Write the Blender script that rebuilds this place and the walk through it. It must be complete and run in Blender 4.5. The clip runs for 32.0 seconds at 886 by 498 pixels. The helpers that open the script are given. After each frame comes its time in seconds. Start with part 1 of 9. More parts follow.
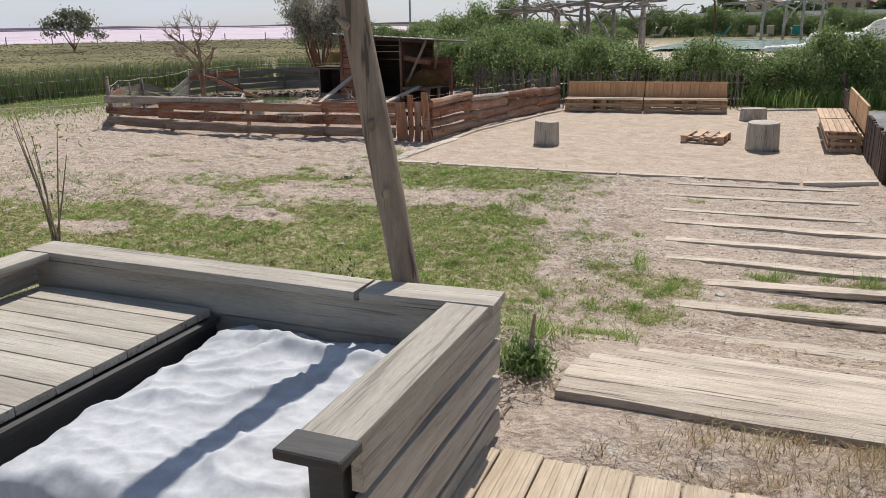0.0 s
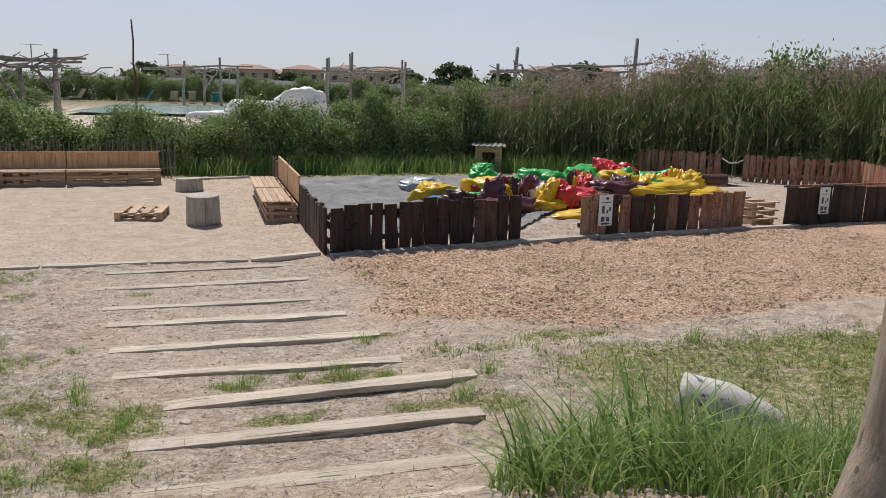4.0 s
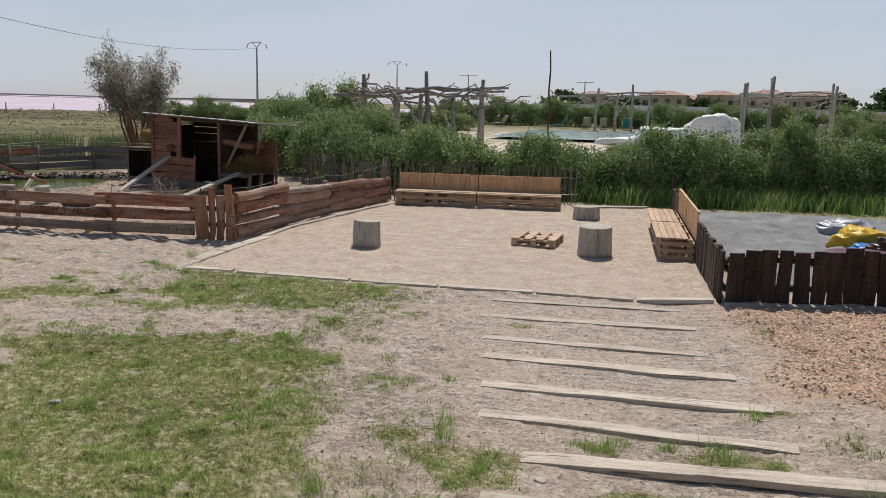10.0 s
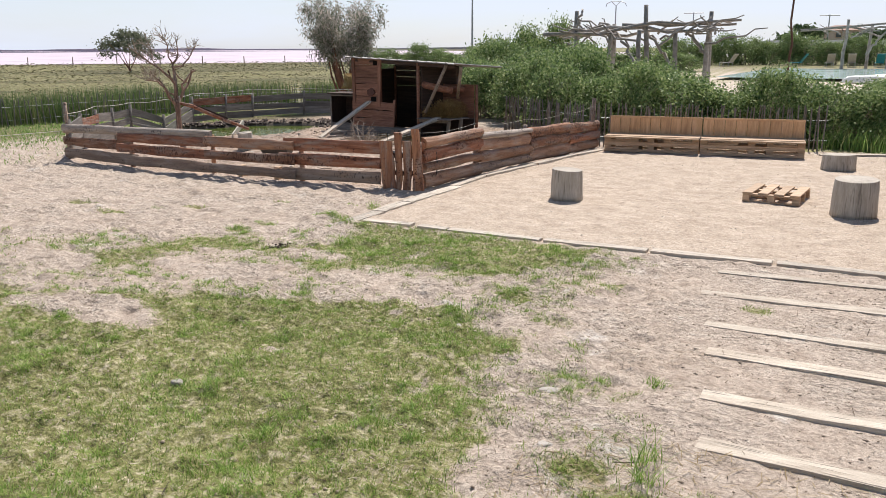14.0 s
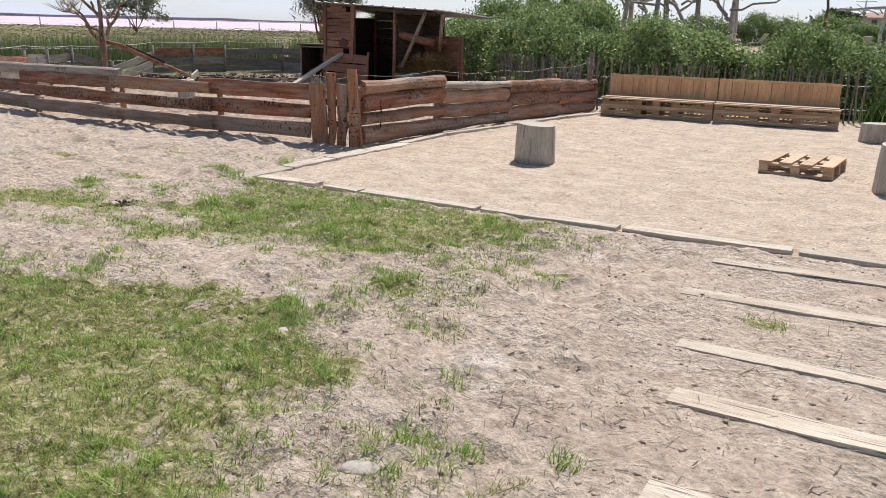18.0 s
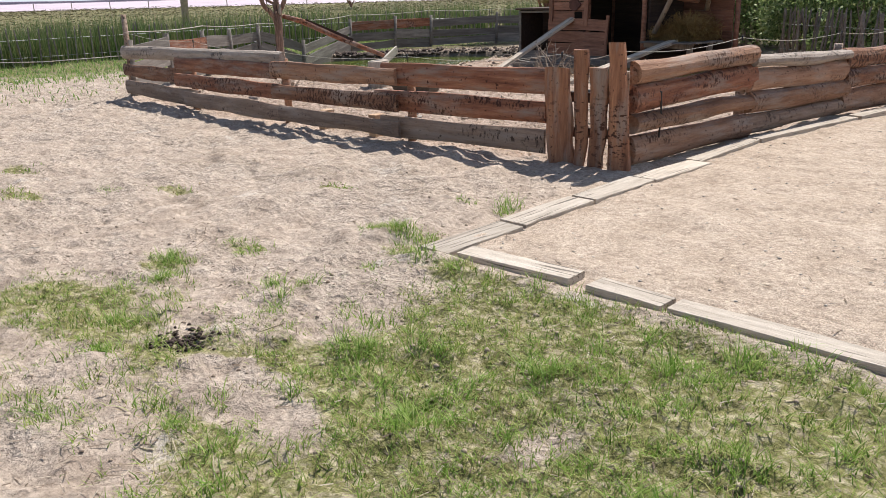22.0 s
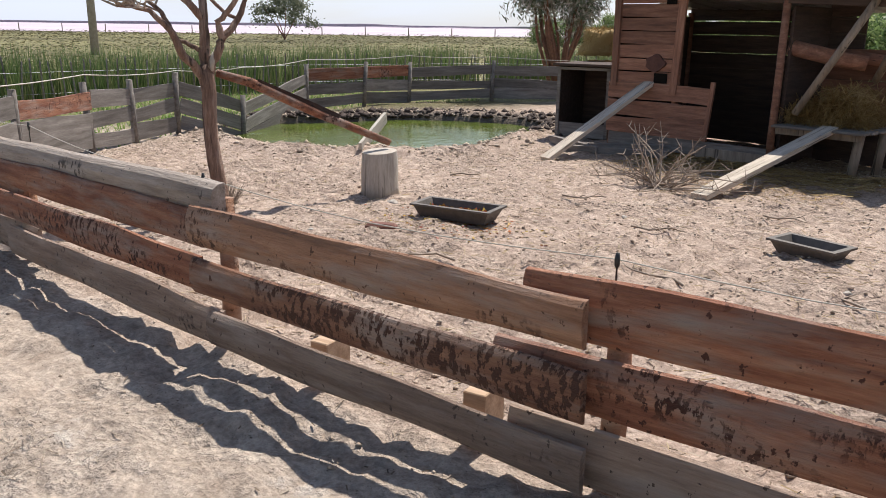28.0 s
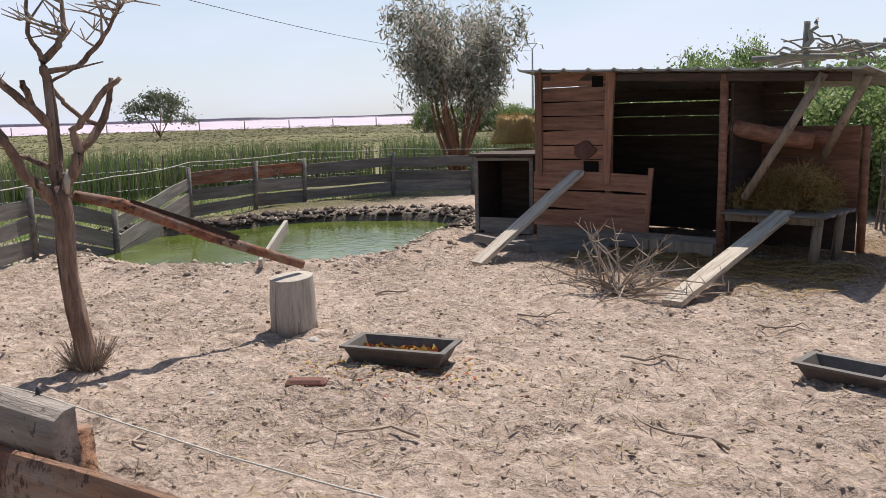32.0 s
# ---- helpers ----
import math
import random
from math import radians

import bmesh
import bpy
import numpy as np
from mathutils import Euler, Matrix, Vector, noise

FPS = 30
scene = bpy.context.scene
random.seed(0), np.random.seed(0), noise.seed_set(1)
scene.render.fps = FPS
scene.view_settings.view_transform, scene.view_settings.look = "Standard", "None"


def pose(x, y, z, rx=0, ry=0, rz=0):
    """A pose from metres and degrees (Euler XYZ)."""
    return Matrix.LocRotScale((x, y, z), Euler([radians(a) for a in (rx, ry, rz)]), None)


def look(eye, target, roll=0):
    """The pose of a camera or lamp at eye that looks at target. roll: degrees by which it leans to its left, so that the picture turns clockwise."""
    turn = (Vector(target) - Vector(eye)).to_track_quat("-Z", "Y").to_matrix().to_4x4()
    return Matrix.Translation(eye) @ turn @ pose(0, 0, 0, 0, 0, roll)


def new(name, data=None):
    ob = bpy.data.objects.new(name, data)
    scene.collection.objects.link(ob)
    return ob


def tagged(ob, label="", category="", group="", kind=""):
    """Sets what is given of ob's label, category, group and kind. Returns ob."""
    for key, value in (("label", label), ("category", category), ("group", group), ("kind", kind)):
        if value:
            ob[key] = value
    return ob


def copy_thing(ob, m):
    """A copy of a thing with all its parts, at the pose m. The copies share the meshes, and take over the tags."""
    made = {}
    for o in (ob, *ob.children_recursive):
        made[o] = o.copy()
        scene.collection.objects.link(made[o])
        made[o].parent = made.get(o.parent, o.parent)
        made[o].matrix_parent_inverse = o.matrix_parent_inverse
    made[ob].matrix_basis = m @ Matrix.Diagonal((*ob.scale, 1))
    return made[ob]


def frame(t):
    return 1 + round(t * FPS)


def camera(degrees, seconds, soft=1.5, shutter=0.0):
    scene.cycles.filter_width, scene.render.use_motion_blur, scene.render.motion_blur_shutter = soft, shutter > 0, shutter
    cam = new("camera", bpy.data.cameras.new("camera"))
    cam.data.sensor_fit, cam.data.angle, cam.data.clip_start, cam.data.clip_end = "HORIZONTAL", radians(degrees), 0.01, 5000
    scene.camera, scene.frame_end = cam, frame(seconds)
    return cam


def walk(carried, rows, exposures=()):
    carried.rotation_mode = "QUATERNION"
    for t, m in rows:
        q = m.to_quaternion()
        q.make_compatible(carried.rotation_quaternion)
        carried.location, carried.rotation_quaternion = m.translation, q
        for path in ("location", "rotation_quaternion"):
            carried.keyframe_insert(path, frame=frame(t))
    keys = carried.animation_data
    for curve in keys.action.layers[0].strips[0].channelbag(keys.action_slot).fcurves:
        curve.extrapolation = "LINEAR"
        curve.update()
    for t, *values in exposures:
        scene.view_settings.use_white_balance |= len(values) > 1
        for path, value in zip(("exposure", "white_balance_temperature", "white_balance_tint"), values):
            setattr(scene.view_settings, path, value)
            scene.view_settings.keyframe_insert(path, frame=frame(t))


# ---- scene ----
cam = camera(57.9, 32.0, soft=0.7)
PATH = [
    (0, (6.203, -12.246, 2.287), (5.464, -10.469, 1.743), -0.9),
    (0.5, (6.108, -12.078, 2.33), (5.535, -10.241, 1.786), -1.5),
    (1, (5.982, -11.873, 2.336), (5.464, -10.016, 1.803), -1.3),
    (1.5, (5.994, -11.589, 2.314), (5.826, -9.668, 1.783), -0.8),
    (2, (6.088, -11.36, 2.336), (6.081, -9.414, 1.872), -1.2),
    (2.5, (6.098, -11.219, 2.336), (6.226, -9.278, 1.872), -0.2),
    (3, (6.046, -11.052, 2.347), (6.425, -9.137, 1.912), 0.7),
    (3.5, (6.06, -10.974, 2.352), (6.557, -9.085, 1.92), 1.2),
    (4, (6.089, -10.947, 2.357), (6.651, -9.067, 1.968), 1.6),
    (4.5, (6.085, -10.962, 2.373), (6.867, -9.154, 2.024), 2.8),
    (6.5, (5.991, -10.869, 2.404), (6.534, -8.972, 2.077), 1.8),
    (7, (6.141, -10.745, 2.409), (6.499, -8.809, 2.057), 1.1),
    (7.5, (6.187, -10.598, 2.402), (6.237, -8.643, 1.982), 0.7),
    (8, (6.142, -10.379, 2.382), (5.991, -8.438, 1.923), 0.7),
    (8.5, (6.19, -10.3, 2.38), (6.018, -8.362, 1.917), 1.6),
    (9, (6.236, -10.294, 2.396), (5.951, -8.366, 1.95), 1.8),
    (9.5, (6.245, -10.304, 2.409), (5.904, -8.374, 2.009), 1.6),
    (10, (6.242, -10.314, 2.424), (5.839, -8.387, 2.07), 1.5),
    (10.5, (6.266, -10.269, 2.415), (5.722, -8.375, 2.074), 0.8),
    (11, (6.314, -10.215, 2.397), (5.425, -8.457, 2.049), 0.0),
    (11.5, (6.254, -10.097, 2.383), (5.247, -8.411, 2.006), -0.7),
    (12, (6.124, -9.853, 2.374), (5.163, -8.144, 1.981), -0.8),
    (12.5, (6.102, -9.575, 2.338), (5.257, -7.813, 1.912), -1.1),
    (13, (6.099, -9.229, 2.331), (5.249, -7.483, 1.85), -1.8),
    (13.5, (5.967, -8.954, 2.271), (5.099, -7.217, 1.789), -0.7),
    (15.5, (5.906, -7.748, 2.041), (4.99, -6.062, 1.479), -0.9),
    (16, (5.913, -7.432, 1.952), (4.993, -5.776, 1.309), -0.8),
    (16.5, (5.902, -7.197, 1.826), (5.003, -5.556, 1.119), -0.6),
    (17, (5.949, -6.894, 1.685), (5.039, -5.242, 1.018), 0.8),
    (17.5, (5.821, -6.487, 1.562), (4.892, -4.841, 0.909), 1.9),
    (18, (5.758, -6.093, 1.533), (4.838, -4.401, 0.996), 1.5),
    (18.5, (5.601, -5.667, 1.502), (4.548, -4.05, 0.977), 0.0),
    (19, (5.345, -5.251, 1.454), (4.285, -3.649, 0.899), 0.6),
    (19.5, (5.09, -4.879, 1.463), (3.951, -3.327, 0.92), 0.3),
    (20, (4.671, -4.577, 1.415), (3.35, -3.148, 0.956), 0.1),
    (20.5, (4.302, -4.18, 1.439), (2.971, -2.763, 0.97), -0.2),
    (21, (3.891, -3.798, 1.402), (2.496, -2.53, 0.734), -1.3),
    (21.5, (3.462, -3.467, 1.401), (2.11, -2.16, 0.718), -1.1),
    (22, (3.097, -3.054, 1.38), (1.78, -1.68, 0.768), -1.6),
    (22.5, (2.691, -2.693, 1.348), (1.388, -1.304, 0.739), -1.3),
    (23, (2.302, -2.365, 1.331), (1.073, -0.944, 0.644), -0.1),
    (23.5, (1.878, -2.06, 1.38), (0.625, -0.678, 0.657), -0.6),
    (24, (1.453, -1.775, 1.405), (0.198, -0.404, 0.666), -0.9),
    (24.5, (1.027, -1.487, 1.395), (-0.237, -0.128, 0.649), -1.3),
    (26.5, (-0.481, -0.487, 1.371), (-1.796, 0.760, 0.526), -1.7),
    (27, (-0.778, -0.224, 1.399), (-2.022, 1.123, 0.599), -0.9),
    (27.5, (-1.101, -0.051, 1.446), (-2.371, 1.352, 0.798), -0.3),
    (28, (-1.389, 0.120, 1.485), (-2.581, 1.635, 0.950), 0.8),
    (28.5, (-1.626, 0.397, 1.474), (-2.779, 1.978, 1.062), -0.1),
    (29, (-1.874, 0.541, 1.482), (-3.016, 2.136, 1.088), -0.1),
    (29.5, (-2.111, 0.680, 1.504), (-3.173, 2.326, 1.102), -0.4),
    (30, (-2.246, 0.874, 1.494), (-3.239, 2.563, 1.092), -1.1),
    (30.5, (-2.362, 1.000, 1.516), (-3.343, 2.696, 1.116), -1.3),
    (31, (-2.425, 1.008, 1.528), (-3.409, 2.708, 1.153), -1.6),
    (31.5, (-2.457, 1.021, 1.533), (-3.444, 2.726, 1.192), -1.7),
    (32, (-2.469, 1.027, 1.536), (-3.460, 2.732, 1.203), -1.6),
]
walk(cam, [(t, look(eye, target, roll)) for t, eye, target, roll in PATH],
     exposures=[(0.0, -0.14), (1.5, -0.06), (3.0, -0.27), (4.0, -0.30), (7.0, -0.35), (8.2, -0.08), (10.2, -0.38), (11.5, -0.36), (13.0, 0.05), (16.0, 0.27), (17.5, 0.16), (19.0, 0.16), (20.0, -0.1), (21.0, 0.18), (22.0, 0.22), (24.0, 0.24), (24.6, 0.25), (26.0, 0.48), (27.2, 0.6), (28.2, 0.2), (29.0, 0.12), (30.0, 0.18), (32.0, 0.14)])

# ---------------------------------------------------------------- light
SUN_EL, SUN_AZ = radians(59), radians(-8)
world = bpy.data.worlds.new("world")
scene.world = world
world.use_nodes = True
wn = world.node_tree.nodes
wl = world.node_tree.links
wn.clear()
sky = wn.new("ShaderNodeTexSky")
sky.sky_type = "NISHITA"
sky.sun_disc = False
sky.sun_elevation, sky.sun_rotation = SUN_EL, SUN_AZ
sky.air_density, sky.dust_density, sky.ozone_density = 1.0, 0.6, 1.0
cloud_map = wn.new("ShaderNodeMapping")
cloud_map.inputs["Scale"].default_value = (1.0, 1.0, 4.5)
cloud_map.inputs["Rotation"].default_value = (radians(7), 0, 0)
cloud_tc = wn.new("ShaderNodeTexCoord")
cloud_noise = wn.new("ShaderNodeTexNoise")
cloud_noise.inputs["Scale"].default_value = 2.1
cloud_noise.inputs["Detail"].default_value = 7
cloud_noise.inputs["Distortion"].default_value = 0.5
cloud_ramp = wn.new("ShaderNodeValToRGB")
cloud_ramp.color_ramp.elements[0].position, cloud_ramp.color_ramp.elements[1].position = 0.40, 0.66
cloud_ramp.color_ramp.elements[0].color = (0.56, 0.56, 0.56, 1)
cloud_ramp.color_ramp.elements[1].color = (0.9, 0.9, 0.9, 1)
cloud_mix = wn.new("ShaderNodeMixRGB")
cloud_mix.inputs["Color2"].default_value = (7.5, 8.15, 9.8, 1)
sky_bg = wn.new("ShaderNodeBackground")
sky_bg.inputs["Strength"].default_value = 0.095
sky_out = wn.new("ShaderNodeOutputWorld")
wl.new(cloud_tc.outputs["Generated"], cloud_map.inputs["Vector"])
wl.new(cloud_map.outputs["Vector"], cloud_noise.inputs["Vector"])
wl.new(cloud_noise.outputs["Fac"], cloud_ramp.inputs["Fac"])
high = wn.new("ShaderNodeSeparateXYZ")
haze = wn.new("ShaderNodeMapRange")
haze.interpolation_type = "SMOOTHSTEP"
haze.inputs["From Min"].default_value, haze.inputs["From Max"].default_value = 0.12, 0.75
haze.inputs["To Min"].default_value, haze.inputs["To Max"].default_value = 1.0, 0.06
haze_mul = wn.new("ShaderNodeMath")
haze_mul.operation = "MULTIPLY"
wl.new(cloud_tc.outputs["Generated"], high.inputs["Vector"])
wl.new(high.outputs["Z"], haze.inputs["Value"])
wl.new(cloud_ramp.outputs["Color"], haze_mul.inputs[0])
wl.new(haze.outputs["Result"], haze_mul.inputs[1])
toward = wn.new("ShaderNodeMapRange")
toward.interpolation_type = "SMOOTHSTEP"
toward.inputs["From Min"].default_value, toward.inputs["From Max"].default_value = -0.75, 0.35
toward.inputs["To Min"].default_value, toward.inputs["To Max"].default_value = 0.2, 1.0
sunward = wn.new("ShaderNodeMath")
sunward.operation = "MULTIPLY"
wl.new(high.outputs["Y"], toward.inputs["Value"])
wl.new(haze_mul.outputs[0], sunward.inputs[0])
wl.new(toward.outputs["Result"], sunward.inputs[1])
wl.new(sunward.outputs[0], cloud_mix.inputs["Fac"])
wl.new(sky.outputs["Color"], cloud_mix.inputs["Color1"])
wl.new(cloud_mix.outputs["Color"], sky_bg.inputs["Color"])
wl.new(sky_bg.outputs["Background"], sky_out.inputs["Surface"])
sun_lamp = bpy.data.lights.new("sun", "SUN")
sun_lamp.energy, sun_lamp.angle, sun_lamp.color = 5.0, radians(0.55), (1.0, 0.95, 0.88)
sun_ob = new("sun", sun_lamp)
sun_dir = Vector((math.sin(SUN_AZ) * math.cos(SUN_EL), math.cos(SUN_AZ) * math.cos(SUN_EL), math.sin(SUN_EL)))
sun_ob.matrix_world = look(sun_dir * 60, (0, 0, 0))


# ---------------------------------------------------------------- materials
def surf(name, cols, scale=4.0, rough=0.8, bump=0.3, bscale=None, stretch=(1, 1, 1), rand=0.0, metal=0.0, spots=None, trans=0.0, bdist=0.01, coords="Object", spec=0.5, cracks=0.0):
    """Two-scale noise colour between the given colours, fine relief, optional dark spots and a change from piece to piece."""
    m = bpy.data.materials.new(name)
    m.use_nodes = True
    n, l = m.node_tree.nodes, m.node_tree.links
    b = n["Principled BSDF"]
    tc = n.new("ShaderNodeTexCoord")
    mp = n.new("ShaderNodeMapping")
    mp.inputs["Scale"].default_value = stretch
    l.new(tc.outputs[coords], mp.inputs["Vector"])
    info = n.new("ShaderNodeObjectInfo")
    off = n.new("ShaderNodeVectorMath")
    off.operation = "MULTIPLY_ADD"
    off.inputs[1].default_value = (37.0, 53.0, 71.0)
    comb = n.new("ShaderNodeCombineXYZ")
    for k in range(3):
        l.new(info.outputs["Random"], comb.inputs[k])
    l.new(comb.outputs[0], off.inputs[0])
    l.new(mp.outputs["Vector"], off.inputs[2])
    vec = off.outputs[0] if coords == "Object" else mp.outputs["Vector"]
    big = n.new("ShaderNodeTexNoise")
    big.inputs["Scale"].default_value, big.inputs["Detail"].default_value = scale, 8
    big.inputs["Roughness"].default_value = 0.65
    l.new(vec, big.inputs["Vector"])
    ramp = n.new("ShaderNodeValToRGB")
    e = ramp.color_ramp.elements
    while len(e) < len(cols):
        e.new(0.5)
    for k, c in enumerate(cols):
        e[k].position = 0.3 + 0.42 * k / max(1, len(cols) - 1)
        e[k].color = (*c, 1)
    l.new(big.outputs["Fac"], ramp.inputs["Fac"])
    col = ramp.outputs["Color"]
    fine = n.new("ShaderNodeTexNoise")
    fine.inputs["Scale"].default_value, fine.inputs["Detail"].default_value = bscale or scale * 6, 6
    fine.inputs["Roughness"].default_value = 0.7
    l.new(vec, fine.inputs["Vector"])
    grain = n.new("ShaderNodeMixRGB")
    grain.blend_type = "OVERLAY"
    grain.inputs["Fac"].default_value = 0.45
    l.new(col, grain.inputs["Color1"])
    l.new(fine.outputs["Fac"], grain.inputs["Color2"])
    col = grain.outputs["Color"]
    if spots:
        sp = n.new("ShaderNodeTexNoise")
        sp.inputs["Scale"].default_value, sp.inputs["Detail"].default_value = spots[1], 5
        l.new(vec, sp.inputs["Vector"])
        sr = n.new("ShaderNodeValToRGB")
        sr.color_ramp.elements[0].position, sr.color_ramp.elements[1].position = spots[2], spots[2] + 0.07
        l.new(sp.outputs["Fac"], sr.inputs["Fac"])
        sm = n.new("ShaderNodeMixRGB")
        sm.inputs["Color2"].default_value = (*spots[0], 1)
        l.new(sr.outputs["Color"], sm.inputs["Fac"])
        l.new(col, sm.inputs["Color1"])
        col = sm.outputs["Color"]
    if cracks:
        cm = n.new("ShaderNodeMapping")
        cm.inputs["Scale"].default_value = [v * (3.2 if v > 2 else 0.9) for v in stretch]
        l.new(tc.outputs[coords], cm.inputs["Vector"])
        cs = n.new("ShaderNodeVectorMath")
        cs.operation = "MULTIPLY_ADD"
        cs.inputs[1].default_value = (31.0, 17.0, 23.0)
        l.new(comb.outputs[0], cs.inputs[0])
        l.new(cm.outputs["Vector"], cs.inputs[2])
        ct = n.new("ShaderNodeTexNoise")
        ct.inputs["Scale"].default_value, ct.inputs["Detail"].default_value = 2.2, 3
        l.new(cs.outputs[0], ct.inputs["Vector"])
        cr = n.new("ShaderNodeMapRange")
        cr.inputs["From Min"].default_value, cr.inputs["From Max"].default_value = 0.61, 0.66
        cr.inputs["To Max"].default_value = cracks
        l.new(ct.outputs["Fac"], cr.inputs["Value"])
        cx = n.new("ShaderNodeMixRGB")
        cx.inputs["Color2"].default_value = (*[v * 0.25 for v in cols[0]], 1)
        l.new(cr.outputs["Result"], cx.inputs["Fac"])
        l.new(col, cx.inputs["Color1"])
        col = cx.outputs["Color"]
    if rand:
        rr = n.new("ShaderNodeMapRange")
        rr.inputs["To Min"].default_value, rr.inputs["To Max"].default_value = 1 - rand, 1 + rand
        l.new(info.outputs["Random"], rr.inputs["Value"])
        hs = n.new("ShaderNodeHueSaturation")
        l.new(rr.outputs["Result"], hs.inputs["Value"])
        l.new(col, hs.inputs["Color"])
        col = hs.outputs["Color"]
    l.new(col, b.inputs["Base Color"])
    b.inputs["Roughness"].default_value, b.inputs["Metallic"].default_value = rough, metal
    b.inputs["Specular IOR Level"].default_value = spec
    if trans:
        b.inputs["Transmission Weight"].default_value = trans
    if bump:
        bp = n.new("ShaderNodeBump")
        bp.inputs["Strength"].default_value, bp.inputs["Distance"].default_value = bump, bdist
        l.new(fine.outputs["Fac"], bp.inputs["Height"])
        l.new(bp.outputs["Normal"], b.inputs["Normal"])
    return m


def leafy(name, cols, rough=0.55, see=0.35):
    """Leaf: colour changes from leaf to leaf, some light comes through."""
    m = bpy.data.materials.new(name)
    m.use_nodes = True
    n, l = m.node_tree.nodes, m.node_tree.links
    b = n["Principled BSDF"]
    geo = n.new("ShaderNodeNewGeometry")
    ramp = n.new("ShaderNodeValToRGB")
    e = ramp.color_ramp.elements
    while len(e) < len(cols):
        e.new(0.5)
    for k, c in enumerate(cols):
        e[k].position = k / max(1, len(cols) - 1)
        e[k].color = (*c, 1)
    l.new(geo.outputs["Random Per Island"], ramp.inputs["Fac"])
    l.new(ramp.outputs["Color"], b.inputs["Base Color"])
    b.inputs["Roughness"].default_value = rough
    b.inputs["Specular IOR Level"].default_value = 0.18
    tr = n.new("ShaderNodeBsdfTranslucent")
    l.new(ramp.outputs["Color"], tr.inputs["Color"])
    mix = n.new("ShaderNodeMixShader")
    mix.inputs["Fac"].default_value = see
    l.new(b.outputs["BSDF"], mix.inputs[1])
    l.new(tr.outputs["BSDF"], mix.inputs[2])
    l.new(mix.outputs["Shader"], n["Material Output"].inputs["Surface"])
    return m


def bark(name, cols, rand, amount=0.0, upright_grain=False):
    """Sawn slab with grain along it and broken dark bark marks that run across."""
    m = surf(name, cols, 2.2, 0.78, 0.8, 14, (9, 9, 0.9) if upright_grain else (0.9, 9, 9), rand, bdist=0.016)
    n, l = m.node_tree.nodes, m.node_tree.links
    b = n["Principled BSDF"]
    col = b.inputs["Base Color"].links[0].from_socket
    tc = [k for k in n if k.bl_idname == "ShaderNodeTexCoord"][0]
    info = [k for k in n if k.bl_idname == "ShaderNodeObjectInfo"][0]

    def field(stretch, scale, lo, hi, detail, shift):
        mp = n.new("ShaderNodeMapping")
        mp.inputs["Scale"].default_value = stretch[::-1] if upright_grain else stretch
        l.new(tc.outputs["Object"], mp.inputs["Vector"])
        comb = n.new("ShaderNodeCombineXYZ")
        l.new(info.outputs["Random"], comb.inputs[0])
        ad = n.new("ShaderNodeVectorMath")
        ad.operation = "MULTIPLY_ADD"
        ad.inputs[1].default_value = (shift, 0.0, 0.0)
        l.new(comb.outputs[0], ad.inputs[0])
        l.new(mp.outputs["Vector"], ad.inputs[2])
        no = n.new("ShaderNodeTexNoise")
        no.inputs["Scale"].default_value, no.inputs["Detail"].default_value, no.inputs["Roughness"].default_value = scale, detail, 0.62
        l.new(ad.outputs[0], no.inputs["Vector"])
        mr = n.new("ShaderNodeMapRange")
        mr.inputs["From Min"].default_value, mr.inputs["From Max"].default_value = lo, hi
        l.new(no.outputs["Fac"], mr.inputs["Value"])
        return mr.outputs["Result"]

    def mixed(fac, a, colour):
        mx = n.new("ShaderNodeMixRGB")
        mx.inputs["Color2"].default_value = (*colour, 1)
        l.new(fac, mx.inputs["Fac"])
        l.new(a, mx.inputs["Color1"])
        return mx.outputs["Color"]

    # silvered weathering, then stringy inner bark, then flakes of dark outer bark
    grey = sum(cols[2]) / 3
    col = mixed(field((0.8, 2, 4), 2.4, 0.48, 0.74, 4, 57.0), col, (grey * 1.18, grey * 0.95, grey * 0.80))
    where = field((0.55, 1, 1.6), 2.6, 0.52 - amount, 0.60 - amount, 5, 91.0)
    strips = field((2.1, 1, 1.2), 19.0, 0.54 - 0.4 * amount, 0.58 - 0.4 * amount, 4, 91.0)
    mul = n.new("ShaderNodeMath")
    mul.operation = "MULTIPLY"
    l.new(where, mul.inputs[0])
    l.new(strips, mul.inputs[1])
    col = mixed(mul.outputs[0], col, [v * 0.5 for v in cols[0]])
    col = mixed(field((1.5, 1.0, 1.2), 20.0, 0.645, 0.68, 3, 33.0), col, [v * 0.55 for v in cols[0]])
    l.new(col, b.inputs["Base Color"])
    flake = n.new("ShaderNodeBump")
    flake.inputs["Strength"].default_value, flake.inputs["Distance"].default_value = 0.9, 0.012
    l.new(mul.outputs[0], flake.inputs["Height"])
    old = [k for k in n if k.bl_idname == "ShaderNodeBump" and k != flake][0]
    l.new(old.outputs["Normal"], flake.inputs["Normal"])
    l.new(flake.outputs["Normal"], b.inputs["Normal"])
    return m


M = {}
GRAIN = (0.9, 9, 9)
RED_SLAB = [(0.145, 0.047, 0.025), (0.300, 0.116, 0.061), (0.465, 0.230, 0.136)]
M["slab"] = bark("reddish_bark_slab", RED_SLAB, 0.2)
M["slab_half_bark"] = bark("half_barked_slab", RED_SLAB, 0.22, 0.045)
M["slab_bark"] = bark("barky_slab", [(0.170, 0.068, 0.037), (0.315, 0.145, 0.080), (0.460, 0.250, 0.150)], 0.2, 0.08)
M["slab_v"] = bark("upright_reddish_slab", [(0.19, 0.075, 0.04), (0.36, 0.16, 0.085), (0.50, 0.25, 0.135)], 0.15, -0.02, True)
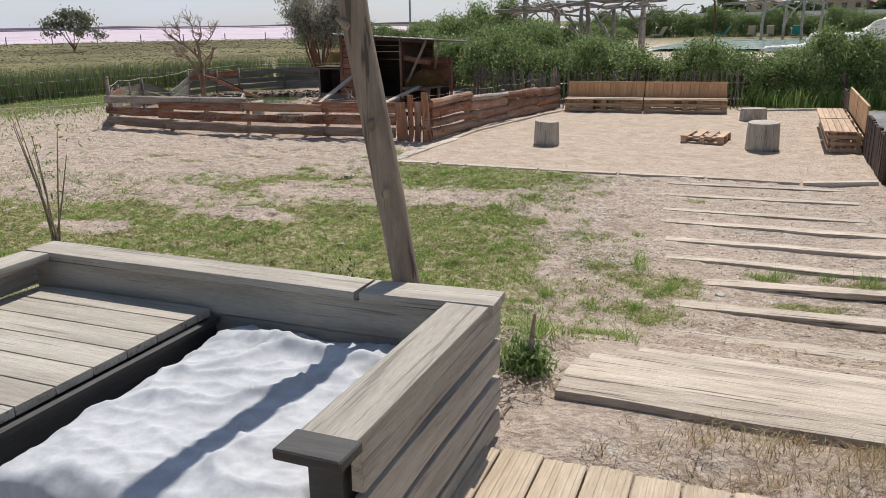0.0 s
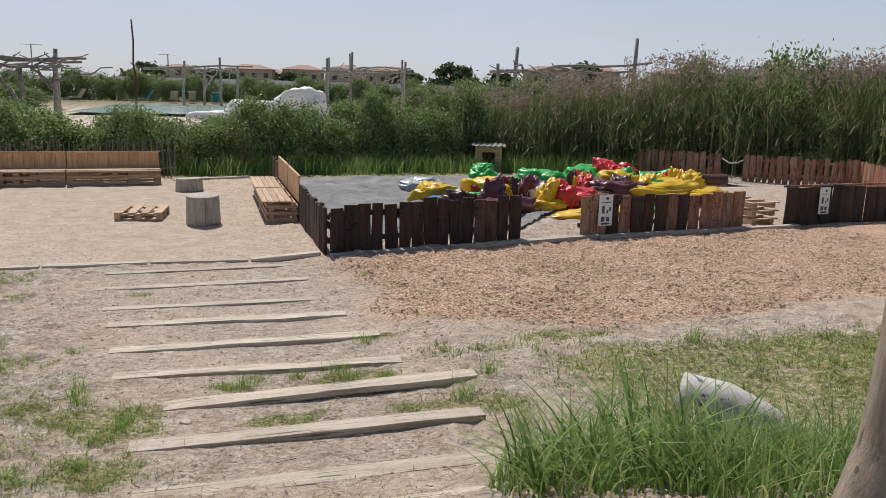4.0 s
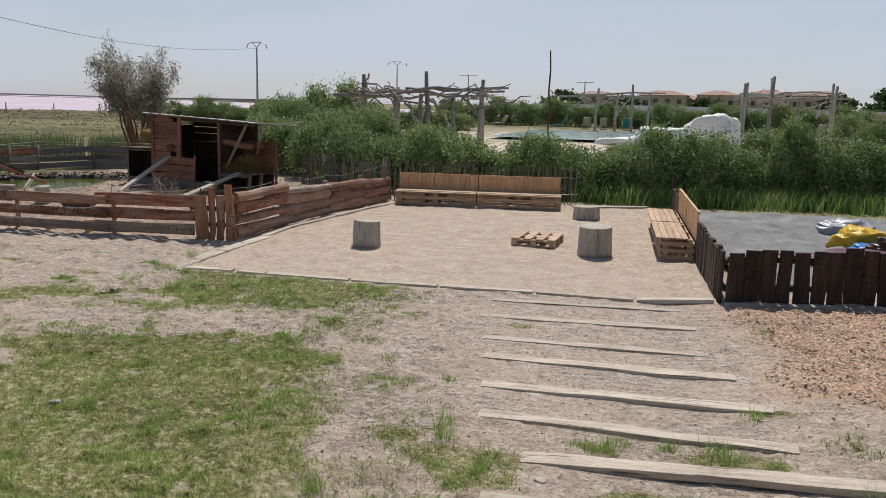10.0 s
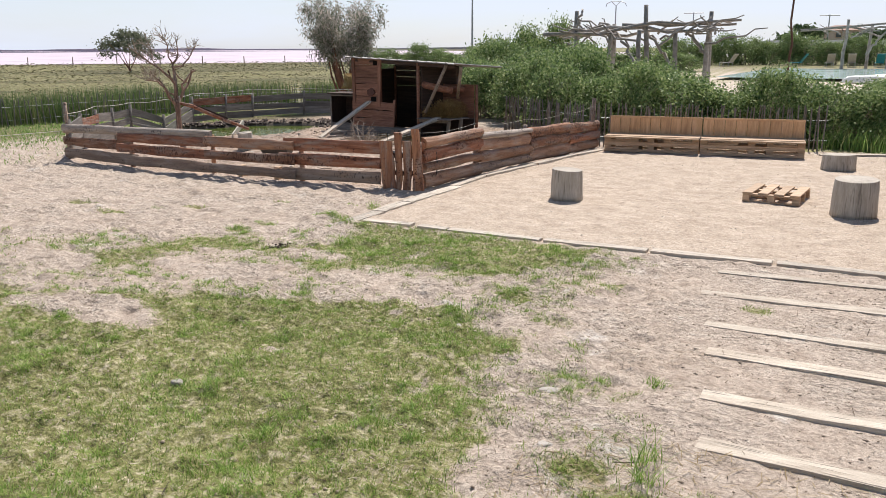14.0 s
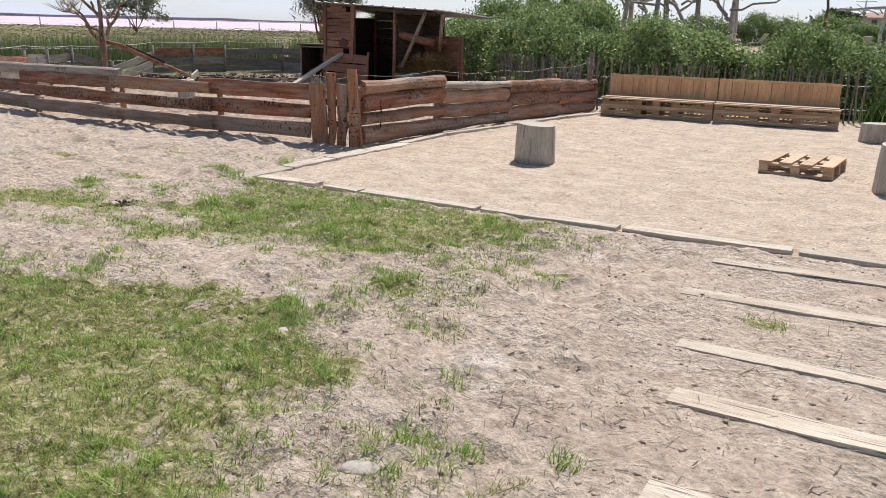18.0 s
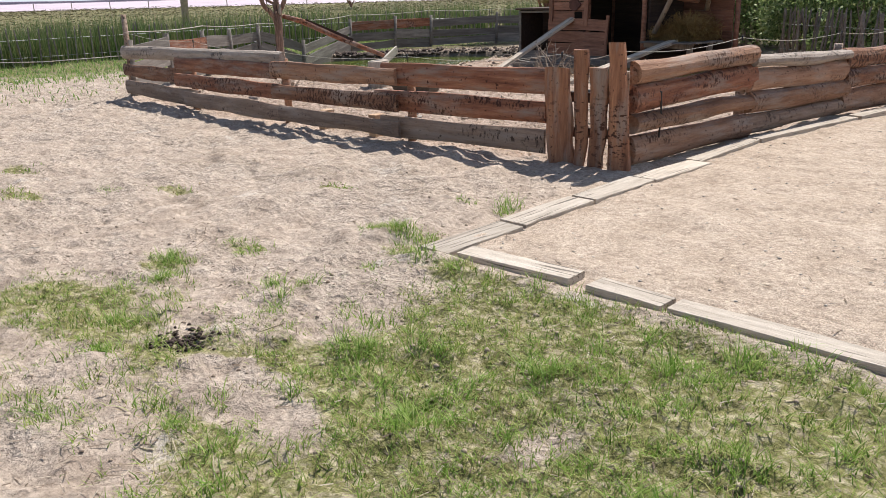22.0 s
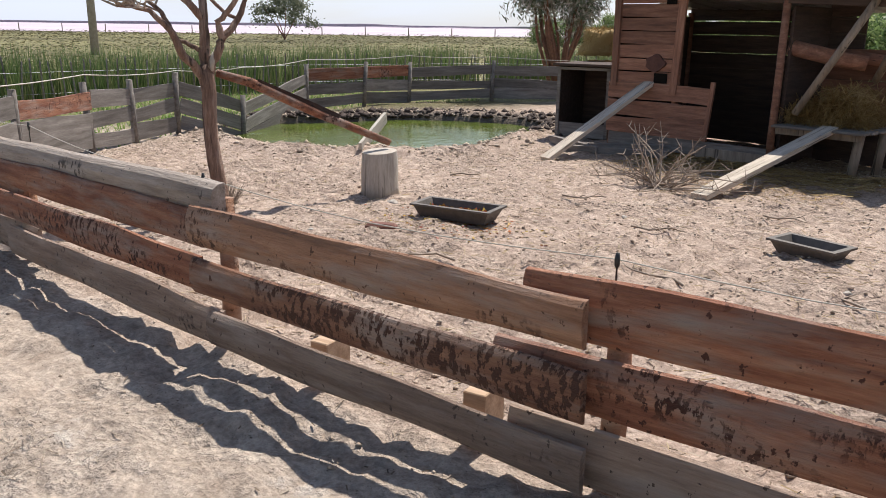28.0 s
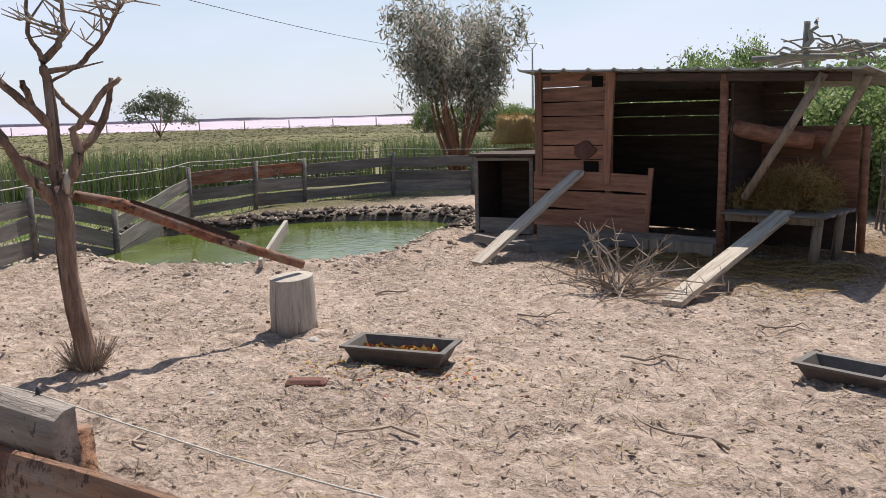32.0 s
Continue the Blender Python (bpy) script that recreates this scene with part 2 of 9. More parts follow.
M["slab_grey_red"] = bark("greying_red_slab", [(0.20, 0.10, 0.06), (0.36, 0.20, 0.125), (0.50, 0.31, 0.215)], 0.2, 0.0)
M["slab_grey"] = bark("greyed_slab", [(0.18, 0.115, 0.082), (0.30, 0.205, 0.15), (0.43, 0.32, 0.245)], 0.2)
M["slab_pale"] = bark("bleached_slab", [(0.20, 0.155, 0.125), (0.33, 0.27, 0.225), (0.44, 0.37, 0.32)], 0.15)
M["slab_dark"] = bark("dark_brown_slab", [(0.022, 0.010, 0.007), (0.046, 0.020, 0.012), (0.087, 0.038, 0.022)], 0.4)
M["slab_deep"] = bark("deep_red_slab", [(0.045, 0.020, 0.013), (0.095, 0.043, 0.026), (0.17, 0.082, 0.05)], 0.3)
M["slab_honey"] = bark("honey_brown_slab", [(0.20, 0.093, 0.050), (0.35, 0.180, 0.104), (0.48, 0.28, 0.175)], 0.2, 0.02)
# near-black board: the shade inside shed and kennel is put into its colour
M["inner_board"] = surf("shade_dark_inner_board", [(0.035, 0.022, 0.017), (0.065, 0.04, 0.03), (0.10, 0.065, 0.05)], 2.2, 0.85, 0.5, 14, GRAIN, 0.2)
M["pine"] = surf("fresh_pine_board", [(0.45, 0.255, 0.128), (0.60, 0.365, 0.195), (0.70, 0.46, 0.27)], 1.8, 0.65, 0.3, 12, GRAIN, 0.08)
M["pallet"] = surf("dry_pallet_wood", [(0.34, 0.215, 0.13), (0.50, 0.345, 0.225), (0.63, 0.465, 0.325)], 2.0, 0.75, 0.4, 12, GRAIN, 0.15)
M["weathered"] = surf("weathered_grey_board", [(0.28, 0.25, 0.21), (0.40, 0.36, 0.305), (0.50, 0.46, 0.40)], 1.6, 0.85, 0.4, 20, GRAIN, 0.12, spots=((0.2, 0.17, 0.14), 6.0, 0.70), cracks=0.45)
M["path_board"] = surf("sun_bleached_path_board", [(0.359, 0.289, 0.226), (0.522, 0.441, 0.354), (0.637, 0.556, 0.463)], 2.0, 0.85, 0.7, 16, GRAIN, 0.14, spots=((0.17, 0.14, 0.115), 6.0, 0.70), cracks=0.85)
M["deck"] = surf("tan_deck_board", [(0.38, 0.29, 0.20), (0.50, 0.40, 0.29), (0.58, 0.48, 0.37)], 2.0, 0.8, 0.4, 14, (9, 0.9, 9), 0.1)
M["kerb"] = surf("pale_kerb_board", [(0.36, 0.30, 0.24), (0.52, 0.45, 0.375), (0.62, 0.55, 0.475)], 2.4, 0.9, 0.8, 18, GRAIN, 0.15, spots=((0.16, 0.13, 0.105), 5.5, 0.66), cracks=0.85)
M["penboard"] = surf("silver_grey_pen_board", [(0.12, 0.10, 0.085), (0.20, 0.175, 0.155), (0.30, 0.27, 0.24)], 2.0, 0.85, 0.4, 14, GRAIN, 0.25)
M["stump"] = surf("bleached_stump_side", [(0.33, 0.285, 0.235), (0.44, 0.39, 0.33), (0.53, 0.48, 0.415)], 2.2, 0.85, 0.35, 12, (5, 5, 0.7), 0.08, spots=((0.17, 0.13, 0.10), 1.9, 0.69), bdist=0.02, cracks=0.5)
M["stumptop"] = surf("sawn_stump_top", [(0.32, 0.27, 0.22), (0.42, 0.365, 0.305), (0.50, 0.44, 0.37)], 3.0, 0.85, 0.4, 20)
M["bleached_log"] = surf("bleached_cracked_log", [(0.40, 0.37, 0.34), (0.55, 0.52, 0.49), (0.66, 0.635, 0.61)], 2.4, 0.85, 0.7, 14, (4, 0.8, 4), 0.0, spots=((0.17, 0.145, 0.125), 5.0, 0.70), cracks=1.0)
M["pole"] = surf("barkless_grey_trunk", [(0.165, 0.122, 0.088), (0.285, 0.222, 0.165), (0.41, 0.335, 0.262)], 2.4, 0.8, 0.7, 14, (4, 4, 0.5), 0.1, spots=((0.13, 0.095, 0.068), 1.8, 0.66), cracks=0.7)
M["drift"] = surf("silver_driftwood", [(0.20, 0.175, 0.15), (0.32, 0.285, 0.25), (0.42, 0.385, 0.35)], 2.0, 0.85, 0.4, 10, (2, 2, 2), 0.2)
M["treebark"] = surf("peeling_red_grey_bark", [(0.10, 0.058, 0.044), (0.27, 0.165, 0.118), (0.42, 0.32, 0.26)], 4.0, 0.85, 1.0, 16, (3, 3, 0.5), 0.12, bdist=0.03, cracks=0.8)
M["twig"] = surf("dry_twig", [(0.20, 0.145, 0.105), (0.33, 0.26, 0.20), (0.42, 0.34, 0.27)], 6, 0.85, 0.2, 30, rand=0.2)
M["darkwood"] = surf("shaded_barn_board", [(0.137, 0.059, 0.038), (0.242, 0.109, 0.068), (0.326, 0.162, 0.108)], 2.2, 0.8, 0.5, 14, GRAIN, 0.2, spots=((0.07, 0.036, 0.026), 4.0, 0.66))
M["barnfront"] = surf("sunburnt_barn_slab", [(0.13, 0.058, 0.037), (0.245, 0.115, 0.072), (0.37, 0.195, 0.128)], 2.2, 0.8, 0.7, 14, GRAIN, 0.28, spots=((0.13, 0.075, 0.055), 4.0, 0.66))
M["tin"] = surf("dull_corrugated_sheet", [(0.22, 0.21, 0.20), (0.34, 0.33, 0.31), (0.42, 0.40, 0.38)], 3.0, 0.55, 0.2, 20, metal=0.3)
M["straw"] = leafy("straw_stalks", [(0.255, 0.176, 0.090), (0.374, 0.282, 0.160), (0.442, 0.352, 0.230)], 0.7, 0.15)
M["dark_twig"] = leafy("dark_dead_twigs", [(0.07, 0.05, 0.036), (0.14, 0.10, 0.07), (0.24, 0.18, 0.13)], 0.8, 0.1)
M["litter"] = leafy("dry_twig_litter", [(0.207, 0.155, 0.115), (0.414, 0.339, 0.265), (0.598, 0.517, 0.420)], 0.8, 0.3)
M["blade"] = leafy("grass_blades", [(0.105, 0.185, 0.029), (0.19, 0.30, 0.050), (0.295, 0.395, 0.085), (0.48, 0.46, 0.19)], 0.5, 0.32)
M["dead_blade"] = leafy("dead_brown_grass", [(0.30, 0.20, 0.115), (0.44, 0.32, 0.195), (0.56, 0.44, 0.29), (0.22, 0.23, 0.09)], 0.7, 0.25)
M["tuft_green"] = leafy("fresh_grass_tufts", [(0.125, 0.235, 0.040), (0.22, 0.36, 0.066), (0.32, 0.45, 0.105), (0.46, 0.51, 0.19)], 0.45, 0.38)
M["tallgrass"] = leafy("tall_reed_grass", [(0.095, 0.185, 0.046), (0.18, 0.30, 0.072), (0.28, 0.39, 0.12), (0.40, 0.40, 0.18)], 0.5, 0.4)
M["dryblade"] = leafy("drying_grass", [(0.196, 0.172, 0.069), (0.310, 0.253, 0.115), (0.414, 0.333, 0.184)], 0.6, 0.3)
M["leaf"] = leafy("shrub_leaves", [(0.075, 0.125, 0.045), (0.175, 0.255, 0.088), (0.285, 0.365, 0.138), (0.42, 0.455, 0.23)], 0.5, 0.36)
M["leaf_far"] = leafy("far_shrub_leaves", [(0.054, 0.084, 0.036), (0.090, 0.126, 0.054), (0.132, 0.168, 0.078)], 0.5, 0.25)
M["tamarisk"] = leafy("feathery_tamarisk_foliage", [(0.12, 0.15, 0.085), (0.27, 0.275, 0.205), (0.50, 0.45, 0.40), (0.72, 0.62, 0.57)], 0.6, 0.4)
M["marsh"] = leafy("saltmarsh_scrub", [(0.07, 0.068, 0.033), (0.10, 0.096, 0.045), (0.135, 0.12, 0.06), (0.16, 0.125, 0.075)], 0.7, 0.2)
M["bush_grey"] = leafy("grey_green_bush_leaves", [(0.09, 0.105, 0.065), (0.165, 0.18, 0.12), (0.26, 0.265, 0.19)], 0.6, 0.4)
M["reed"] = leafy("reed_stalks", [(0.084, 0.133, 0.045), (0.154, 0.203, 0.077), (0.238, 0.259, 0.112), (0.350, 0.294, 0.182)], 0.6, 0.3)
M["plume"] = leafy("reed_plumes", [(0.240, 0.174, 0.138), (0.360, 0.276, 0.216), (0.456, 0.372, 0.300)], 0.7, 0.3)
M["hay"] = leafy("hay", [(0.22, 0.135, 0.050), (0.37, 0.245, 0.095), (0.50, 0.36, 0.165)], 0.7, 0.15)
M["rope"] = surf("white_fence_rope", [(0.496, 0.456, 0.385), (0.624, 0.578, 0.504)], 30, 0.7, 0.2)
# near-black colour stands in for the shade inside small openings
M["hollow_shade"] = surf("shade_black_hollow", [(0.008, 0.007, 0.006), (0.016, 0.013, 0.011)], 6, 0.95, 0.1, spec=0.05)
M["hatch"] = surf("dark_red_hatch_wood", [(0.06, 0.022, 0.016), (0.11, 0.045, 0.032), (0.17, 0.08, 0.06)], 5, 0.8, 0.8, 16, rand=0.1)
M["black"] = surf("black_plastic", [(0.012, 0.012, 0.012), (0.03, 0.03, 0.03)], 8, 0.45, 0.1)
M["rubber"] = surf("grey_rubber_trough", [(0.083, 0.071, 0.060), (0.151, 0.126, 0.107)], 6, 0.65, 0.3, 30)
M["tarp"] = surf("grey_ground_tarpaulin", [(0.10, 0.10, 0.10), (0.17, 0.17, 0.168), (0.26, 0.26, 0.255)], 1.2, 0.75, 0.35, 5, bdist=0.03)
M["cloth"] = surf("off_white_linen_cover", [(0.44, 0.452, 0.475), (0.52, 0.53, 0.55)], 2.5, 0.9, 0.35, 14, bdist=0.006)
# black for the stained rail end, and for shadow painted under the table boards
M["stain_shade_black"] = surf("black_stain_shade_timber", [(0.03, 0.028, 0.027), (0.07, 0.065, 0.06)], 3, 0.6, 0.4, 14, GRAIN)
for key, c in (("vinyl_yellow", (0.80, 0.50, 0.02)), ("vinyl_red", (0.62, 0.025, 0.03)), ("vinyl_green", (0.03, 0.45, 0.07)), ("vinyl_blue", (0.02, 0.22, 0.62)),
               ("vinyl_plum", (0.13, 0.03, 0.045)), ("vinyl_white", (0.75, 0.76, 0.78)), ("vinyl_silver", (0.42, 0.44, 0.47)), ("vinyl_brown", (0.10, 0.045, 0.03))):
    M[key] = surf("creased_" + key, [tuple(v * 0.8 for v in c), c], 3, 0.32, 0.4, 5, bdist=0.04)
M["paper"] = surf("white_sign_board", [(0.70, 0.71, 0.73), (0.80, 0.81, 0.82)], 5, 0.4, 0.0)
M["ink"] = surf("dark_print", [(0.05, 0.05, 0.06), (0.10, 0.10, 0.11)], 5, 0.6, 0.0)
M["metal"] = surf("galvanised_steel", [(0.32, 0.33, 0.34), (0.45, 0.46, 0.47)], 6, 0.5, 0.1, metal=0.6)
M["render_wall"] = surf("rendered_house_wall", [(0.48, 0.38, 0.30), (0.58, 0.48, 0.39)], 0.5, 0.9, 0.1)
M["rooftile"] = surf("clay_roof_tiles", [(0.295, 0.172, 0.133), (0.394, 0.258, 0.209)], 2.0, 0.85, 0.3, 12)
M["glass"] = surf("dark_window_glass", [(0.04, 0.05, 0.06), (0.06, 0.07, 0.08)], 2, 0.1, 0.0)
M["darkhut"] = surf("dark_hut_wall", [(0.04, 0.045, 0.05), (0.075, 0.08, 0.085)], 0.6, 0.8, 0.1)
M["poolcloth"] = surf("white_pool_fabric", [(0.74, 0.74, 0.70), (0.83, 0.83, 0.79)], 0.8, 0.7, 0.4, 3, bdist=0.08)
M["teal"] = surf("teal_sling_fabric", [(0.02, 0.22, 0.27), (0.03, 0.30, 0.36)], 3, 0.6, 0.1)
M["sling"] = surf("pale_sling_fabric", [(0.42, 0.38, 0.34), (0.52, 0.48, 0.44)], 3, 0.7, 0.1)
M["stone"] = surf("pale_field_stone", [(0.34, 0.30, 0.26), (0.50, 0.45, 0.40)], 6, 0.85, 0.5, 30, rand=0.15)
M["mud"] = surf("dry_mud_clod", [(0.248, 0.188, 0.138), (0.419, 0.330, 0.254), (0.589, 0.480, 0.384)], 4, 0.95, 0.4, 30)
M["scraps"] = leafy("kitchen_scraps", [(0.45, 0.16, 0.03), (0.30, 0.05, 0.03), (0.55, 0.40, 0.08), (0.16, 0.11, 0.06), (0.25, 0.18, 0.09)], 0.5, 0.1)
M["brick"] = surf("old_red_brick", [(0.132, 0.051, 0.036), (0.204, 0.090, 0.066)], 8, 0.85, 0.5, 40)


M["bandreed"] = leafy("olive_marsh_reeds", [(0.07, 0.12, 0.04), (0.12, 0.185, 0.062), (0.18, 0.225, 0.09), (0.26, 0.25, 0.125)], 0.55, 0.4)
# distance haze is put into the shore's own colour as a lavender tint
M["haze_shore"] = surf("haze_tinted_shore", [(0.30, 0.28, 0.33), (0.38, 0.35, 0.40)], 0.02, 0.95, 0.0)


def water(name, col, rough, wave, deep=0.0):
    m = bpy.data.materials.new(name)
    m.use_nodes = True
    n, l = m.node_tree.nodes, m.node_tree.links
    b = n["Principled BSDF"]
    tc, no, bp = n.new("ShaderNodeTexCoord"), n.new("ShaderNodeTexNoise"), n.new("ShaderNodeBump")
    no.inputs["Scale"].default_value, no.inputs["Detail"].default_value = wave, 3
    l.new(tc.outputs["Object"], no.inputs["Vector"])
    bp.inputs["Strength"].default_value, bp.inputs["Distance"].default_value = 0.12, 0.05
    l.new(no.outputs["Fac"], bp.inputs["Height"])
    l.new(bp.outputs["Normal"], b.inputs["Normal"])
    low = n.new("ShaderNodeTexNoise")
    low.inputs["Scale"].default_value = wave * 0.18
    l.new(tc.outputs["Object"], low.inputs["Vector"])
    ramp = n.new("ShaderNodeValToRGB")
    ramp.color_ramp.elements[0].position, ramp.color_ramp.elements[1].position = 0.35, 0.65
    ramp.color_ramp.elements[0].color = (*[v * 0.75 for v in col], 1)
    ramp.color_ramp.elements[1].color = (*[v * 1.2 for v in col], 1)
    l.new(low.outputs["Fac"], ramp.inputs["Fac"])
    l.new(ramp.outputs["Color"], b.inputs["Base Color"])
    b.inputs["Roughness"].default_value = rough
    return m


M["lagoon"] = water("pink_salt_lagoon", (0.66, 0.50, 0.55), 0.35, 0.4)
M["pond"] = water("green_duck_pond", (0.10, 0.13, 0.025), 0.06, 9.0)
M["pool"] = water("turquoise_pool", (0.52, 0.65, 0.62), 0.12, 1.5)


# ---------------------------------------------------------------- building helpers
class Geo:
    """Gathers vertices and faces for one mesh."""

    def __init__(self):
        self.v, self.f = [], []

    def add(self, verts, faces, m=None):
        k = len(self.v)
        self.v += [tuple(m @ Vector(p)) for p in verts] if m is not None else [tuple(p) for p in verts]
        self.f += [tuple(i + k for i in q) for q in faces]
        return self

    def box(self, x0, x1, y0, y1, z0, z1, m=None, ch=0.004):
        """A box with chamfered long edges."""
        c = min(ch, (x1 - x0) / 3, (y1 - y0) / 3, (z1 - z0) / 3)
        vs, n = [], 0
        for z, ins in ((z0, c), (z0 + c, 0), (z1 - c, 0), (z1, c)):
            for x, y in ((x0 + ins, y0 + ins + c), (x0 + ins + c, y0 + ins), (x1 - ins - c, y0 + ins), (x1 - ins, y0 + ins + c),
                         (x1 - ins, y1 - ins - c), (x1 - ins - c, y1 - ins), (x0 + ins + c, y1 - ins), (x0 + ins, y1 - ins - c)):
                vs.append((x, y, z))
        fs = [tuple(range(7, -1, -1)), tuple(range(24, 32))]
        for r in range(3):
            for k in range(8):
                fs.append((r * 8 + k, r * 8 + (k + 1) % 8, r * 8 + 8 + (k + 1) % 8, r * 8 + 8 + k))
        return self.add(vs, fs, m)

    def tube(self, pts, rad, sides=8, cap=True, squash=None):
        """A tube through points with a radius at each; squash gives a rougher section."""
        pts = [Vector(p) for p in pts]
        rad = [rad] * len(pts) if isinstance(rad, (int, float)) else rad
        up = Vector((0.13, 0.31, 0.94)).normalized()
        vs = []
        for i, p in enumerate(pts):
            d = (pts[min(i + 1, len(pts) - 1)] - pts[max(i - 1, 0)]).normalized()
            a = d.cross(up)
            a = a.normalized() if a.length > 1e-4 else d.orthogonal().normalized()
            b = d.cross(a).normalized()
            for k in range(sides):
                t = 2 * math.pi * k / sides
                r = rad[i] * (1 + (squash * noise.noise(p * 2.3 + Vector((k * 1.7, 0, 0))) if squash else 0))
                vs.append(p + a * (r * math.cos(t)) + b * (r * math.sin(t)))
        fs = [(i * sides + k, i * sides + (k + 1) % sides, (i + 1) * sides + (k + 1) % sides, (i + 1) * sides + k) for i in range(len(pts) - 1) for k in range(sides)]
        if cap:
            fs += [tuple(range(sides - 1, -1, -1)), tuple(range((len(pts) - 1) * sides, len(pts) * sides))]
        return self.add(vs, fs)

    def mesh(self, name, material, smooth=False):
        me = bpy.data.meshes.new(name)
        me.from_pydata(self.v, [], self.f)
        me.materials.append(material)
        if smooth:
            me.shade_smooth()
        me.update()
        return me


def put_part(name, data, parent, m=None, label="", kind=""):
    ob = new(name, data)
    ob.parent = parent
    if m is not None:
        ob.matrix_basis = m
    if label or kind:
        tagged(ob, label, "", "", kind)
    return ob


def thing(name, m, label, category, group="", kind=""):
    ob = new(name)
    ob.empty_display_size = 0.1
    ob.matrix_basis = m if m is not None else Matrix()
    return tagged(ob, label, category, group, kind)


def single(name, data, m, label, category, group="", kind=""):
    ob = new(name, data)
    if m is not None:
        ob.matrix_basis = m
    return tagged(ob, label, category, group, kind)


def plank(length, width, thick, seed=0, wob=0.006, segs=9, live=0.0, sag=0.0, half=False):
    """A board along x from 0 to length, width along z from 0, thickness along y; live: waney edges; half: a rounded outer face towards -y."""
    r = random.Random(seed)
    ph = [r.uniform(0, 50) for _ in range(4)]
    g = Geo()
    if half:
        sec = [(0.0, 0.0), (-0.45, 0.02), (-0.8, 0.14), (-1.0, 0.36), (-1.0, 0.64), (-0.8, 0.86), (-0.45, 0.98), (0.0, 1.0)]
    else:
        c = min(0.25, 0.006 / max(thick, 0.001))
        sec = [(0.0, 0.01), (-c, 0.0), (-1 + c, 0.0), (-1.0, 0.01), (-1.0, 0.99), (-1 + c, 1.0), (-c, 1.0), (0.0, 0.99)]
    n = len(sec)
    vs = []
    for i in range(segs + 1):
        x = length * i / segs
        lo = noise.noise((x * 1.3 + ph[0], ph[1], 0)) * (wob + live)
        hi = noise.noise((x * 1.3 + ph[2], ph[3], 5)) * (wob + live)
        bow = sag * math.sin(math.pi * i / segs)
        for s, z in sec:
            bl = noise.noise((x * 2.1 + ph[1], z * 2, s)) * wob * 0.7
            vs.append((x, s * thick + bl, lo + (width + hi - lo) * z - bow))
    fs = [(i * n + k, (i + 1) * n + k, (i + 1) * n + (k + 1) % n, i * n + (k + 1) % n) for i in range(segs) for k in range(n)]
    fs += [tuple(range(n)), tuple(range(segs * n + n - 1, segs * n - 1, -1))]
    return g.add(vs, fs)


def along(a, b, z=0.0, lift=0.0):
    """The pose of a board that starts at a and runs to b (3D points)."""
    a, b = Vector(a), Vector(b)
    d = b - a
    x = d.normalized()
    y = Vector((0, 0, 1)).cross(x).normalized()
    zz = x.cross(y)
    m = Matrix((x, y, zz)).transposed().to_4x4()
    m.translation = a + Vector((0, 0, lift))
    return m


def soup(name, verts, faces, material):
    """One mesh from arrays of vertices and faces of equal size."""
    me = bpy.data.meshes.new(name)
    verts, faces = np.asarray(verts, np.float32), np.asarray(faces, np.int32)
    nf, k = faces.shape
    me.vertices.add(len(verts))
    me.vertices.foreach_set("co", verts.ravel())
    me.loops.add(nf * k)
    me.loops.foreach_set("vertex_index", faces.ravel())
    me.polygons.add(nf)
    me.polygons.foreach_set("loop_start", np.arange(0, nf * k, k, dtype=np.int32))
    me.polygons.foreach_set("loop_total", np.full(nf, k, dtype=np.int32))
    me.materials.append(material)
    me.update(calc_edges=True)
    me.validate()
    return me


def blades(pos, height, width, lean, rng, bend=0.5, segs=2):
    """Grass blades: arrays of vertices and quads. pos (n,3); height, width, lean are arrays."""
    n = len(pos)
    az = rng.uniform(0, 2 * np.pi, n)
    face = az + rng.uniform(-0.9, 0.9, n) + np.pi / 2
    side = np.stack([np.cos(face), np.sin(face), 0 * az], 1) * (width / 2)[:, None]
    out = np.stack([np.cos(az), np.sin(az), 0 * az], 1)
    vs = []
    for s in range(segs + 1):
        u = s / segs
        c = pos + out * (lean * height * u ** (1 + bend))[:, None]
        c[:, 2] += height * u * (1 - 0.25 * lean * u)
        w = (1 - u) ** 0.7 if s < segs else 0.06
        vs += [c - side * w, c + side * w]
    k = 2 * (segs + 1)
    v = np.stack(vs, 1).reshape(-1, 3)
    base = np.arange(n)[:, None] * k
    f = np.concatenate([base + np.array([2 * s, 2 * s + 1, 2 * s + 3, 2 * s + 2]) for s in range(segs)])
    return v, f


def leaves(centres, size, rng, aspect=0.5, drop=0.0):
    """Small diamond leaves at the given centres."""
    n = len(centres)
    d = rng.normal(0, 1, (n, 3))
    d[:, 2] -= drop
    d /= np.linalg.norm(d, axis=1)[:, None]
    e = np.cross(d, rng.normal(0, 1, (n, 3)))
    e /= np.linalg.norm(e, axis=1)[:, None] + 1e-6
    s = size * rng.uniform(0.6, 1.3, n)[:, None]
    v = np.stack([centres - d * s, centres + e * s * aspect, centres + d * s, centres - e * s * aspect], 1).reshape(-1, 3)
    f = np.arange(4 * n).reshape(-1, 4)
    return v, f


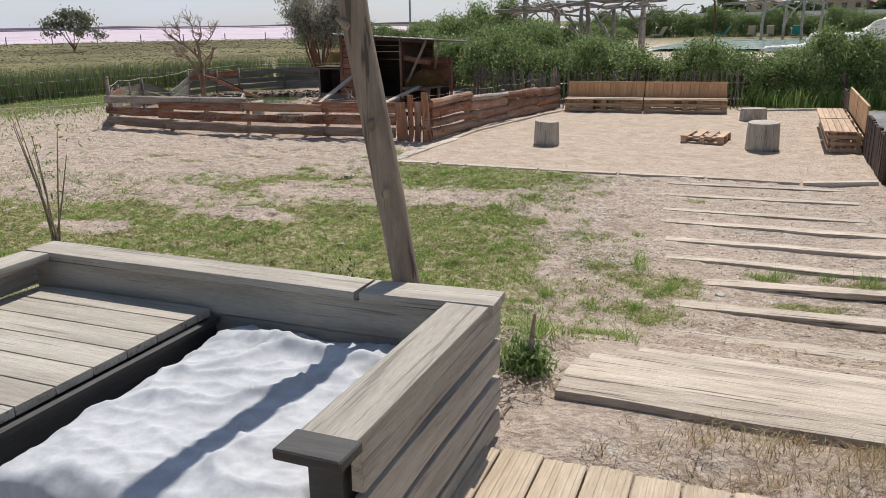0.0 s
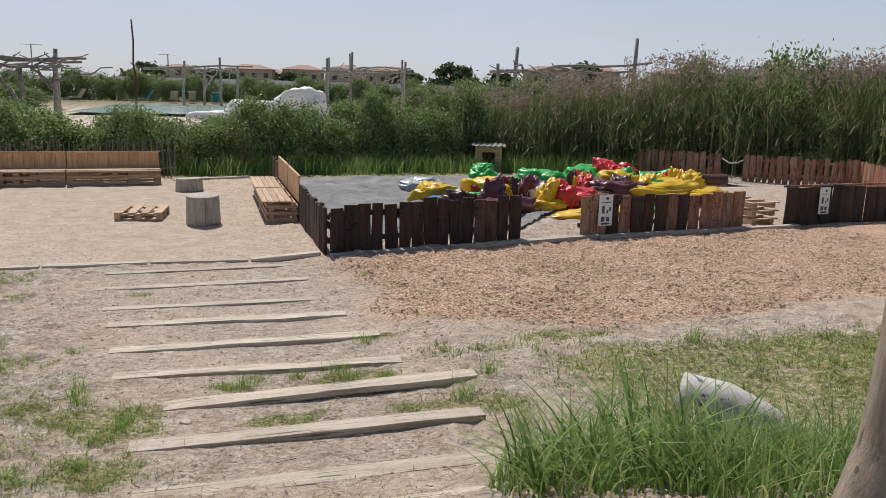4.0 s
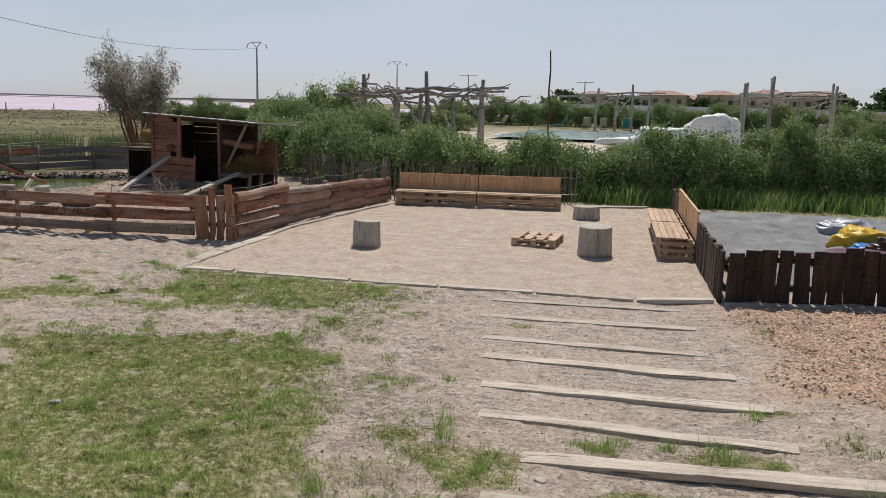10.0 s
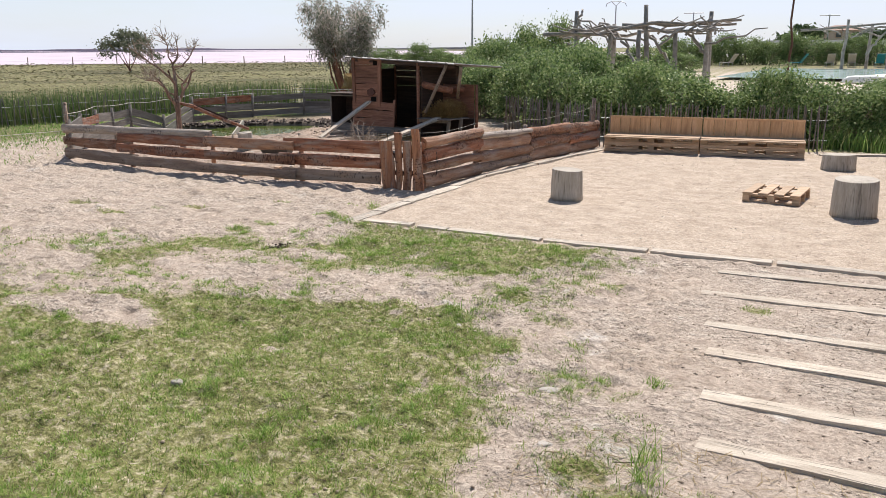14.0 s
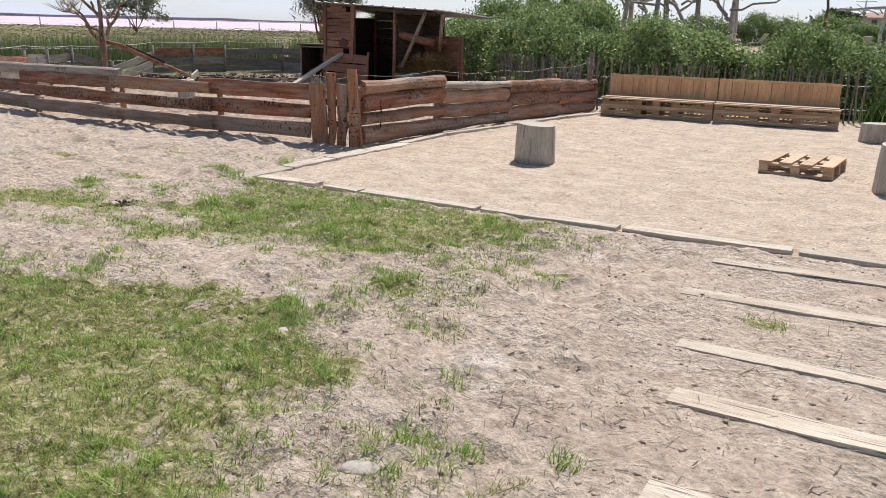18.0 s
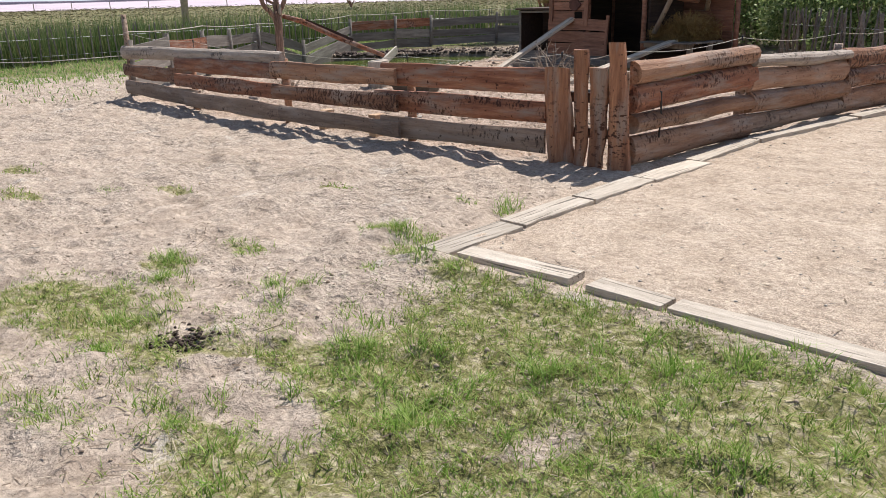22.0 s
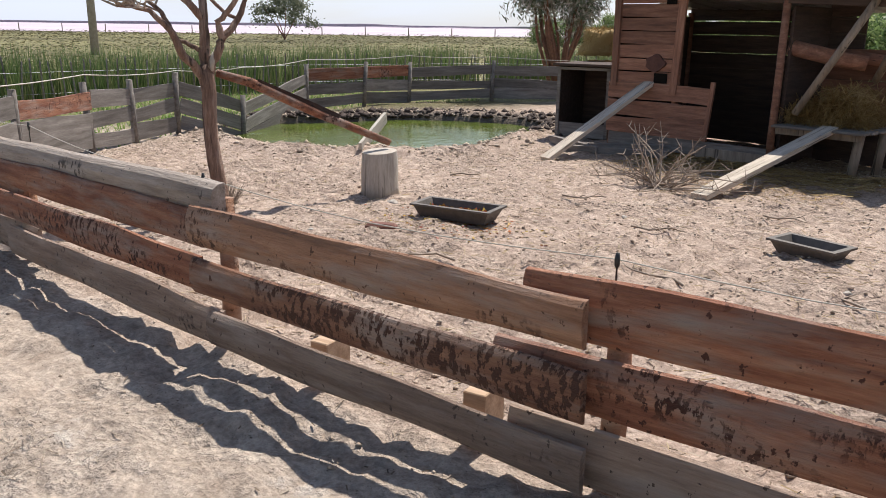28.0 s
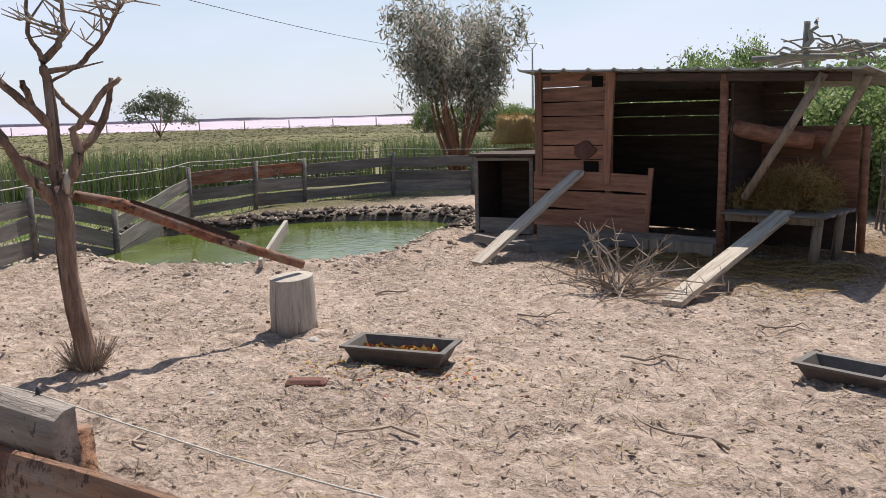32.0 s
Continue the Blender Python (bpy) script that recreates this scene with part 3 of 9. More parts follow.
def vnoise(x, y, scale, seed):
    """Smooth value noise on arrays, 0 to 1."""
    x, y = np.asarray(x, float) / scale, np.asarray(y, float) / scale
    xi, yi = np.floor(x), np.floor(y)
    u, v = x - xi, y - yi
    u, v = u * u * (3 - 2 * u), v * v * (3 - 2 * v)

    def h(a, b):
        s = np.sin(a * 127.1 + b * 311.7 + seed * 74.7) * 43758.5453
        return s - np.floor(s)
    return (h(xi, yi) * (1 - u) + h(xi + 1, yi) * u) * (1 - v) + (h(xi, yi + 1) * (1 - u) + h(xi + 1, yi + 1) * u) * v


def fbm(x, y, scale, seed):
    return (vnoise(x, y, scale, seed) + 0.5 * vnoise(x, y, scale / 2.1, seed + 3) + 0.25 * vnoise(x, y, scale / 4.3, seed + 7)) / 1.75


def sstep(a, b, x):
    t = np.clip((np.asarray(x, float) - a) / (b - a), 0, 1)
    return t * t * (3 - 2 * t)


# ---------------------------------------------------------------- plan
SAND = [(0.0, 0.0), (7.7, 0.0), (7.55, 3.2), (7.25, 7.4), (7.1, 10.6), (0.9, 9.6), (0.71, 8.9), (0.52, 7.54), (0.24, 6.04), (-0.05, 4.4), (-0.2, 2.45)]
PEN = [(-8.35, 2.45), (-10.4, 4.9), (-11.15, 6.5), (-12.2, 10.1), (-12.1, 12.5), (-11.2, 14.1), (-8.3, 14.9), (-7.2, 12.2), (-2.6, 12.6), (0.9, 9.3), (0.24, 6.04), (-0.2, 2.45), (-2.5, 2.15)]
CHIPS = [(7.7, -0.15), (8.0, -2.2), (7.7, -3.4), (8.8, -3.9), (11.0, -4.0), (13.6, -3.4), (18, -4.2), (30, -4.2), (30, 8), (19.5, 4.0), (17.0, 1.5), (12, 0.6)]
KERB_WEST = [(-0.20, -0.08), (0.07, -0.08), (0.14, 3.1), (-0.06, 3.1)]
KERB_SOUTH = [(-0.05, -0.02), (6.9, 0.0), (6.9, 0.19), (-0.05, 0.20)]
RAMP_BED = [(5.62, -7.38), (7.72, -7.38), (7.70, -9.60), (5.42, -9.60)]
WALKWAY = [(4.7, -0.2), (7.4, -0.2), (8.3, -9.6), (5.2, -9.6)]
SHEDPLACE = Vector((-6.255, 9.86, 0))


def inside(poly, x, y, soft=0.25):
    """1 inside the polygon, 0 outside, soft at its edge."""
    x, y = np.asarray(x, float), np.asarray(y, float)
    hit = np.zeros(x.shape, bool)
    near = np.full(x.shape, 1e9)
    for (ax, ay), (bx, by) in zip(poly, poly[1:] + poly[:1]):
        if ay != by:
            hit ^= ((ay > y) != (by > y)) & (x < (bx - ax) * (y - ay) / (by - ay) + ax)
        t = np.clip(((x - ax) * (bx - ax) + (y - ay) * (by - ay)) / ((bx - ax) ** 2 + (by - ay) ** 2), 0, 1)
        near = np.minimum(near, np.hypot(x - ax - t * (bx - ax), y - ay - t * (by - ay)))
    return np.clip(0.5 + np.where(hit, near, -near) / soft, 0, 1)


TRODDEN = [(-6.5, 1.9), (-0.9, 1.9), (-0.3, 0.8), (-0.4, -0.6), (-2.6, -1.0), (-6.5, -0.2)]

POND_C = (-9.5, 8.95)


def pond_r(x, y):
    """Distance from the pond's middle in units of its rim."""
    u, v = np.asarray(x) - POND_C[0], np.asarray(y) - POND_C[1]
    c, s = math.cos(radians(62)), math.sin(radians(62))
    a, b = u * c + v * s, -u * s + v * c
    th = np.arctan2(b, a)
    wob = 1 + 0.08 * np.sin(3 * th + 0.6) + 0.05 * np.sin(5 * th + 2)
    return np.hypot(a / 2.4, b / 1.85) / wob


def gz(x, y):
    """Height of the ground."""
    x, y = np.asarray(x, float), np.asarray(y, float)
    s = np.clip((-6.35 - y) / 2.9, 0, 1)
    z = 0.9 * (0.5 * s * s * (3 - 2 * s) + 0.5 * s)
    z = z + 0.10 * sstep(6.8, 8.6, x) * sstep(3.5, 0.5, y) * sstep(-7, -4, y)
    z = z + 0.05 * (fbm(x, y, 1.7, 4) - 0.5) * (1 - 0.6 * inside(WALKWAY, x, y, 0.8)) * (1 - inside(SAND, x, y, 0.6) * 0.8) * sstep(60, 20, np.hypot(x, y))
    z = z + 0.065 * (fbm(x, y, 0.42, 9) - 0.5) * (1 - inside(SAND, x, y, 0.6) * 0.55) * (1 - 0.85 * inside(WALKWAY, x, y, 0.6)) * sstep(40, 14, np.hypot(x, y))
    z = z + 0.085 * (fbm(x, y, 0.16, 15) - 0.5) * (1 - inside(SAND, x, y, 0.6) * 0.6) * (1 - 0.85 * inside(WALKWAY, x, y, 0.6)) * sstep(22, 12, np.hypot(x, y + 2))
    calm = (1 - inside(SAND, x, y, 0.4)) * (1 - 0.6 * inside(WALKWAY, x, y, 0.6)) * (1 - 0.7 * inside(TRODDEN, x, y, 1.2)) * sstep(17, 10, np.hypot(x - 0.5, y + 1.5))
    prints = np.abs(vnoise(x + 0.05 * vnoise(x, y, 0.07, 8), y, 0.115, 41) - 0.5) + 0.6 * np.abs(vnoise(x, y, 0.07, 43) - 0.5)
    z = z + 0.060 * (0.32 - prints) * calm * (0.35 + 0.9 * sstep(0.35, 0.6, fbm(x, y, 0.9, 45)))
    r = pond_r(x, y)
    z = z - 0.34 * sstep(1.04, 0.9, r) + 0.07 * np.exp(-((r - 1.16) / 0.11) ** 2) * (0.6 + 0.8 * fbm(x, y, 0.5, 21))
    z = z + 0.45 * sstep(45, 75, y) * sstep(-25, -10, x)
    kerb_ = np.maximum(inside(KERB_WEST, x, y, 0.10), inside(KERB_SOUTH, x, y, 0.10))
    z = z * (1 - kerb_) - 0.02 * kerb_
    bed_ = inside(RAMP_BED, x, y, 0.12)
    return z * (1 - bed_) + bed_ * (0.9 * (0.5 * s * s * (3 - 2 * s) + 0.5 * s) - 0.035)


def ground_z(x, y):
    return float(gz(x, y))


BARE = [(0.15, -2.6, 0.8, 0.34, 0.95), (0.0, -4.1, 0.95, 0.3, 0.9), (-1.4, -5.2, 0.6, 0.35, 0.8), (-1.7, -3.1, 0.8, 0.3, 0.9), (2.1, -2.3, 0.8, 0.26, 0.7), (-3.6, -3.5, 0.9, 0.3, 0.7),
        (0.75, -1.75, 0.45, 0.2, 0.8), (1.2, -7.6, 0.5, 0.3, 0.8), (-5.0, -4.6, 1.0, 0.4, 0.6), (4.4, -5.0, 0.3, 0.5, 0.7)]
LUSH = [(5.3, -5.25, 0.75, 0.42), (5.35, -5.95, 0.55, 0.3), (7.25, -4.75, 0.6, 0.25), (7.6, -3.75, 0.22, 0.14), (6.3, -4.75, 0.3, 0.15), (4.75, -4.95, 0.28, 0.22),
        (8.3, -4.4, 0.6, 0.25), (9.4, -4.15, 0.8, 0.25), (3.35, -2.3, 0.42, 0.22), (2.9, -2.9, 0.28, 0.2), (4.0, -1.5, 0.2, 0.1), (5.3, -1.7, 0.16, 0.1), (8.1, -5.6, 0.5, 0.3),
        (7.9, -1.6, 0.25, 0.12), (10.9, -2.0, 0.2, 0.1), (5.1, -6.9, 0.35, 0.2), (5.2, -9.0, 0.3, 0.5), (5.0, -8.2, 0.5, 0.8), (6.6, -5.45, 0.5, 0.14), (7.7, -5.5, 0.4, 0.15), (-0.9, -2.15, 0.6, 0.25),
        (-0.68, -0.62, 0.22, 0.15), (-0.81, -1.1, 0.25, 0.2), (-0.45, 0.03, 0.22, 0.12), (-0.12, 0.14, 0.12, 0.2), (-0.1, -0.15, 0.2, 0.16), (0.35, -0.25, 0.4, 0.16), (-0.12, 0.9, 0.1, 0.13), (-1.46, 0.62, 0.18, 0.1), (0.84, 0.9, 0.05, 0.04), (-3.2, -1.0, 0.4, 0.15), (-4.4, -0.6, 0.5, 0.15), (-2.6, -0.2, 0.3, 0.1)]
SPARSE = [(-6.5, -2.4), (-4.5, -2.5), (-1.9, -1.75), (-0.8, -1.4), (0.1, -0.5), (0.1, -0.12), (3.5, -0.12), (4.2, -0.5), (4.0, -1.6), (4.3, -3.0), (5.0, -4.3), (5.0, -6.6), (5.1, -10.6), (2.0, -12.5), (-2.0, -11.0), (-6.0, -12.8), (-10.5, -10.0), (-11.5, -6.0), (-9.5, -3.0)]
DENSE = [(-6.0, -3.9), (-3.2, -4.1), (-1.2, -3.7), (-0.2, -3.4), (0.3, -3.25), (0.9, -3.15), (1.6, -3.18), (2.0, -2.8), (2.75, -2.65), (2.85, -2.95), (2.55, -3.4), (3.0, -3.45), (3.65, -3.2), (3.95, -3.4), (3.93, -4.0), (4.2, -4.4), (4.6, -4.5), (4.7, -5.1),
         (4.6, -5.7), (4.5, -7.0), (4.3, -9.0), (2.2, -10.6), (-1.0, -9.2), (-4.0, -10.4), (-7.6, -8.2), (-8.4, -6.0), (-7.2, -4.4)]
STRIP = [(0.25, 0.02), (3.55, 0.02), (3.7, -0.3), (3.35, -1.2), (3.1, -1.85), (2.65, -1.95), (2.05, -1.65), (1.6, -2.05), (1.34, -2.65), (0.75, -2.2), (0.4, -2.0), (-0.3, -1.95), (-0.2, -1.5), (0.3, -1.3), (0.55, -1.0), (0.4, -0.4)]
WEST_LAWN = [(-1.7, -3.2), (-1.5, -2.2), (-1.15, -1.5), (-0.6, -1.3), (0.2, -1.4), (0.25, -1.8), (-0.5, -2.1), (-0.7, -2.7), (-0.6, -3.2), (-1.0, -3.5)]
MID_LAWN = [(0.5, -3.35), (1.15, -3.15), (1.7, -3.0), (2.07, -2.9), (2.43, -2.62), (2.72, -2.66), (2.85, -2.92), (3.2, -2.86), (3.45, -3.15), (3.88, -3.2), (4.0, -3.51), (2.99, -4.3), (0.5, -4.1)]


def grass_cover(x, y):
    """How much of the ground is grassed, 0 to 1."""
    x, y = np.asarray(x, float), np.asarray(y, float)
    wx, wy = x + 0.4 * (fbm(x, y, 0.8, 31) - 0.5), y + 0.35 * (fbm(x, y, 0.8, 33) - 0.5)
    g = 0.52 * inside(SPARSE, wx, wy, 0.5)
    g = np.maximum(g, 0.92 * inside(DENSE, wx, wy, 0.9))
    g = np.maximum(g, 0.86 * inside(STRIP, 0.6 * x + 0.4 * wx, 0.6 * y + 0.4 * wy, 0.5))
    g = np.maximum(g, 0.85 * inside(WEST_LAWN, wx, wy, 0.4))
    g = np.maximum(g, 0.97 * inside(MID_LAWN, 0.5 * (x + wx), 0.5 * (y + wy), 0.25))
    right = (0.82 + 0.13 * sstep(10.5, 12.0, wx)) * sstep(-4.1, -4.8, wy) * sstep(8.2, 9.2, wx) * sstep(-30, -12, y)
    back = sstep(9.4, 10.2, wy) * sstep(0.8, 1.5, wx) * sstep(13.5, 12.0, wy) * sstep(28, 20, wx)
    left = 0.7 * sstep(-12.0, -13.5, wx - 0.35 * (wy - 3))
    far_left = 0.35 * sstep(-3.0, -6.0, wx) * sstep(-0.6, -2.6, wy)
    g = np.maximum.reduce([g, right, back, left, far_left])
    for cx, cy, rx, ry, k in BARE:
        g = g * (1 - k * sstep(1.2, 0.65, np.hypot((wx - cx) / rx, (wy - cy) / ry)))
    for cx, cy, rx, ry in LUSH:
        g = np.maximum(g, 0.85 * sstep(1.2, 0.4, np.hypot((wx - cx) / rx, (wy - cy) / ry)))
    patch = 0.34 * fbm(x, y, 0.6, 51) + 0.38 * fbm(x, y, 0.22, 53) + 0.28 * fbm(x, y, 0.10, 57)
    g = g * sstep(0.38, 0.60, patch + 0.42 * (g - 0.42))
    g = g * (1 - inside(SAND, x, y, 0.1)) * (1 - inside(PEN, x, y, 0.3)) * (1 - 0.96 * inside(CHIPS, x, y, 0.5))
    return np.clip(g, 0, 1)


# ---------------------------------------------------------------- ground sheet
def steps(lo, hi, fine, far):
    near = list(np.arange(lo, hi + 1e-6, fine))
    out, d = [], fine
    a, b = near[0], near[-1]
    while b < far:
        d *= 1.22
        a, b = a - d, b + d
        out.append((a, b))
    return np.array([p for p, _ in reversed(out)] + near + [q for _, q in out])


gxs = np.unique(np.round(np.concatenate([steps(-12.0, 15.0, 0.075, 4200), np.arange(-5.6, 7.6, 0.034)]), 4))
gys = np.unique(np.round(np.concatenate([steps(-11.0, 13.5, 0.075, 4200), np.arange(-7.2, 5.6, 0.034)]), 4))
gxs = gxs[np.concatenate([[True], np.diff(gxs) > 0.02])]
gys = gys[np.concatenate([[True], np.diff(gys) > 0.02])]
GX, GY = np.meshgrid(gxs, gys)
gv = np.stack([GX, GY, gz(GX, GY)], -1).reshape(-1, 3)
nx_, ny_ = len(gxs), len(gys)
gi = np.arange((nx_ - 1) * (ny_ - 1))
gi = (gi // (nx_ - 1)) * nx_ + gi % (nx_ - 1)
gf = np.stack([gi, gi + 1, gi + nx_ + 1, gi + nx_], 1)


def attribute(me, name, values):
    a = me.attributes.new(name, "FLOAT", "POINT")
    a.data.foreach_set("value", np.asarray(values, np.float32).ravel())


def ground_material():
    m = bpy.data.materials.new("dry_ground")
    m.use_nodes = True
    n, l = m.node_tree.nodes, m.node_tree.links
    b = n["Principled BSDF"]
    tc = n.new("ShaderNodeTexCoord")

    def tex(scale, detail=8, rough=0.65):
        t = n.new("ShaderNodeTexNoise")
        t.inputs["Scale"].default_value, t.inputs["Detail"].default_value, t.inputs["Roughness"].default_value = scale, detail, rough
        l.new(tc.outputs["Object"], t.inputs["Vector"])
        return t.outputs["Fac"]

    def ramp(src, *stops):
        r = n.new("ShaderNodeValToRGB")
        e = r.color_ramp.elements
        while len(e) < len(stops):
            e.new(0.5)
        for k, (p, c) in enumerate(stops):
            e[k].position, e[k].color = p, (*c, 1)
        l.new(src, r.inputs["Fac"])
        return r.outputs["Color"]

    def mix(fac, a, c, mode="MIX"):
        x = n.new("ShaderNodeMixRGB")
        x.blend_type = mode
        for sock, val in ((x.inputs["Fac"], fac), (x.inputs["Color1"], a), (x.inputs["Color2"], c)):
            if isinstance(val, (int, float)):
                sock.default_value = val
            else:
                l.new(val, sock)
        return x.outputs["Color"]

    def attr(name):
        a = n.new("ShaderNodeAttribute")
        a.attribute_name = name
        return a.outputs["Fac"]

    fine, mid, broad = tex(34, 8, 0.75), tex(5.5), tex(0.8, 5)
    dirt = ramp(mid, (0.34, (0.335, 0.262, 0.208)), (0.49, (0.45, 0.365, 0.298)), (0.64, (0.56, 0.466, 0.388)))
    dirt = mix(0.35, dirt, ramp(broad, (0.37, (0.30, 0.232, 0.178)), (0.60, (0.52, 0.432, 0.355))))
    pale = ramp(tex(1.3, 6), (0.60, (0, 0, 0)), (0.70, (1, 1, 1)))
    dirt = mix(pale, dirt, ramp(mid, (0.3, (0.47, 0.41, 0.36)), (0.7, (0.60, 0.55, 0.50))))
    sand = ramp(tex(3.0, 6), (0.33, (0.39, 0.307, 0.238)), (0.66, (0.52, 0.424, 0.342)))
    grit = ramp(tex(130, 3, 0.8), (0.34, (0.13, 0.11, 0.09)), (0.5, (0.5, 0.5, 0.5)), (0.68, (0.85, 0.84, 0.82)))
    sand = mix(0.7, sand, grit, "OVERLAY")
    vor = n.new("ShaderNodeTexVoronoi")
    vor.inputs["Scale"].default_value = 60
    l.new(tc.outputs["Object"], vor.inputs["Vector"])
    chips = ramp(vor.outputs["Color"], (0.15, (0.29, 0.175, 0.115)), (0.5, (0.49, 0.32, 0.22)), (0.85, (0.64, 0.47, 0.345)))
    turf = ramp(tex(16, 8, 0.75), (0.36, (0.095, 0.095, 0.036)), (0.49, (0.23, 0.22, 0.085)), (0.61, (0.48, 0.415, 0.28)))
    pen = ramp(tex(6.5, 9, 0.75), (0.30, (0.25, 0.180, 0.14)), (0.5, (0.41, 0.312, 0.25)), (0.72, (0.56, 0.445, 0.365)))
    marsh = ramp(tex(0.35, 8), (0.33, (0.10, 0.095, 0.046)), (0.5, (0.135, 0.122, 0.06)), (0.68, (0.17, 0.145, 0.08)))
    terrace = ramp(tex(0.6, 5), (0.35, (0.52, 0.42, 0.34)), (0.65, (0.62, 0.53, 0.45)))
    wet = ramp(tex(7, 6), (0.35, (0.06, 0.05, 0.04)), (0.65, (0.14, 0.115, 0.09)))
    clod = tex(15, 5, 0.6)
    col = mix(attr("pen_cover"), dirt, pen)
    straw = ramp(tex(26, 6, 0.8), (0.32, (0.10, 0.06, 0.033)), (0.5, (0.22, 0.138, 0.075)), (0.7, (0.36, 0.245, 0.14)))
    col = mix(attr("straw_cover"), col, straw)
    col = mix(attr("sand_cover"), col, sand)
    col = mix(attr("chip_cover"), col, chips)
    col = mix(attr("marsh_cover"), col, marsh)
    col = mix(attr("terrace_cover"), col, terrace)
    # low parts of the clod relief darkened: crevice shade put into the colour
    col = mix(0.30, col, ramp(clod, (0.35, (0.20, 0.18, 0.16)), (0.43, (0.50, 0.50, 0.50)), (0.66, (0.74, 0.74, 0.74))), "OVERLAY")
    fleck = ramp(tex(58, 4, 0.7), (0.635, (0, 0, 0)), (0.665, (1, 1, 1)))
    keep_clear = n.new("ShaderNodeMath")
    keep_clear.operation = "MULTIPLY_ADD"
    l.new(attr("sand_cover"), keep_clear.inputs[0])
    keep_clear.inputs[1].default_value, keep_clear.inputs[2].default_value = -0.75, 0.85
    fleck_fac = n.new("ShaderNodeMath")
    fleck_fac.operation = "MULTIPLY"
    l.new(fleck, fleck_fac.inputs[0])
    l.new(keep_clear.outputs[0], fleck_fac.inputs[1])
    dark_bits = n.new("ShaderNodeRGB")
    dark_bits.outputs[0].default_value = (0.115, 0.085, 0.062, 1)
    col = mix(fleck_fac.outputs[0], col, dark_bits.outputs[0])
    lacy = n.new("ShaderNodeMath")
    lacy.operation = "MULTIPLY_ADD"
    l.new(attr("grass_cover"), lacy.inputs[0])
    lacy.inputs[1].default_value = 1.35
    thin = n.new("ShaderNodeMath")
    thin.operation = "MULTIPLY"
    l.new(tex(24, 5, 0.7), thin.inputs[0])
    thin.inputs[1].default_value = -1.25
    l.new(thin.outputs[0], lacy.inputs[2])
    col = mix(ramp(lacy.outputs[0], (0.0, (0, 0, 0)), (0.32, (1, 1, 1))), col, turf)
    col = mix(attr("wet_cover"), col, wet)
    col = mix(0.36, col, ramp(fine, (0.36, (0.12, 0.12, 0.12)), (0.62, (0.85, 0.85, 0.85))), "OVERLAY")
    l.new(col, b.inputs["Base Color"])
    b.inputs["Roughness"].default_value = 0.92
    b.inputs["Specular IOR Level"].default_value = 0.2
    bp = n.new("ShaderNodeBump")
    bp.inputs["Strength"].default_value, bp.inputs["Distance"].default_value = 1.0, 0.026
    l.new(mix(0.5, fine, mid), bp.inputs["Height"])
    bp2 = n.new("ShaderNodeBump")
    bp2.inputs["Strength"].default_value, bp2.inputs["Distance"].default_value = 1.0, 0.075
    soft = n.new("ShaderNodeMath")
    soft.operation = "MULTIPLY_ADD"
    l.new(attr("sand_cover"), soft.inputs[0])
    soft.inputs[1].default_value, soft.inputs[2].default_value = -0.75, 1.0
    rough_patch = ramp(broad, (0.38, (0.22, 0.22, 0.22)), (0.58, (1, 1, 1)))
    both = n.new("ShaderNodeMath")
    both.operation = "MULTIPLY"
    l.new(soft.outputs[0], both.inputs[0])
    l.new(rough_patch, both.inputs[1])
    l.new(both.outputs[0], bp2.inputs["Strength"])
    l.new(clod, bp2.inputs["Height"])
    l.new(bp.outputs["Normal"], bp2.inputs["Normal"])
    l.new(bp2.outputs["Normal"], b.inputs["Normal"])
    return m


ground_me = soup("ground", gv, gf, ground_material())
ground_me.shade_smooth()
rr_ = pond_r(GX, GY)
pen_c = inside(PEN, GX, GY, 0.8)
sand_c = inside(SAND, GX, GY + 0.10 * (fbm(GX, GY, 0.5, 77) - 0.5), 0.16)
chip_c = inside(CHIPS, GX + 0.9 * (fbm(GX, GY, 0.9, 61) - 0.5), GY + 0.9 * (fbm(GX, GY, 0.9, 62) - 0.5), 0.5)
marsh_c = np.maximum(sstep(-13.0, -15.0, GX - 0.35 * (GY - 3)), sstep(15.5, 17.5, GY))
marsh_c = np.maximum(marsh_c, np.maximum(sstep(26, 34, GX), sstep(-18, -24, GY)))
terr_c = sstep(22.5, 24, GY) * sstep(64, 60, GY) * sstep(-9, -7, GX) * sstep(34, 31, GX)
attribute(ground_me, "pen_cover", pen_c)
attribute(ground_me, "sand_cover", sand_c)
attribute(ground_me, "straw_cover", pen_c * np.clip(1.5 * np.exp(-(((GX + 3.0) / 2.6) ** 2 + ((GY - 9.9) / 1.5) ** 2)) - 0.12 + 0.7 * (fbm(GX, GY, 0.5, 88) - 0.5), 0, 0.85))
attribute(ground_me, "chip_cover", chip_c)
attribute(ground_me, "marsh_cover", marsh_c * (1 - terr_c))
attribute(ground_me, "terrace_cover", terr_c)
attribute(ground_me, "grass_cover", 0.85 * grass_cover(GX, GY))
attribute(ground_me, "wet_cover", sstep(1.22, 1.02, rr_ + 0.2 * (fbm(GX, GY, 0.4, 5) - 0.5)) * 0.85)
single("ground", ground_me, None, "dry trampled earth with patches of grass", "ground", kind="structure")

# pond water inside its rim
pw = Geo()
ring = []
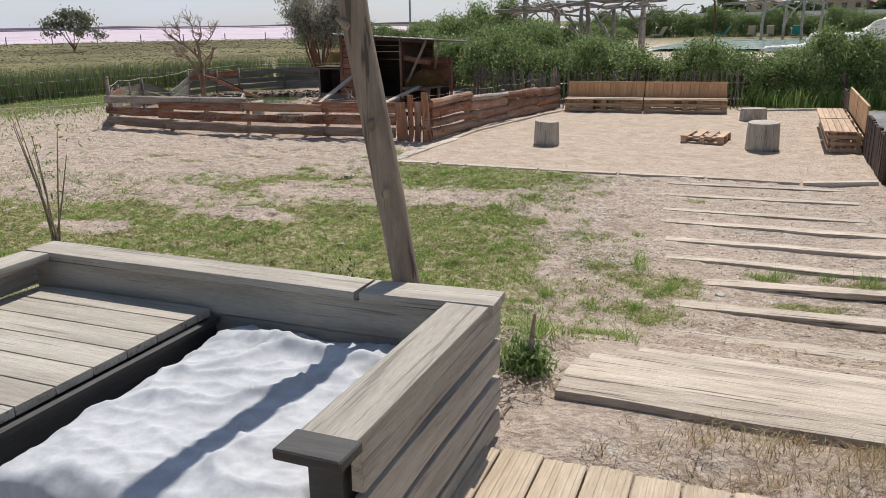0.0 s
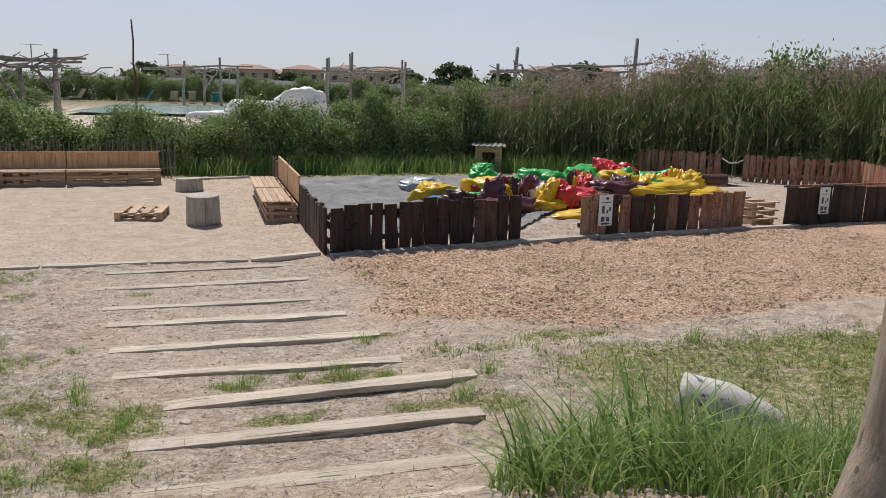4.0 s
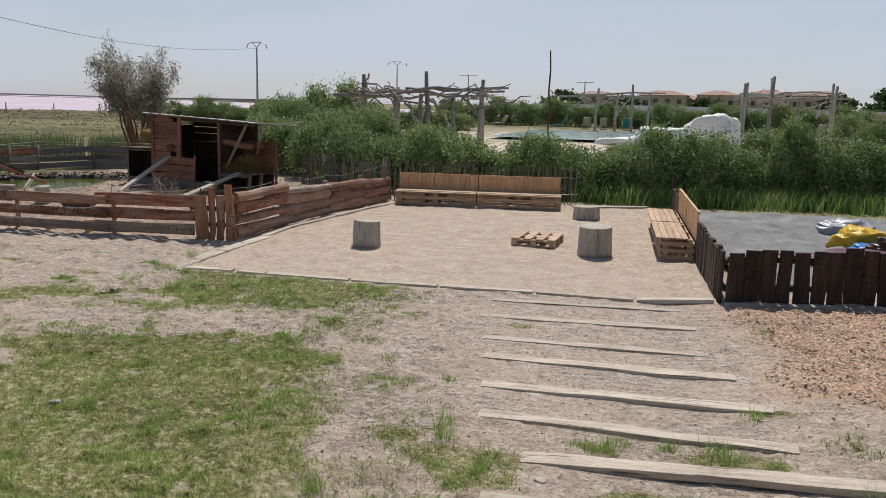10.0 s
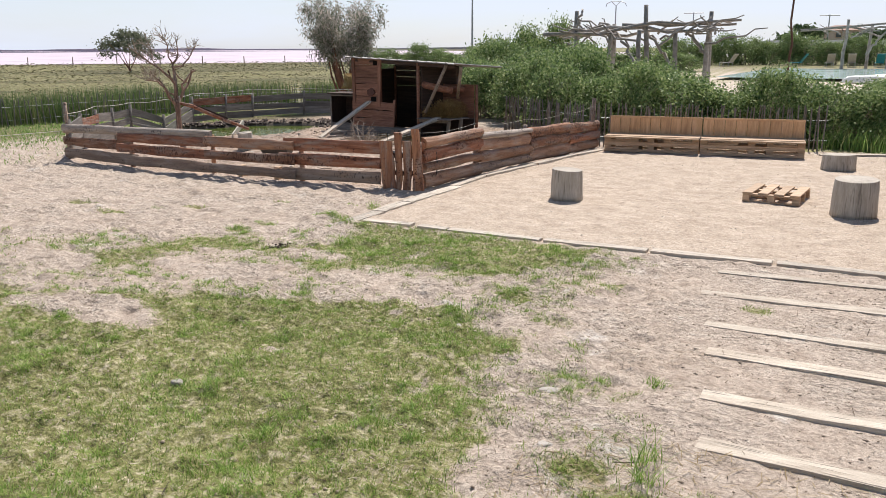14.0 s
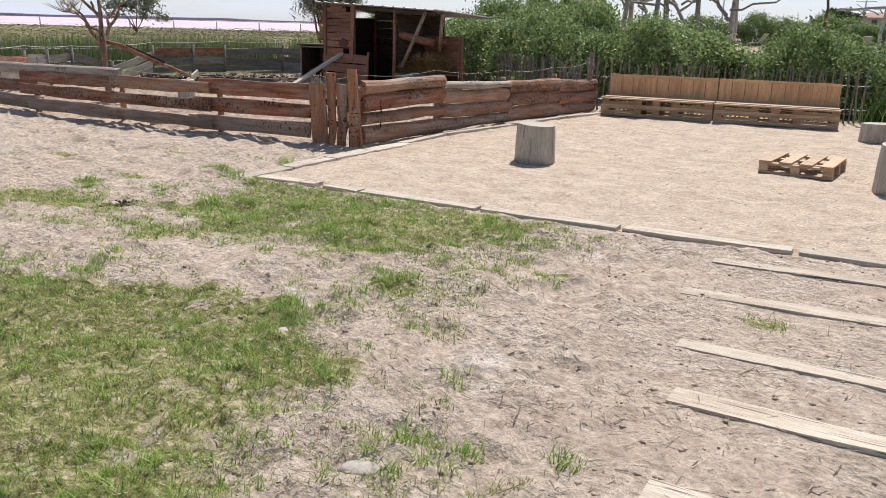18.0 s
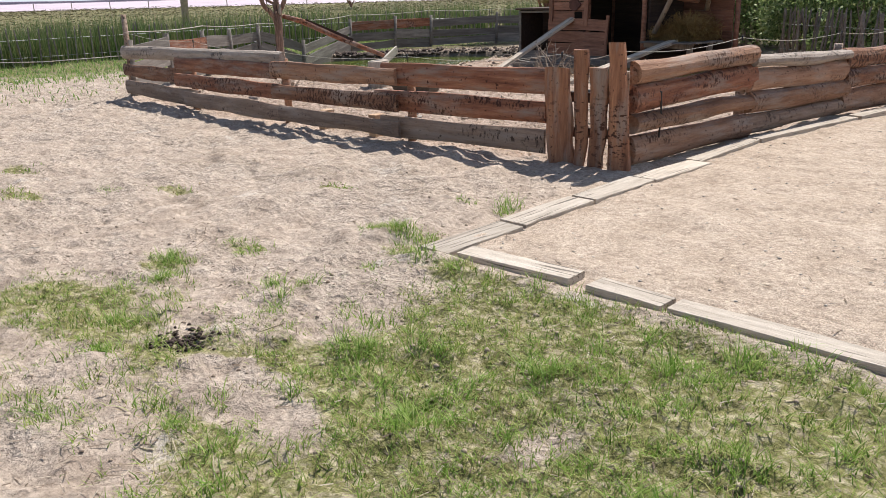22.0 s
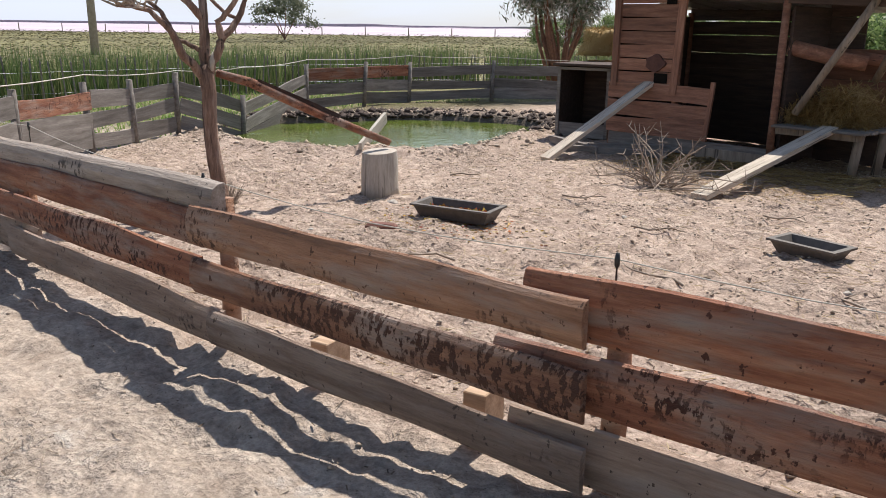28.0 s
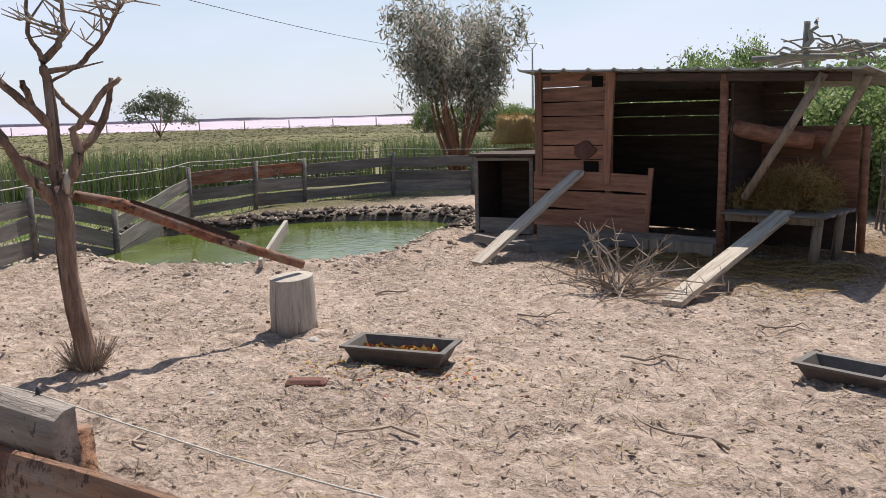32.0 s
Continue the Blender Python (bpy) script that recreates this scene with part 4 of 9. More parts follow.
for k in range(64):
    t = 2 * math.pi * k / 64
    lo_, hi_ = 0.5, 4.0
    for _ in range(30):
        md = (lo_ + hi_) / 2
        if pond_r(POND_C[0] + md * math.cos(t), POND_C[1] + md * math.sin(t)) < 1.06:
            lo_ = md
        else:
            hi_ = md
    ring.append((POND_C[0] + lo_ * math.cos(t), POND_C[1] + lo_ * math.sin(t), -0.075))
pw.add(ring, [tuple(range(64))])
single("pond_water", pw.mesh("pond_water", M["pond"]), None, "still green water of a small duck pond", "water", kind="structure")

# salt lagoon beyond the marsh
lag_n, lag_t = Vector((-0.62, 0.785, 0)), Vector((0.785, 0.62, 0))
lg = Geo()
edge = []
for k in range(41):
    s = -2600 + 2750 * k / 40
    edge.append(lag_n * (128 + 5 * noise.noise((k * 0.9, 0, 0)) + (0.35 * (s - 20) if s > 20 else 0)) + lag_t * s + Vector((0, 0, 0.06)))
lg.add(edge + [e + lag_n * 3200 for e in edge], [(k, k + 1, 42 + k, 41 + k) for k in range(40)])
single("lagoon_water", lg.mesh("lagoon_water", M["lagoon"]), None, "pale pink salt lagoon reaching to the horizon", "water", kind="structure")
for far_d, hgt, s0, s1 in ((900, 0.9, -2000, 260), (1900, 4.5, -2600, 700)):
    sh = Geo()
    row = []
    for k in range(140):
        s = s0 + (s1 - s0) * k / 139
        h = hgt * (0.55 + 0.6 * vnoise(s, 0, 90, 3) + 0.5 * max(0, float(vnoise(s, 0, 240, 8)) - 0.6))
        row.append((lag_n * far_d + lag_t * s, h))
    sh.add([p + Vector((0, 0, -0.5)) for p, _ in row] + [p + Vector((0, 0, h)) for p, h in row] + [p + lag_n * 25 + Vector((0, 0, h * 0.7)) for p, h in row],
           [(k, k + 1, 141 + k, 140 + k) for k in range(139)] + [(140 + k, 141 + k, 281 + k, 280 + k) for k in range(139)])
    single("backdrop", sh.mesh("far_shore", M["haze_shore"]), None, "low far shore tinted with haze across the lagoon", "shore", kind="structure")


# ---------------------------------------------------------------- sand court: kerb, benches, stumps, pallet
kerb = thing("kerb", None, "weathered pale timber edging boards laid round the sand", "edging", kind="structure")
KERB_RUNS = [[(0.26, 0.155), (0.98, 0.18), (1.10, 0.165), (1.50, 0.145), (1.53, 0.15), (2.75, 0.125), (2.8, 0.13), (4.0, 0.15), (4.05, 0.16), (5.3, 0.17), (5.35, 0.17), (6.6, 0.17), (6.65, 0.17), (7.6, 0.16)],
             [(0.025, -0.03), (0.04, 0.64), (0.02, 0.68), (0.02, 1.42), (0.025, 1.45), (0.035, 2.2), (0.05, 2.22), (0.10, 3.0), (0.07, 3.03), (0.09, 4.1), (0.1, 4.15), (0.38, 5.9), (0.4, 5.95), (0.66, 7.5), (0.68, 7.55), (0.92, 8.8)],
             [(5.3, 9.75), (7.1, 10.4)]]
for run in KERB_RUNS:
    for k in range(0, len(run), 2):
        a, b = run[k], run[k + 1]
        ln = math.dist(a, b)
        za, zb = ground_z(*a) - 0.03, ground_z(*b) - 0.03
        m = along((a[0], a[1], za), (b[0], b[1], zb)) @ pose(0, 0, 0.066, 90, 0, 0)
        wide = 0.205 if run is KERB_RUNS[1] and k < 8 else 0.14
        put_part("board", plank(ln, wide, 0.06, 300 + k + len(run), 0.007, 14, live=0.008).mesh("kerb_board", M["kerb"]), kerb, m)

path = thing("stepping_boards", None, "sun bleached boards laid across the path as steps", "path", kind="structure")
STEPS = [((4.85, -0.45), (7.15, -0.3), 0.12), ((4.82, -1.2), (7.26, -1.15), 0.145), ((5.0, -2.08), (7.3, -2.14), 0.13), ((5.12, -2.72), (7.46, -2.82), 0.15),
         ((5.22, -3.53), (7.64, -3.62), 0.155), ((5.32, -4.22), (7.68, -4.38), 0.15), ((5.74, -4.93), (8.15, -4.97), 0.17), ((5.55, -5.6), (7.98, -5.66), 0.17),
         ((5.62, -6.3), (8.0, -6.3), 0.18), ((5.8, -7.12), (7.68, -7.05), 0.2)]
for k, (a, b, w) in enumerate(STEPS):
    ln = math.dist(a, b)
    m = along((a[0], a[1], ground_z(*a)), (b[0], b[1], ground_z(*b))) @ pose(0, 0, 0.010, 90, 0, 0)
    put_part("board", plank(ln, w, 0.05, 400 + k, 0.010, 16, live=0.016).mesh("path_board", M["path_board"]), path, m)
RAMP = [(-7.52, 0.20, 5.86, 7.62), (-7.98, 0.34, 5.62, 7.42), (-8.38, 0.30, 5.56, 7.4), (-8.7, 0.27, 5.5, 7.42), (-8.99, 0.26, 5.48, 7.5), (-9.27, 0.2, 5.5, 7.5)]
ramp_boards = thing("ramp", None, "wide bleached boards forming a ramp up to the deck", "ramp", kind="structure")
for k, (y, w, x0, x1) in enumerate(RAMP):
    lift_ = 0.028 + 0.004 * ((k * 5) % 3)
    z0, z1 = ground_z(6.6, y) + lift_, ground_z(6.6, y - w) + lift_
    tilt = math.degrees(math.atan2(z1 - z0, w))
    m = pose(x0, y, z0, 180 - tilt, 0, 0) @ pose(0, 0, 0, -90, 0, 0) @ pose(0, 0, 0, 0, 0, 0)
    g = plank(x1 - x0, w - 0.022, 0.045, 450 + k, 0.008, 16, live=0.018)
    mm = Matrix(((1, 0, 0, x0), (0, 0, -math.cos(radians(tilt)), y), (0, 1, math.sin(radians(tilt)), z0), (0, 0, 0, 1)))
    put_part("board", g.mesh("ramp_board", M["path_board"]), ramp_boards, mm)


BENCH_LABEL = "long pallet bench with a pine board back on sand"


def pallet_bench(m, length, depth, seed, label, group):
    """Two stacked pallet units with a seat board face and an upright back of pine boards."""
    t = thing("pallet_bench", m, label, "bench", group)
    h = 0.155
    for lev in range(2):
        z = lev * (h + 0.004)
        for zz, th in ((0.02, 0.028), (h - 0.002, 0.028)):
            put_part("rail", plank(length, 0.026 + th, 0.022, seed + lev * 3, 0.003, 6).mesh("front_rail", M["pallet"]), t, pose(0, 0, z + zz - 0.012))
            put_part("rail", plank(length, 0.026 + th, 0.022, seed + 9 + lev, 0.003, 6).mesh("back_rail", M["pallet"]), t, pose(0, depth, z + zz - 0.012))
        for u0, u1 in ((0.0, 0.36), (0.64, 1.0)):
            put_part("rail", plank(length * (u1 - u0), 0.034, 0.018, seed + 20 + lev, 0.003, 6).mesh("mid_rail", M["pallet"]), t, pose(length * u0, 0.02, z + 0.068))
        for x in (0.0, length * 0.30, length * 0.465, length * 0.64, length - 0.14):
            put_part("block", Geo().box(0, 0.14, 0.02, depth - 0.03, 0, h).mesh("pallet_block", M["pallet"]), t, pose(x, 0, z))
    n = 5
    for k in range(n):
        w = (depth + 0.03) / n
        put_part("seat_board", plank(length, w - 0.006, 0.022, seed + 40 + k, 0.002, 5).mesh("seat_board", M["pallet"]), t, pose(0, -0.03 + k * w, 2 * h + 0.03, 90, 0, 0))
    n = 9
    w = length / n
    for k in range(n):
        put_part("back_board", plank(0.37, w - 0.004, 0.024, seed + 60 + k, 0.003, 4).mesh("back_board", M["pine"]), t, pose(k * w + w - 0.002, depth + 0.012, 2 * h + 0.03, 0, -90, 0) @ pose(0, 0, 0, -5, 0, 0))
    put_part("top_rail", plank(length, 0.045, 0.03, seed + 80, 0.003, 5).mesh("top_rail", M["pine"]), t, pose(0, depth + 0.02, 2 * h + 0.375))
    return t


pallet_bench(pose(1.06, 8.6, 0.0, 0, 0, 5.5), 1.98, 0.62, 500, BENCH_LABEL, "benches at the back of the sand")
pallet_bench(pose(3.06, 8.78, 0.0, 0, 0, 6.5), 2.02, 0.62, 520, BENCH_LABEL, "benches at the back of the sand")


def side_bench(m, length, seed, label):
    """Bench whose back stands along the side fence."""
    t = thing("pallet_bench", m, label, "bench", "benches along the side fence")
    dep = 0.52
    for lev in range(3):
        z = lev * 0.115
        put_part("slat", plank(length, 0.05, 0.022, seed + lev, 0.002, 5).mesh("side_slat", M["pallet"]), t, pose(0, 0, z + 0.03))
        put_part("slat", plank(length, 0.05, 0.022, seed + 5 + lev, 0.002, 5).mesh("side_slat", M["pallet"]), t, pose(0, dep, z + 0.03))
        for x in (0.0, length / 2, length - 0.02):
            put_part("end_board", plank(dep - 0.03, 0.055, 0.02, seed + 8, 0.002, 3).mesh("end_board", M["pallet"]), t, pose(x + 0.02, 0.005, z + 0.03, 0, 0, 90))
    for x in (0.03, length / 2, length - 0.11):
        for y in (0.03, dep - 0.1):
            put_part("block", Geo().box(0, 0.08, 0, 0.07, 0, 0.36).mesh("pallet_block", M["pallet"]), t, pose(x, y, 0))
    for k in range(5):
        put_part("seat_board", plank(length, dep / 5 - 0.006, 0.022, seed + 20 + k, 0.002, 5).mesh("seat_board", M["pallet"]), t, pose(0, k * dep / 5, 0.382, 90, 0, 0))
    n = 8
    for k in range(n):
        w = length / n
        put_part("back_board", plank(0.44, w - 0.005, 0.024, seed + 30 + k, 0.003, 4).mesh("back_board", M["pine"]), t, pose(k * w + w, dep + 0.03, 0.36, 0, -90, 0))
    put_part("top_rail", plank(length, 0.04, 0.04, seed + 50, 0.003, 5).mesh("top_rail", M["pine"]), t, pose(0, dep + 0.045, 0.79))
    return t


side_bench(pose(7.10, 5.05, 0.0, 0, 0, -90), 1.95, 540, "pallet bench with pale slatted seat beside the fence")
side_bench(pose(7.10, 7.1, 0.0, 0, 0, -90), 1.95, 560, "pallet bench with pale slatted seat beside the fence")

loose = thing("pallet", pose(4.55, 3.66, 0.0, 0, 0, -6), "single worn wooden pallet lying on the sand", "pallet")
for k in range(4):
    put_part("slat", Geo().box(0, 0.135, 0, 0.90, 0, 0.022, ch=0.003).mesh("pallet_slat", M["pallet"]), loose, pose(0.216 * k, 0.004 * ((k * 3) % 4) - 0.006, 0.123, 0, 0, 0.5 * (k % 2)))
for y in (0.0, 0.40, 0.80):
    put_part("skid", Geo().box(0, 0.785, 0, 0.095, 0, 0.022, ch=0.003).mesh("pallet_skid", M["pallet"]), loose, pose(0, y, 0.0))
    put_part("stringer", Geo().box(0, 0.785, 0, 0.095, 0, 0.022, ch=0.003).mesh("pallet_stringer", M["pallet"]), loose, pose(0, y, 0.1))
    for x in (0.002, 0.345, 0.685):
        put_part("block", Geo().box(0, 0.1, 0.003, 0.092, 0, 0.078).mesh("pallet_block", M["pallet"]), loose, pose(x, y, 0.022))


def stump(name, x, y, r, h, seed, label, cat="stump", z=None, sides=30):
    """A sawn log standing on end: side with cracks and a paler top."""
    rnd = random.Random(seed)
    t = thing(name, pose(x, y, (ground_z(x, y) if z is None else z) - 0.01), label, cat)
    g, top = Geo(), Geo()
    vs, levels = [], 6
    rim = [r * (1 + 0.05 * math.sin(2 * (2 * math.pi * k / sides) + seed) + rnd.uniform(-0.008, 0.008)) for k in range(sides)]
    for i in range(levels):
        u = i / (levels - 1)
        for k in range(sides):
            a = 2 * math.pi * k / sides
            rr = rim[k] * (1.05 - 0.07 * u) * (0.985 if i == levels - 1 else 1) + 0.002 * math.sin(9 * u + k)
            vs.append((rr * math.cos(a), rr * math.sin(a), h * u - (0.012 if i == levels - 2 else 0) + 0.01 * math.cos(a + seed) * u))
    g.add(vs, [(i * sides + k, i * sides + (k + 1) % sides, (i + 1) * sides + (k + 1) % sides, (i + 1) * sides + k) for i in range(levels - 1) for k in range(sides)] + [tuple(range(sides - 1, -1, -1))])
    put_part("side", g.mesh("stump_side", M["stump"], True), t)
    tv = vs[-sides:]
    cen = Vector((0.01, 0.0, h + 0.004))
    inner = [cen.lerp(Vector(p), 0.55) + Vector((0, 0, 0.003)) for p in tv]
    top.add([p for p in tv] + inner + [cen], [(k, (k + 1) % sides, sides + (k + 1) % sides, sides + k) for k in range(sides)] + [(sides + k, sides + (k + 1) % sides, 2 * sides) for k in range(sides)])
    put_part("top", top.mesh("stump_top", M["stumptop"]), t, label="sawn top")
    return t


stump("tree_stump", 2.17, 2.72, 0.235, 0.46, 3, "pale log stump seat standing on the sand")
stump("tree_stump", 6.02, 3.2, 0.29, 0.50, 5, "large grey log stump standing on the sand")
stump("tree_stump", 5.72, 7.72, 0.28, 0.30, 7, "low grey log stump at the back of the sand")


# ---------------------------------------------------------------- slab fences
def picket_run(t, a, b, n, h, seed, mats, gap=0.015, thick=0.035, lean=1.5, z=None):
    """Upright slabs from a to b under a thing."""
    rnd = random.Random(seed)
    d = Vector((b[0] - a[0], b[1] - a[1], 0))
    ang = math.degrees(math.atan2(d.y, d.x))
    w = d.length / n
    for k in range(n):
        x, y = a[0] + d.x * k / n, a[1] + d.y * k / n
        zz = ground_z(x, y) - 0.03 if z is None else z
        hh = h * rnd.uniform(0.95, 1.03)
        ww = w - gap * rnd.uniform(0.5, 1.8)
        me = plank(hh, ww, thick, seed * 7 + k, 0.008, 8, live=0.026, half=rnd.random() < 0.4).mesh("upright_slab", rnd.choice(mats))
        put_part("slab", me, t, pose(x, y, zz, 0, 0, ang) @ pose(ww, 0, 0, 0, -90 + rnd.uniform(-lean, lean), 0))


def rail_pair(t, a, b, heights, seed, material, off=0.035, w=0.07):
    for k, hz in enumerate(heights):
        put_part("rail", plank(math.dist(a, b), w, 0.035, seed + k, 0.004, 6).mesh("rail", material), t, along((a[0], a[1], ground_z(*a) + hz), (b[0], b[1], ground_z(*b) + hz)) @ pose(0, off + 0.035, 0))


f1 = thing("slab_fence", None, "low fence of dark brown upright slabs at the sand's corner", "fence", "slab fences round the play corner")
picket_run(f1, (7.72, 0.0), (10.72, 0.42), 15, 0.72, 31, [M["slab_dark"]] * 4 + [M["slab_deep"]])
rail_pair(f1, (7.72, 0.0), (10.72, 0.42), (0.16, 0.52), 71, M["slab_dark"])
f2 = thing("slab_fence", None, "low fence of dark brown upright slabs along the sand", "fence", "slab fences round the play corner")
picket_run(f2, (7.67, 3.05), (7.68, 0.02), 13, 0.70, 32, [M["slab_dark"]] * 2 + [M["slab_deep"]], thick=0.05)
picket_run(f2, (7.66, 8.9), (7.67, 3.05), 22, 0.72, 36, [M["slab_dark"]] * 2 + [M["slab_deep"]])
rail_pair(f2, (7.62, 0.02), (7.61, 3.05), (0.16, 0.5), 75, M["slab_dark"], -0.1)
put_part("post", Geo().tube([(0, 0, 0), (0.02, 0, 0.6), (0.0, 0.01, 1.0)], [0.05, 0.045, 0.04], 9).mesh("post", M["slab_dark"], True), f2, pose(7.64, 8.95, 0))
f3 = thing("slab_fence", None, "low fence of mixed dark and honey brown slabs", "fence", "slab fences round the play corner")
picket_run(f3, (11.75, 0.45), (15.2, 1.05), 14, 0.70, 33, [M["slab_dark"], M["slab_dark"], M["slab_honey"], M["slab"]])
rail_pair(f3, (11.75, 0.45), (15.2, 1.05), (0.16, 0.52), 79, M["slab_dark"])
f4 = thing("slab_fence", None, "closed fence panel of very dark slabs beside the play ground", "fence", "slab fences round the play corner")
picket_run(f4, (16.2, 1.2), (19.8, 1.75), 12, 0.74, 34, [M["slab_dark"]], gap=0.003)
rail_pair(f4, (16.2, 1.22), (19.8, 1.77), (0.70,), 83, M["slab_honey"], 0.0, 0.04)
sill = thing("kerb", None, "timber sill beam along the foot of the slab fences", "edging", kind="structure")
for a, b in (((7.7, -0.02), (12.0, 0.5)), ((12.0, 0.46), (16.4, 1.2))):
    ln = math.dist(a, b)
    put_part("board", plank(ln, 0.14, 0.06, 95, 0.008, 8, live=0.01).mesh("sill_board", M["kerb"]), sill, along((a[0], a[1], ground_z(*a)), (b[0], b[1], ground_z(*b))) @ pose(0, -0.06, 0.045, 90, 0, 0))


def notice(x, y, z, ang, label):
    t = thing("sign", pose(x, y, z, 0, 0, ang), label, "sign")
    put_part("board", Geo().box(0, 0.27, -0.008, 0, 0, 0.5).mesh("sign_board", M["paper"]), t)
    bars = [(0.06, 0.02, 0.16, 0.03), (0.05, 0.07, 0.07, 0.08), (0.15, 0.07, 0.06, 0.07), (0.06, 0.2, 0.05, 0.12), (0.15, 0.2, 0.035, 0.05), (0.2, 0.24, 0.03, 0.06), (0.13, 0.42, 0.05, 0.04), (0.05, 0.37, 0.18, 0.012)]
    for bx, bz, bw, bh in bars:
        put_part("print", Geo().box(bx, bx + bw, -0.013, -0.0085, bz, bz + bh, ch=0.001).mesh("print", M["ink"]), t)


notice(12.05, 0.43, 0.30, 9.5, "small white rules sign fixed to a slab fence")
notice(17.0, 1.25, 0.28, 8.7, "small white notice fixed to the dark fence panel")

# side stool of pallets beside the dark panel
side = thing("pallet_stack", pose(15.65, 1.35, ground_z(15.6, 1.3), 0, 0, 8), "short stack of pale pallets beside the fence opening", "pallet stack")
for lev in range(3):
    for y in (0.0, 0.35, 0.7):
        put_part("slat", plank(0.55, 0.09, 0.022, 610 + lev, 0.002, 3).mesh("pallet_slat", M["pallet"]), side, pose(0, y, 0.12 + lev * 0.15, 90, 0, 0))
    for x in (0.0, 0.45):
        put_part("block", Geo().box(0, 0.1, 0, 0.78, 0, 0.1).mesh("pallet_block", M["pallet"]), side, pose(x, 0, lev * 0.15))

# pine picket fences at the back of the play corner
for a, b, n, lab in (((19.0, 11.3), (20.6, 9.3), 12, "pine picket fence panel behind the ground sheet"), ((21.0, 8.85), (23.4, 7.0), 17, "pine picket fence panel beside the play ground"),
                     ((23.4, 7.0), (21.6, 2.6), 20, "closed pine board fence panel beside the play ground")):
    t = thing("picket_fence", None, lab, "fence", "pine picket fences")
    picket_run(t, a, b, n, 0.78, 41 + n, [M["slab_honey"], M["slab"]], gap=0.03 if n < 20 else 0.004, thick=0.022, lean=0.5)
    rail_pair(t, a, b, (0.2, 0.58), 90 + n, M["slab_honey"])
chain = Geo().tube([(20.6, 9.3, 0.62), (20.75, 9.15, 0.5), (20.9, 9.0, 0.52), (21.0, 8.85, 0.62)], 0.018, 6)
single("rope_barrier", chain.mesh("rope_barrier", M["rope"], True), None, "thick pale rope across the fence gap", "rope")


# ---------------------------------------------------------------- ground sheet and collapsed inflatable
def sheet(name, corners, nx, ny, rise, seed, material, lift=0.02):
    """A creased cloth over a four-cornered patch."""
    g = Geo()
    vs = []
    for j in range(ny + 1):
        for i in range(nx + 1):
            u, v = i / nx, j / ny
            p = [(corners[0][k] * (1 - u) + corners[1][k] * u) * (1 - v) + (corners[3][k] * (1 - u) + corners[2][k] * u) * v for k in range(2)]
            p[0] += 0.12 * noise.noise((v * 7, seed, 0)) * (u < 0.02 or u > 0.98)
            z = ground_z(*p) + lift + rise * abs(noise.noise((p[0] * 1.7, p[1] * 1.1, seed))) ** 1.5 + rise * 0.4 * abs(noise.noise((p[0] * 5, p[1] * 4, seed + 2)))
            vs.append((p[0], p[1], z))
    g.add(vs, [(j * (nx + 1) + i, j * (nx + 1) + i + 1, (j + 1) * (nx + 1) + i + 1, (j + 1) * (nx + 1) + i) for j in range(ny) for i in range(nx)])
    return g.mesh(name, material, True)


single("ground_sheet", sheet("ground_sheet", [(8.0, 0.9), (10.9, 1.2), (17.5, 9.9), (8.2, 10.0)], 90, 90, 0.15, 3, M["tarp"], 0.03), None, "wrinkled grey tarpaulin spread on the ground", "tarpaulin")
single("ground_sheet", sheet("ground_sheet", [(16.2, 8.0), (20.3, 7.6), (19.3, 11.0), (16.0, 10.6)], 30, 26, 0.09, 6, M["tarp"], 0.05), None, "folded grey tarpaulin strip beside the picket fence", "tarpaulin")


def lump(rx, ry, rz, seed, ridge=0.35, n=26, m=14, crease=0.5):
    """A slack creased vinyl heap with a flat foot."""
    g = Geo()
    vs = []
    for j in range(m + 1):
        ph = math.pi / 2 * j / m
        for i in range(n):
            th = 2 * math.pi * i / n
            d = Vector((math.cos(th) * math.cos(ph), math.sin(th) * math.cos(ph), math.sin(ph)))
            k = 1 + ridge * noise.noise(d * 1.6 + Vector((seed, 0, 0))) + crease * ridge * abs(noise.noise(d * 4.5 + Vector((0, seed, 0)))) - 0.10 * crease * abs(noise.noise(d * 9 + Vector((0, 0, seed)))) - 0.12 * (crease - 0.5) * abs(noise.noise(Vector((d.x * 14, d.y * 5, d.z * 6 + seed))))
            e = max(0.0, math.cos(ph)) ** 0.55
            vs.append((rx * k * math.cos(th) * e, ry * k * math.sin(th) * e, rz * k * math.sin(ph) ** 0.8))
    fs = [(j * n + i, j * n + (i + 1) % n, (j + 1) * n + (i + 1) % n, (j + 1) * n + i) for j in range(m) for i in range(n)]
    g.add(vs, fs + [tuple(range(n - 1, -1, -1))])
    return g


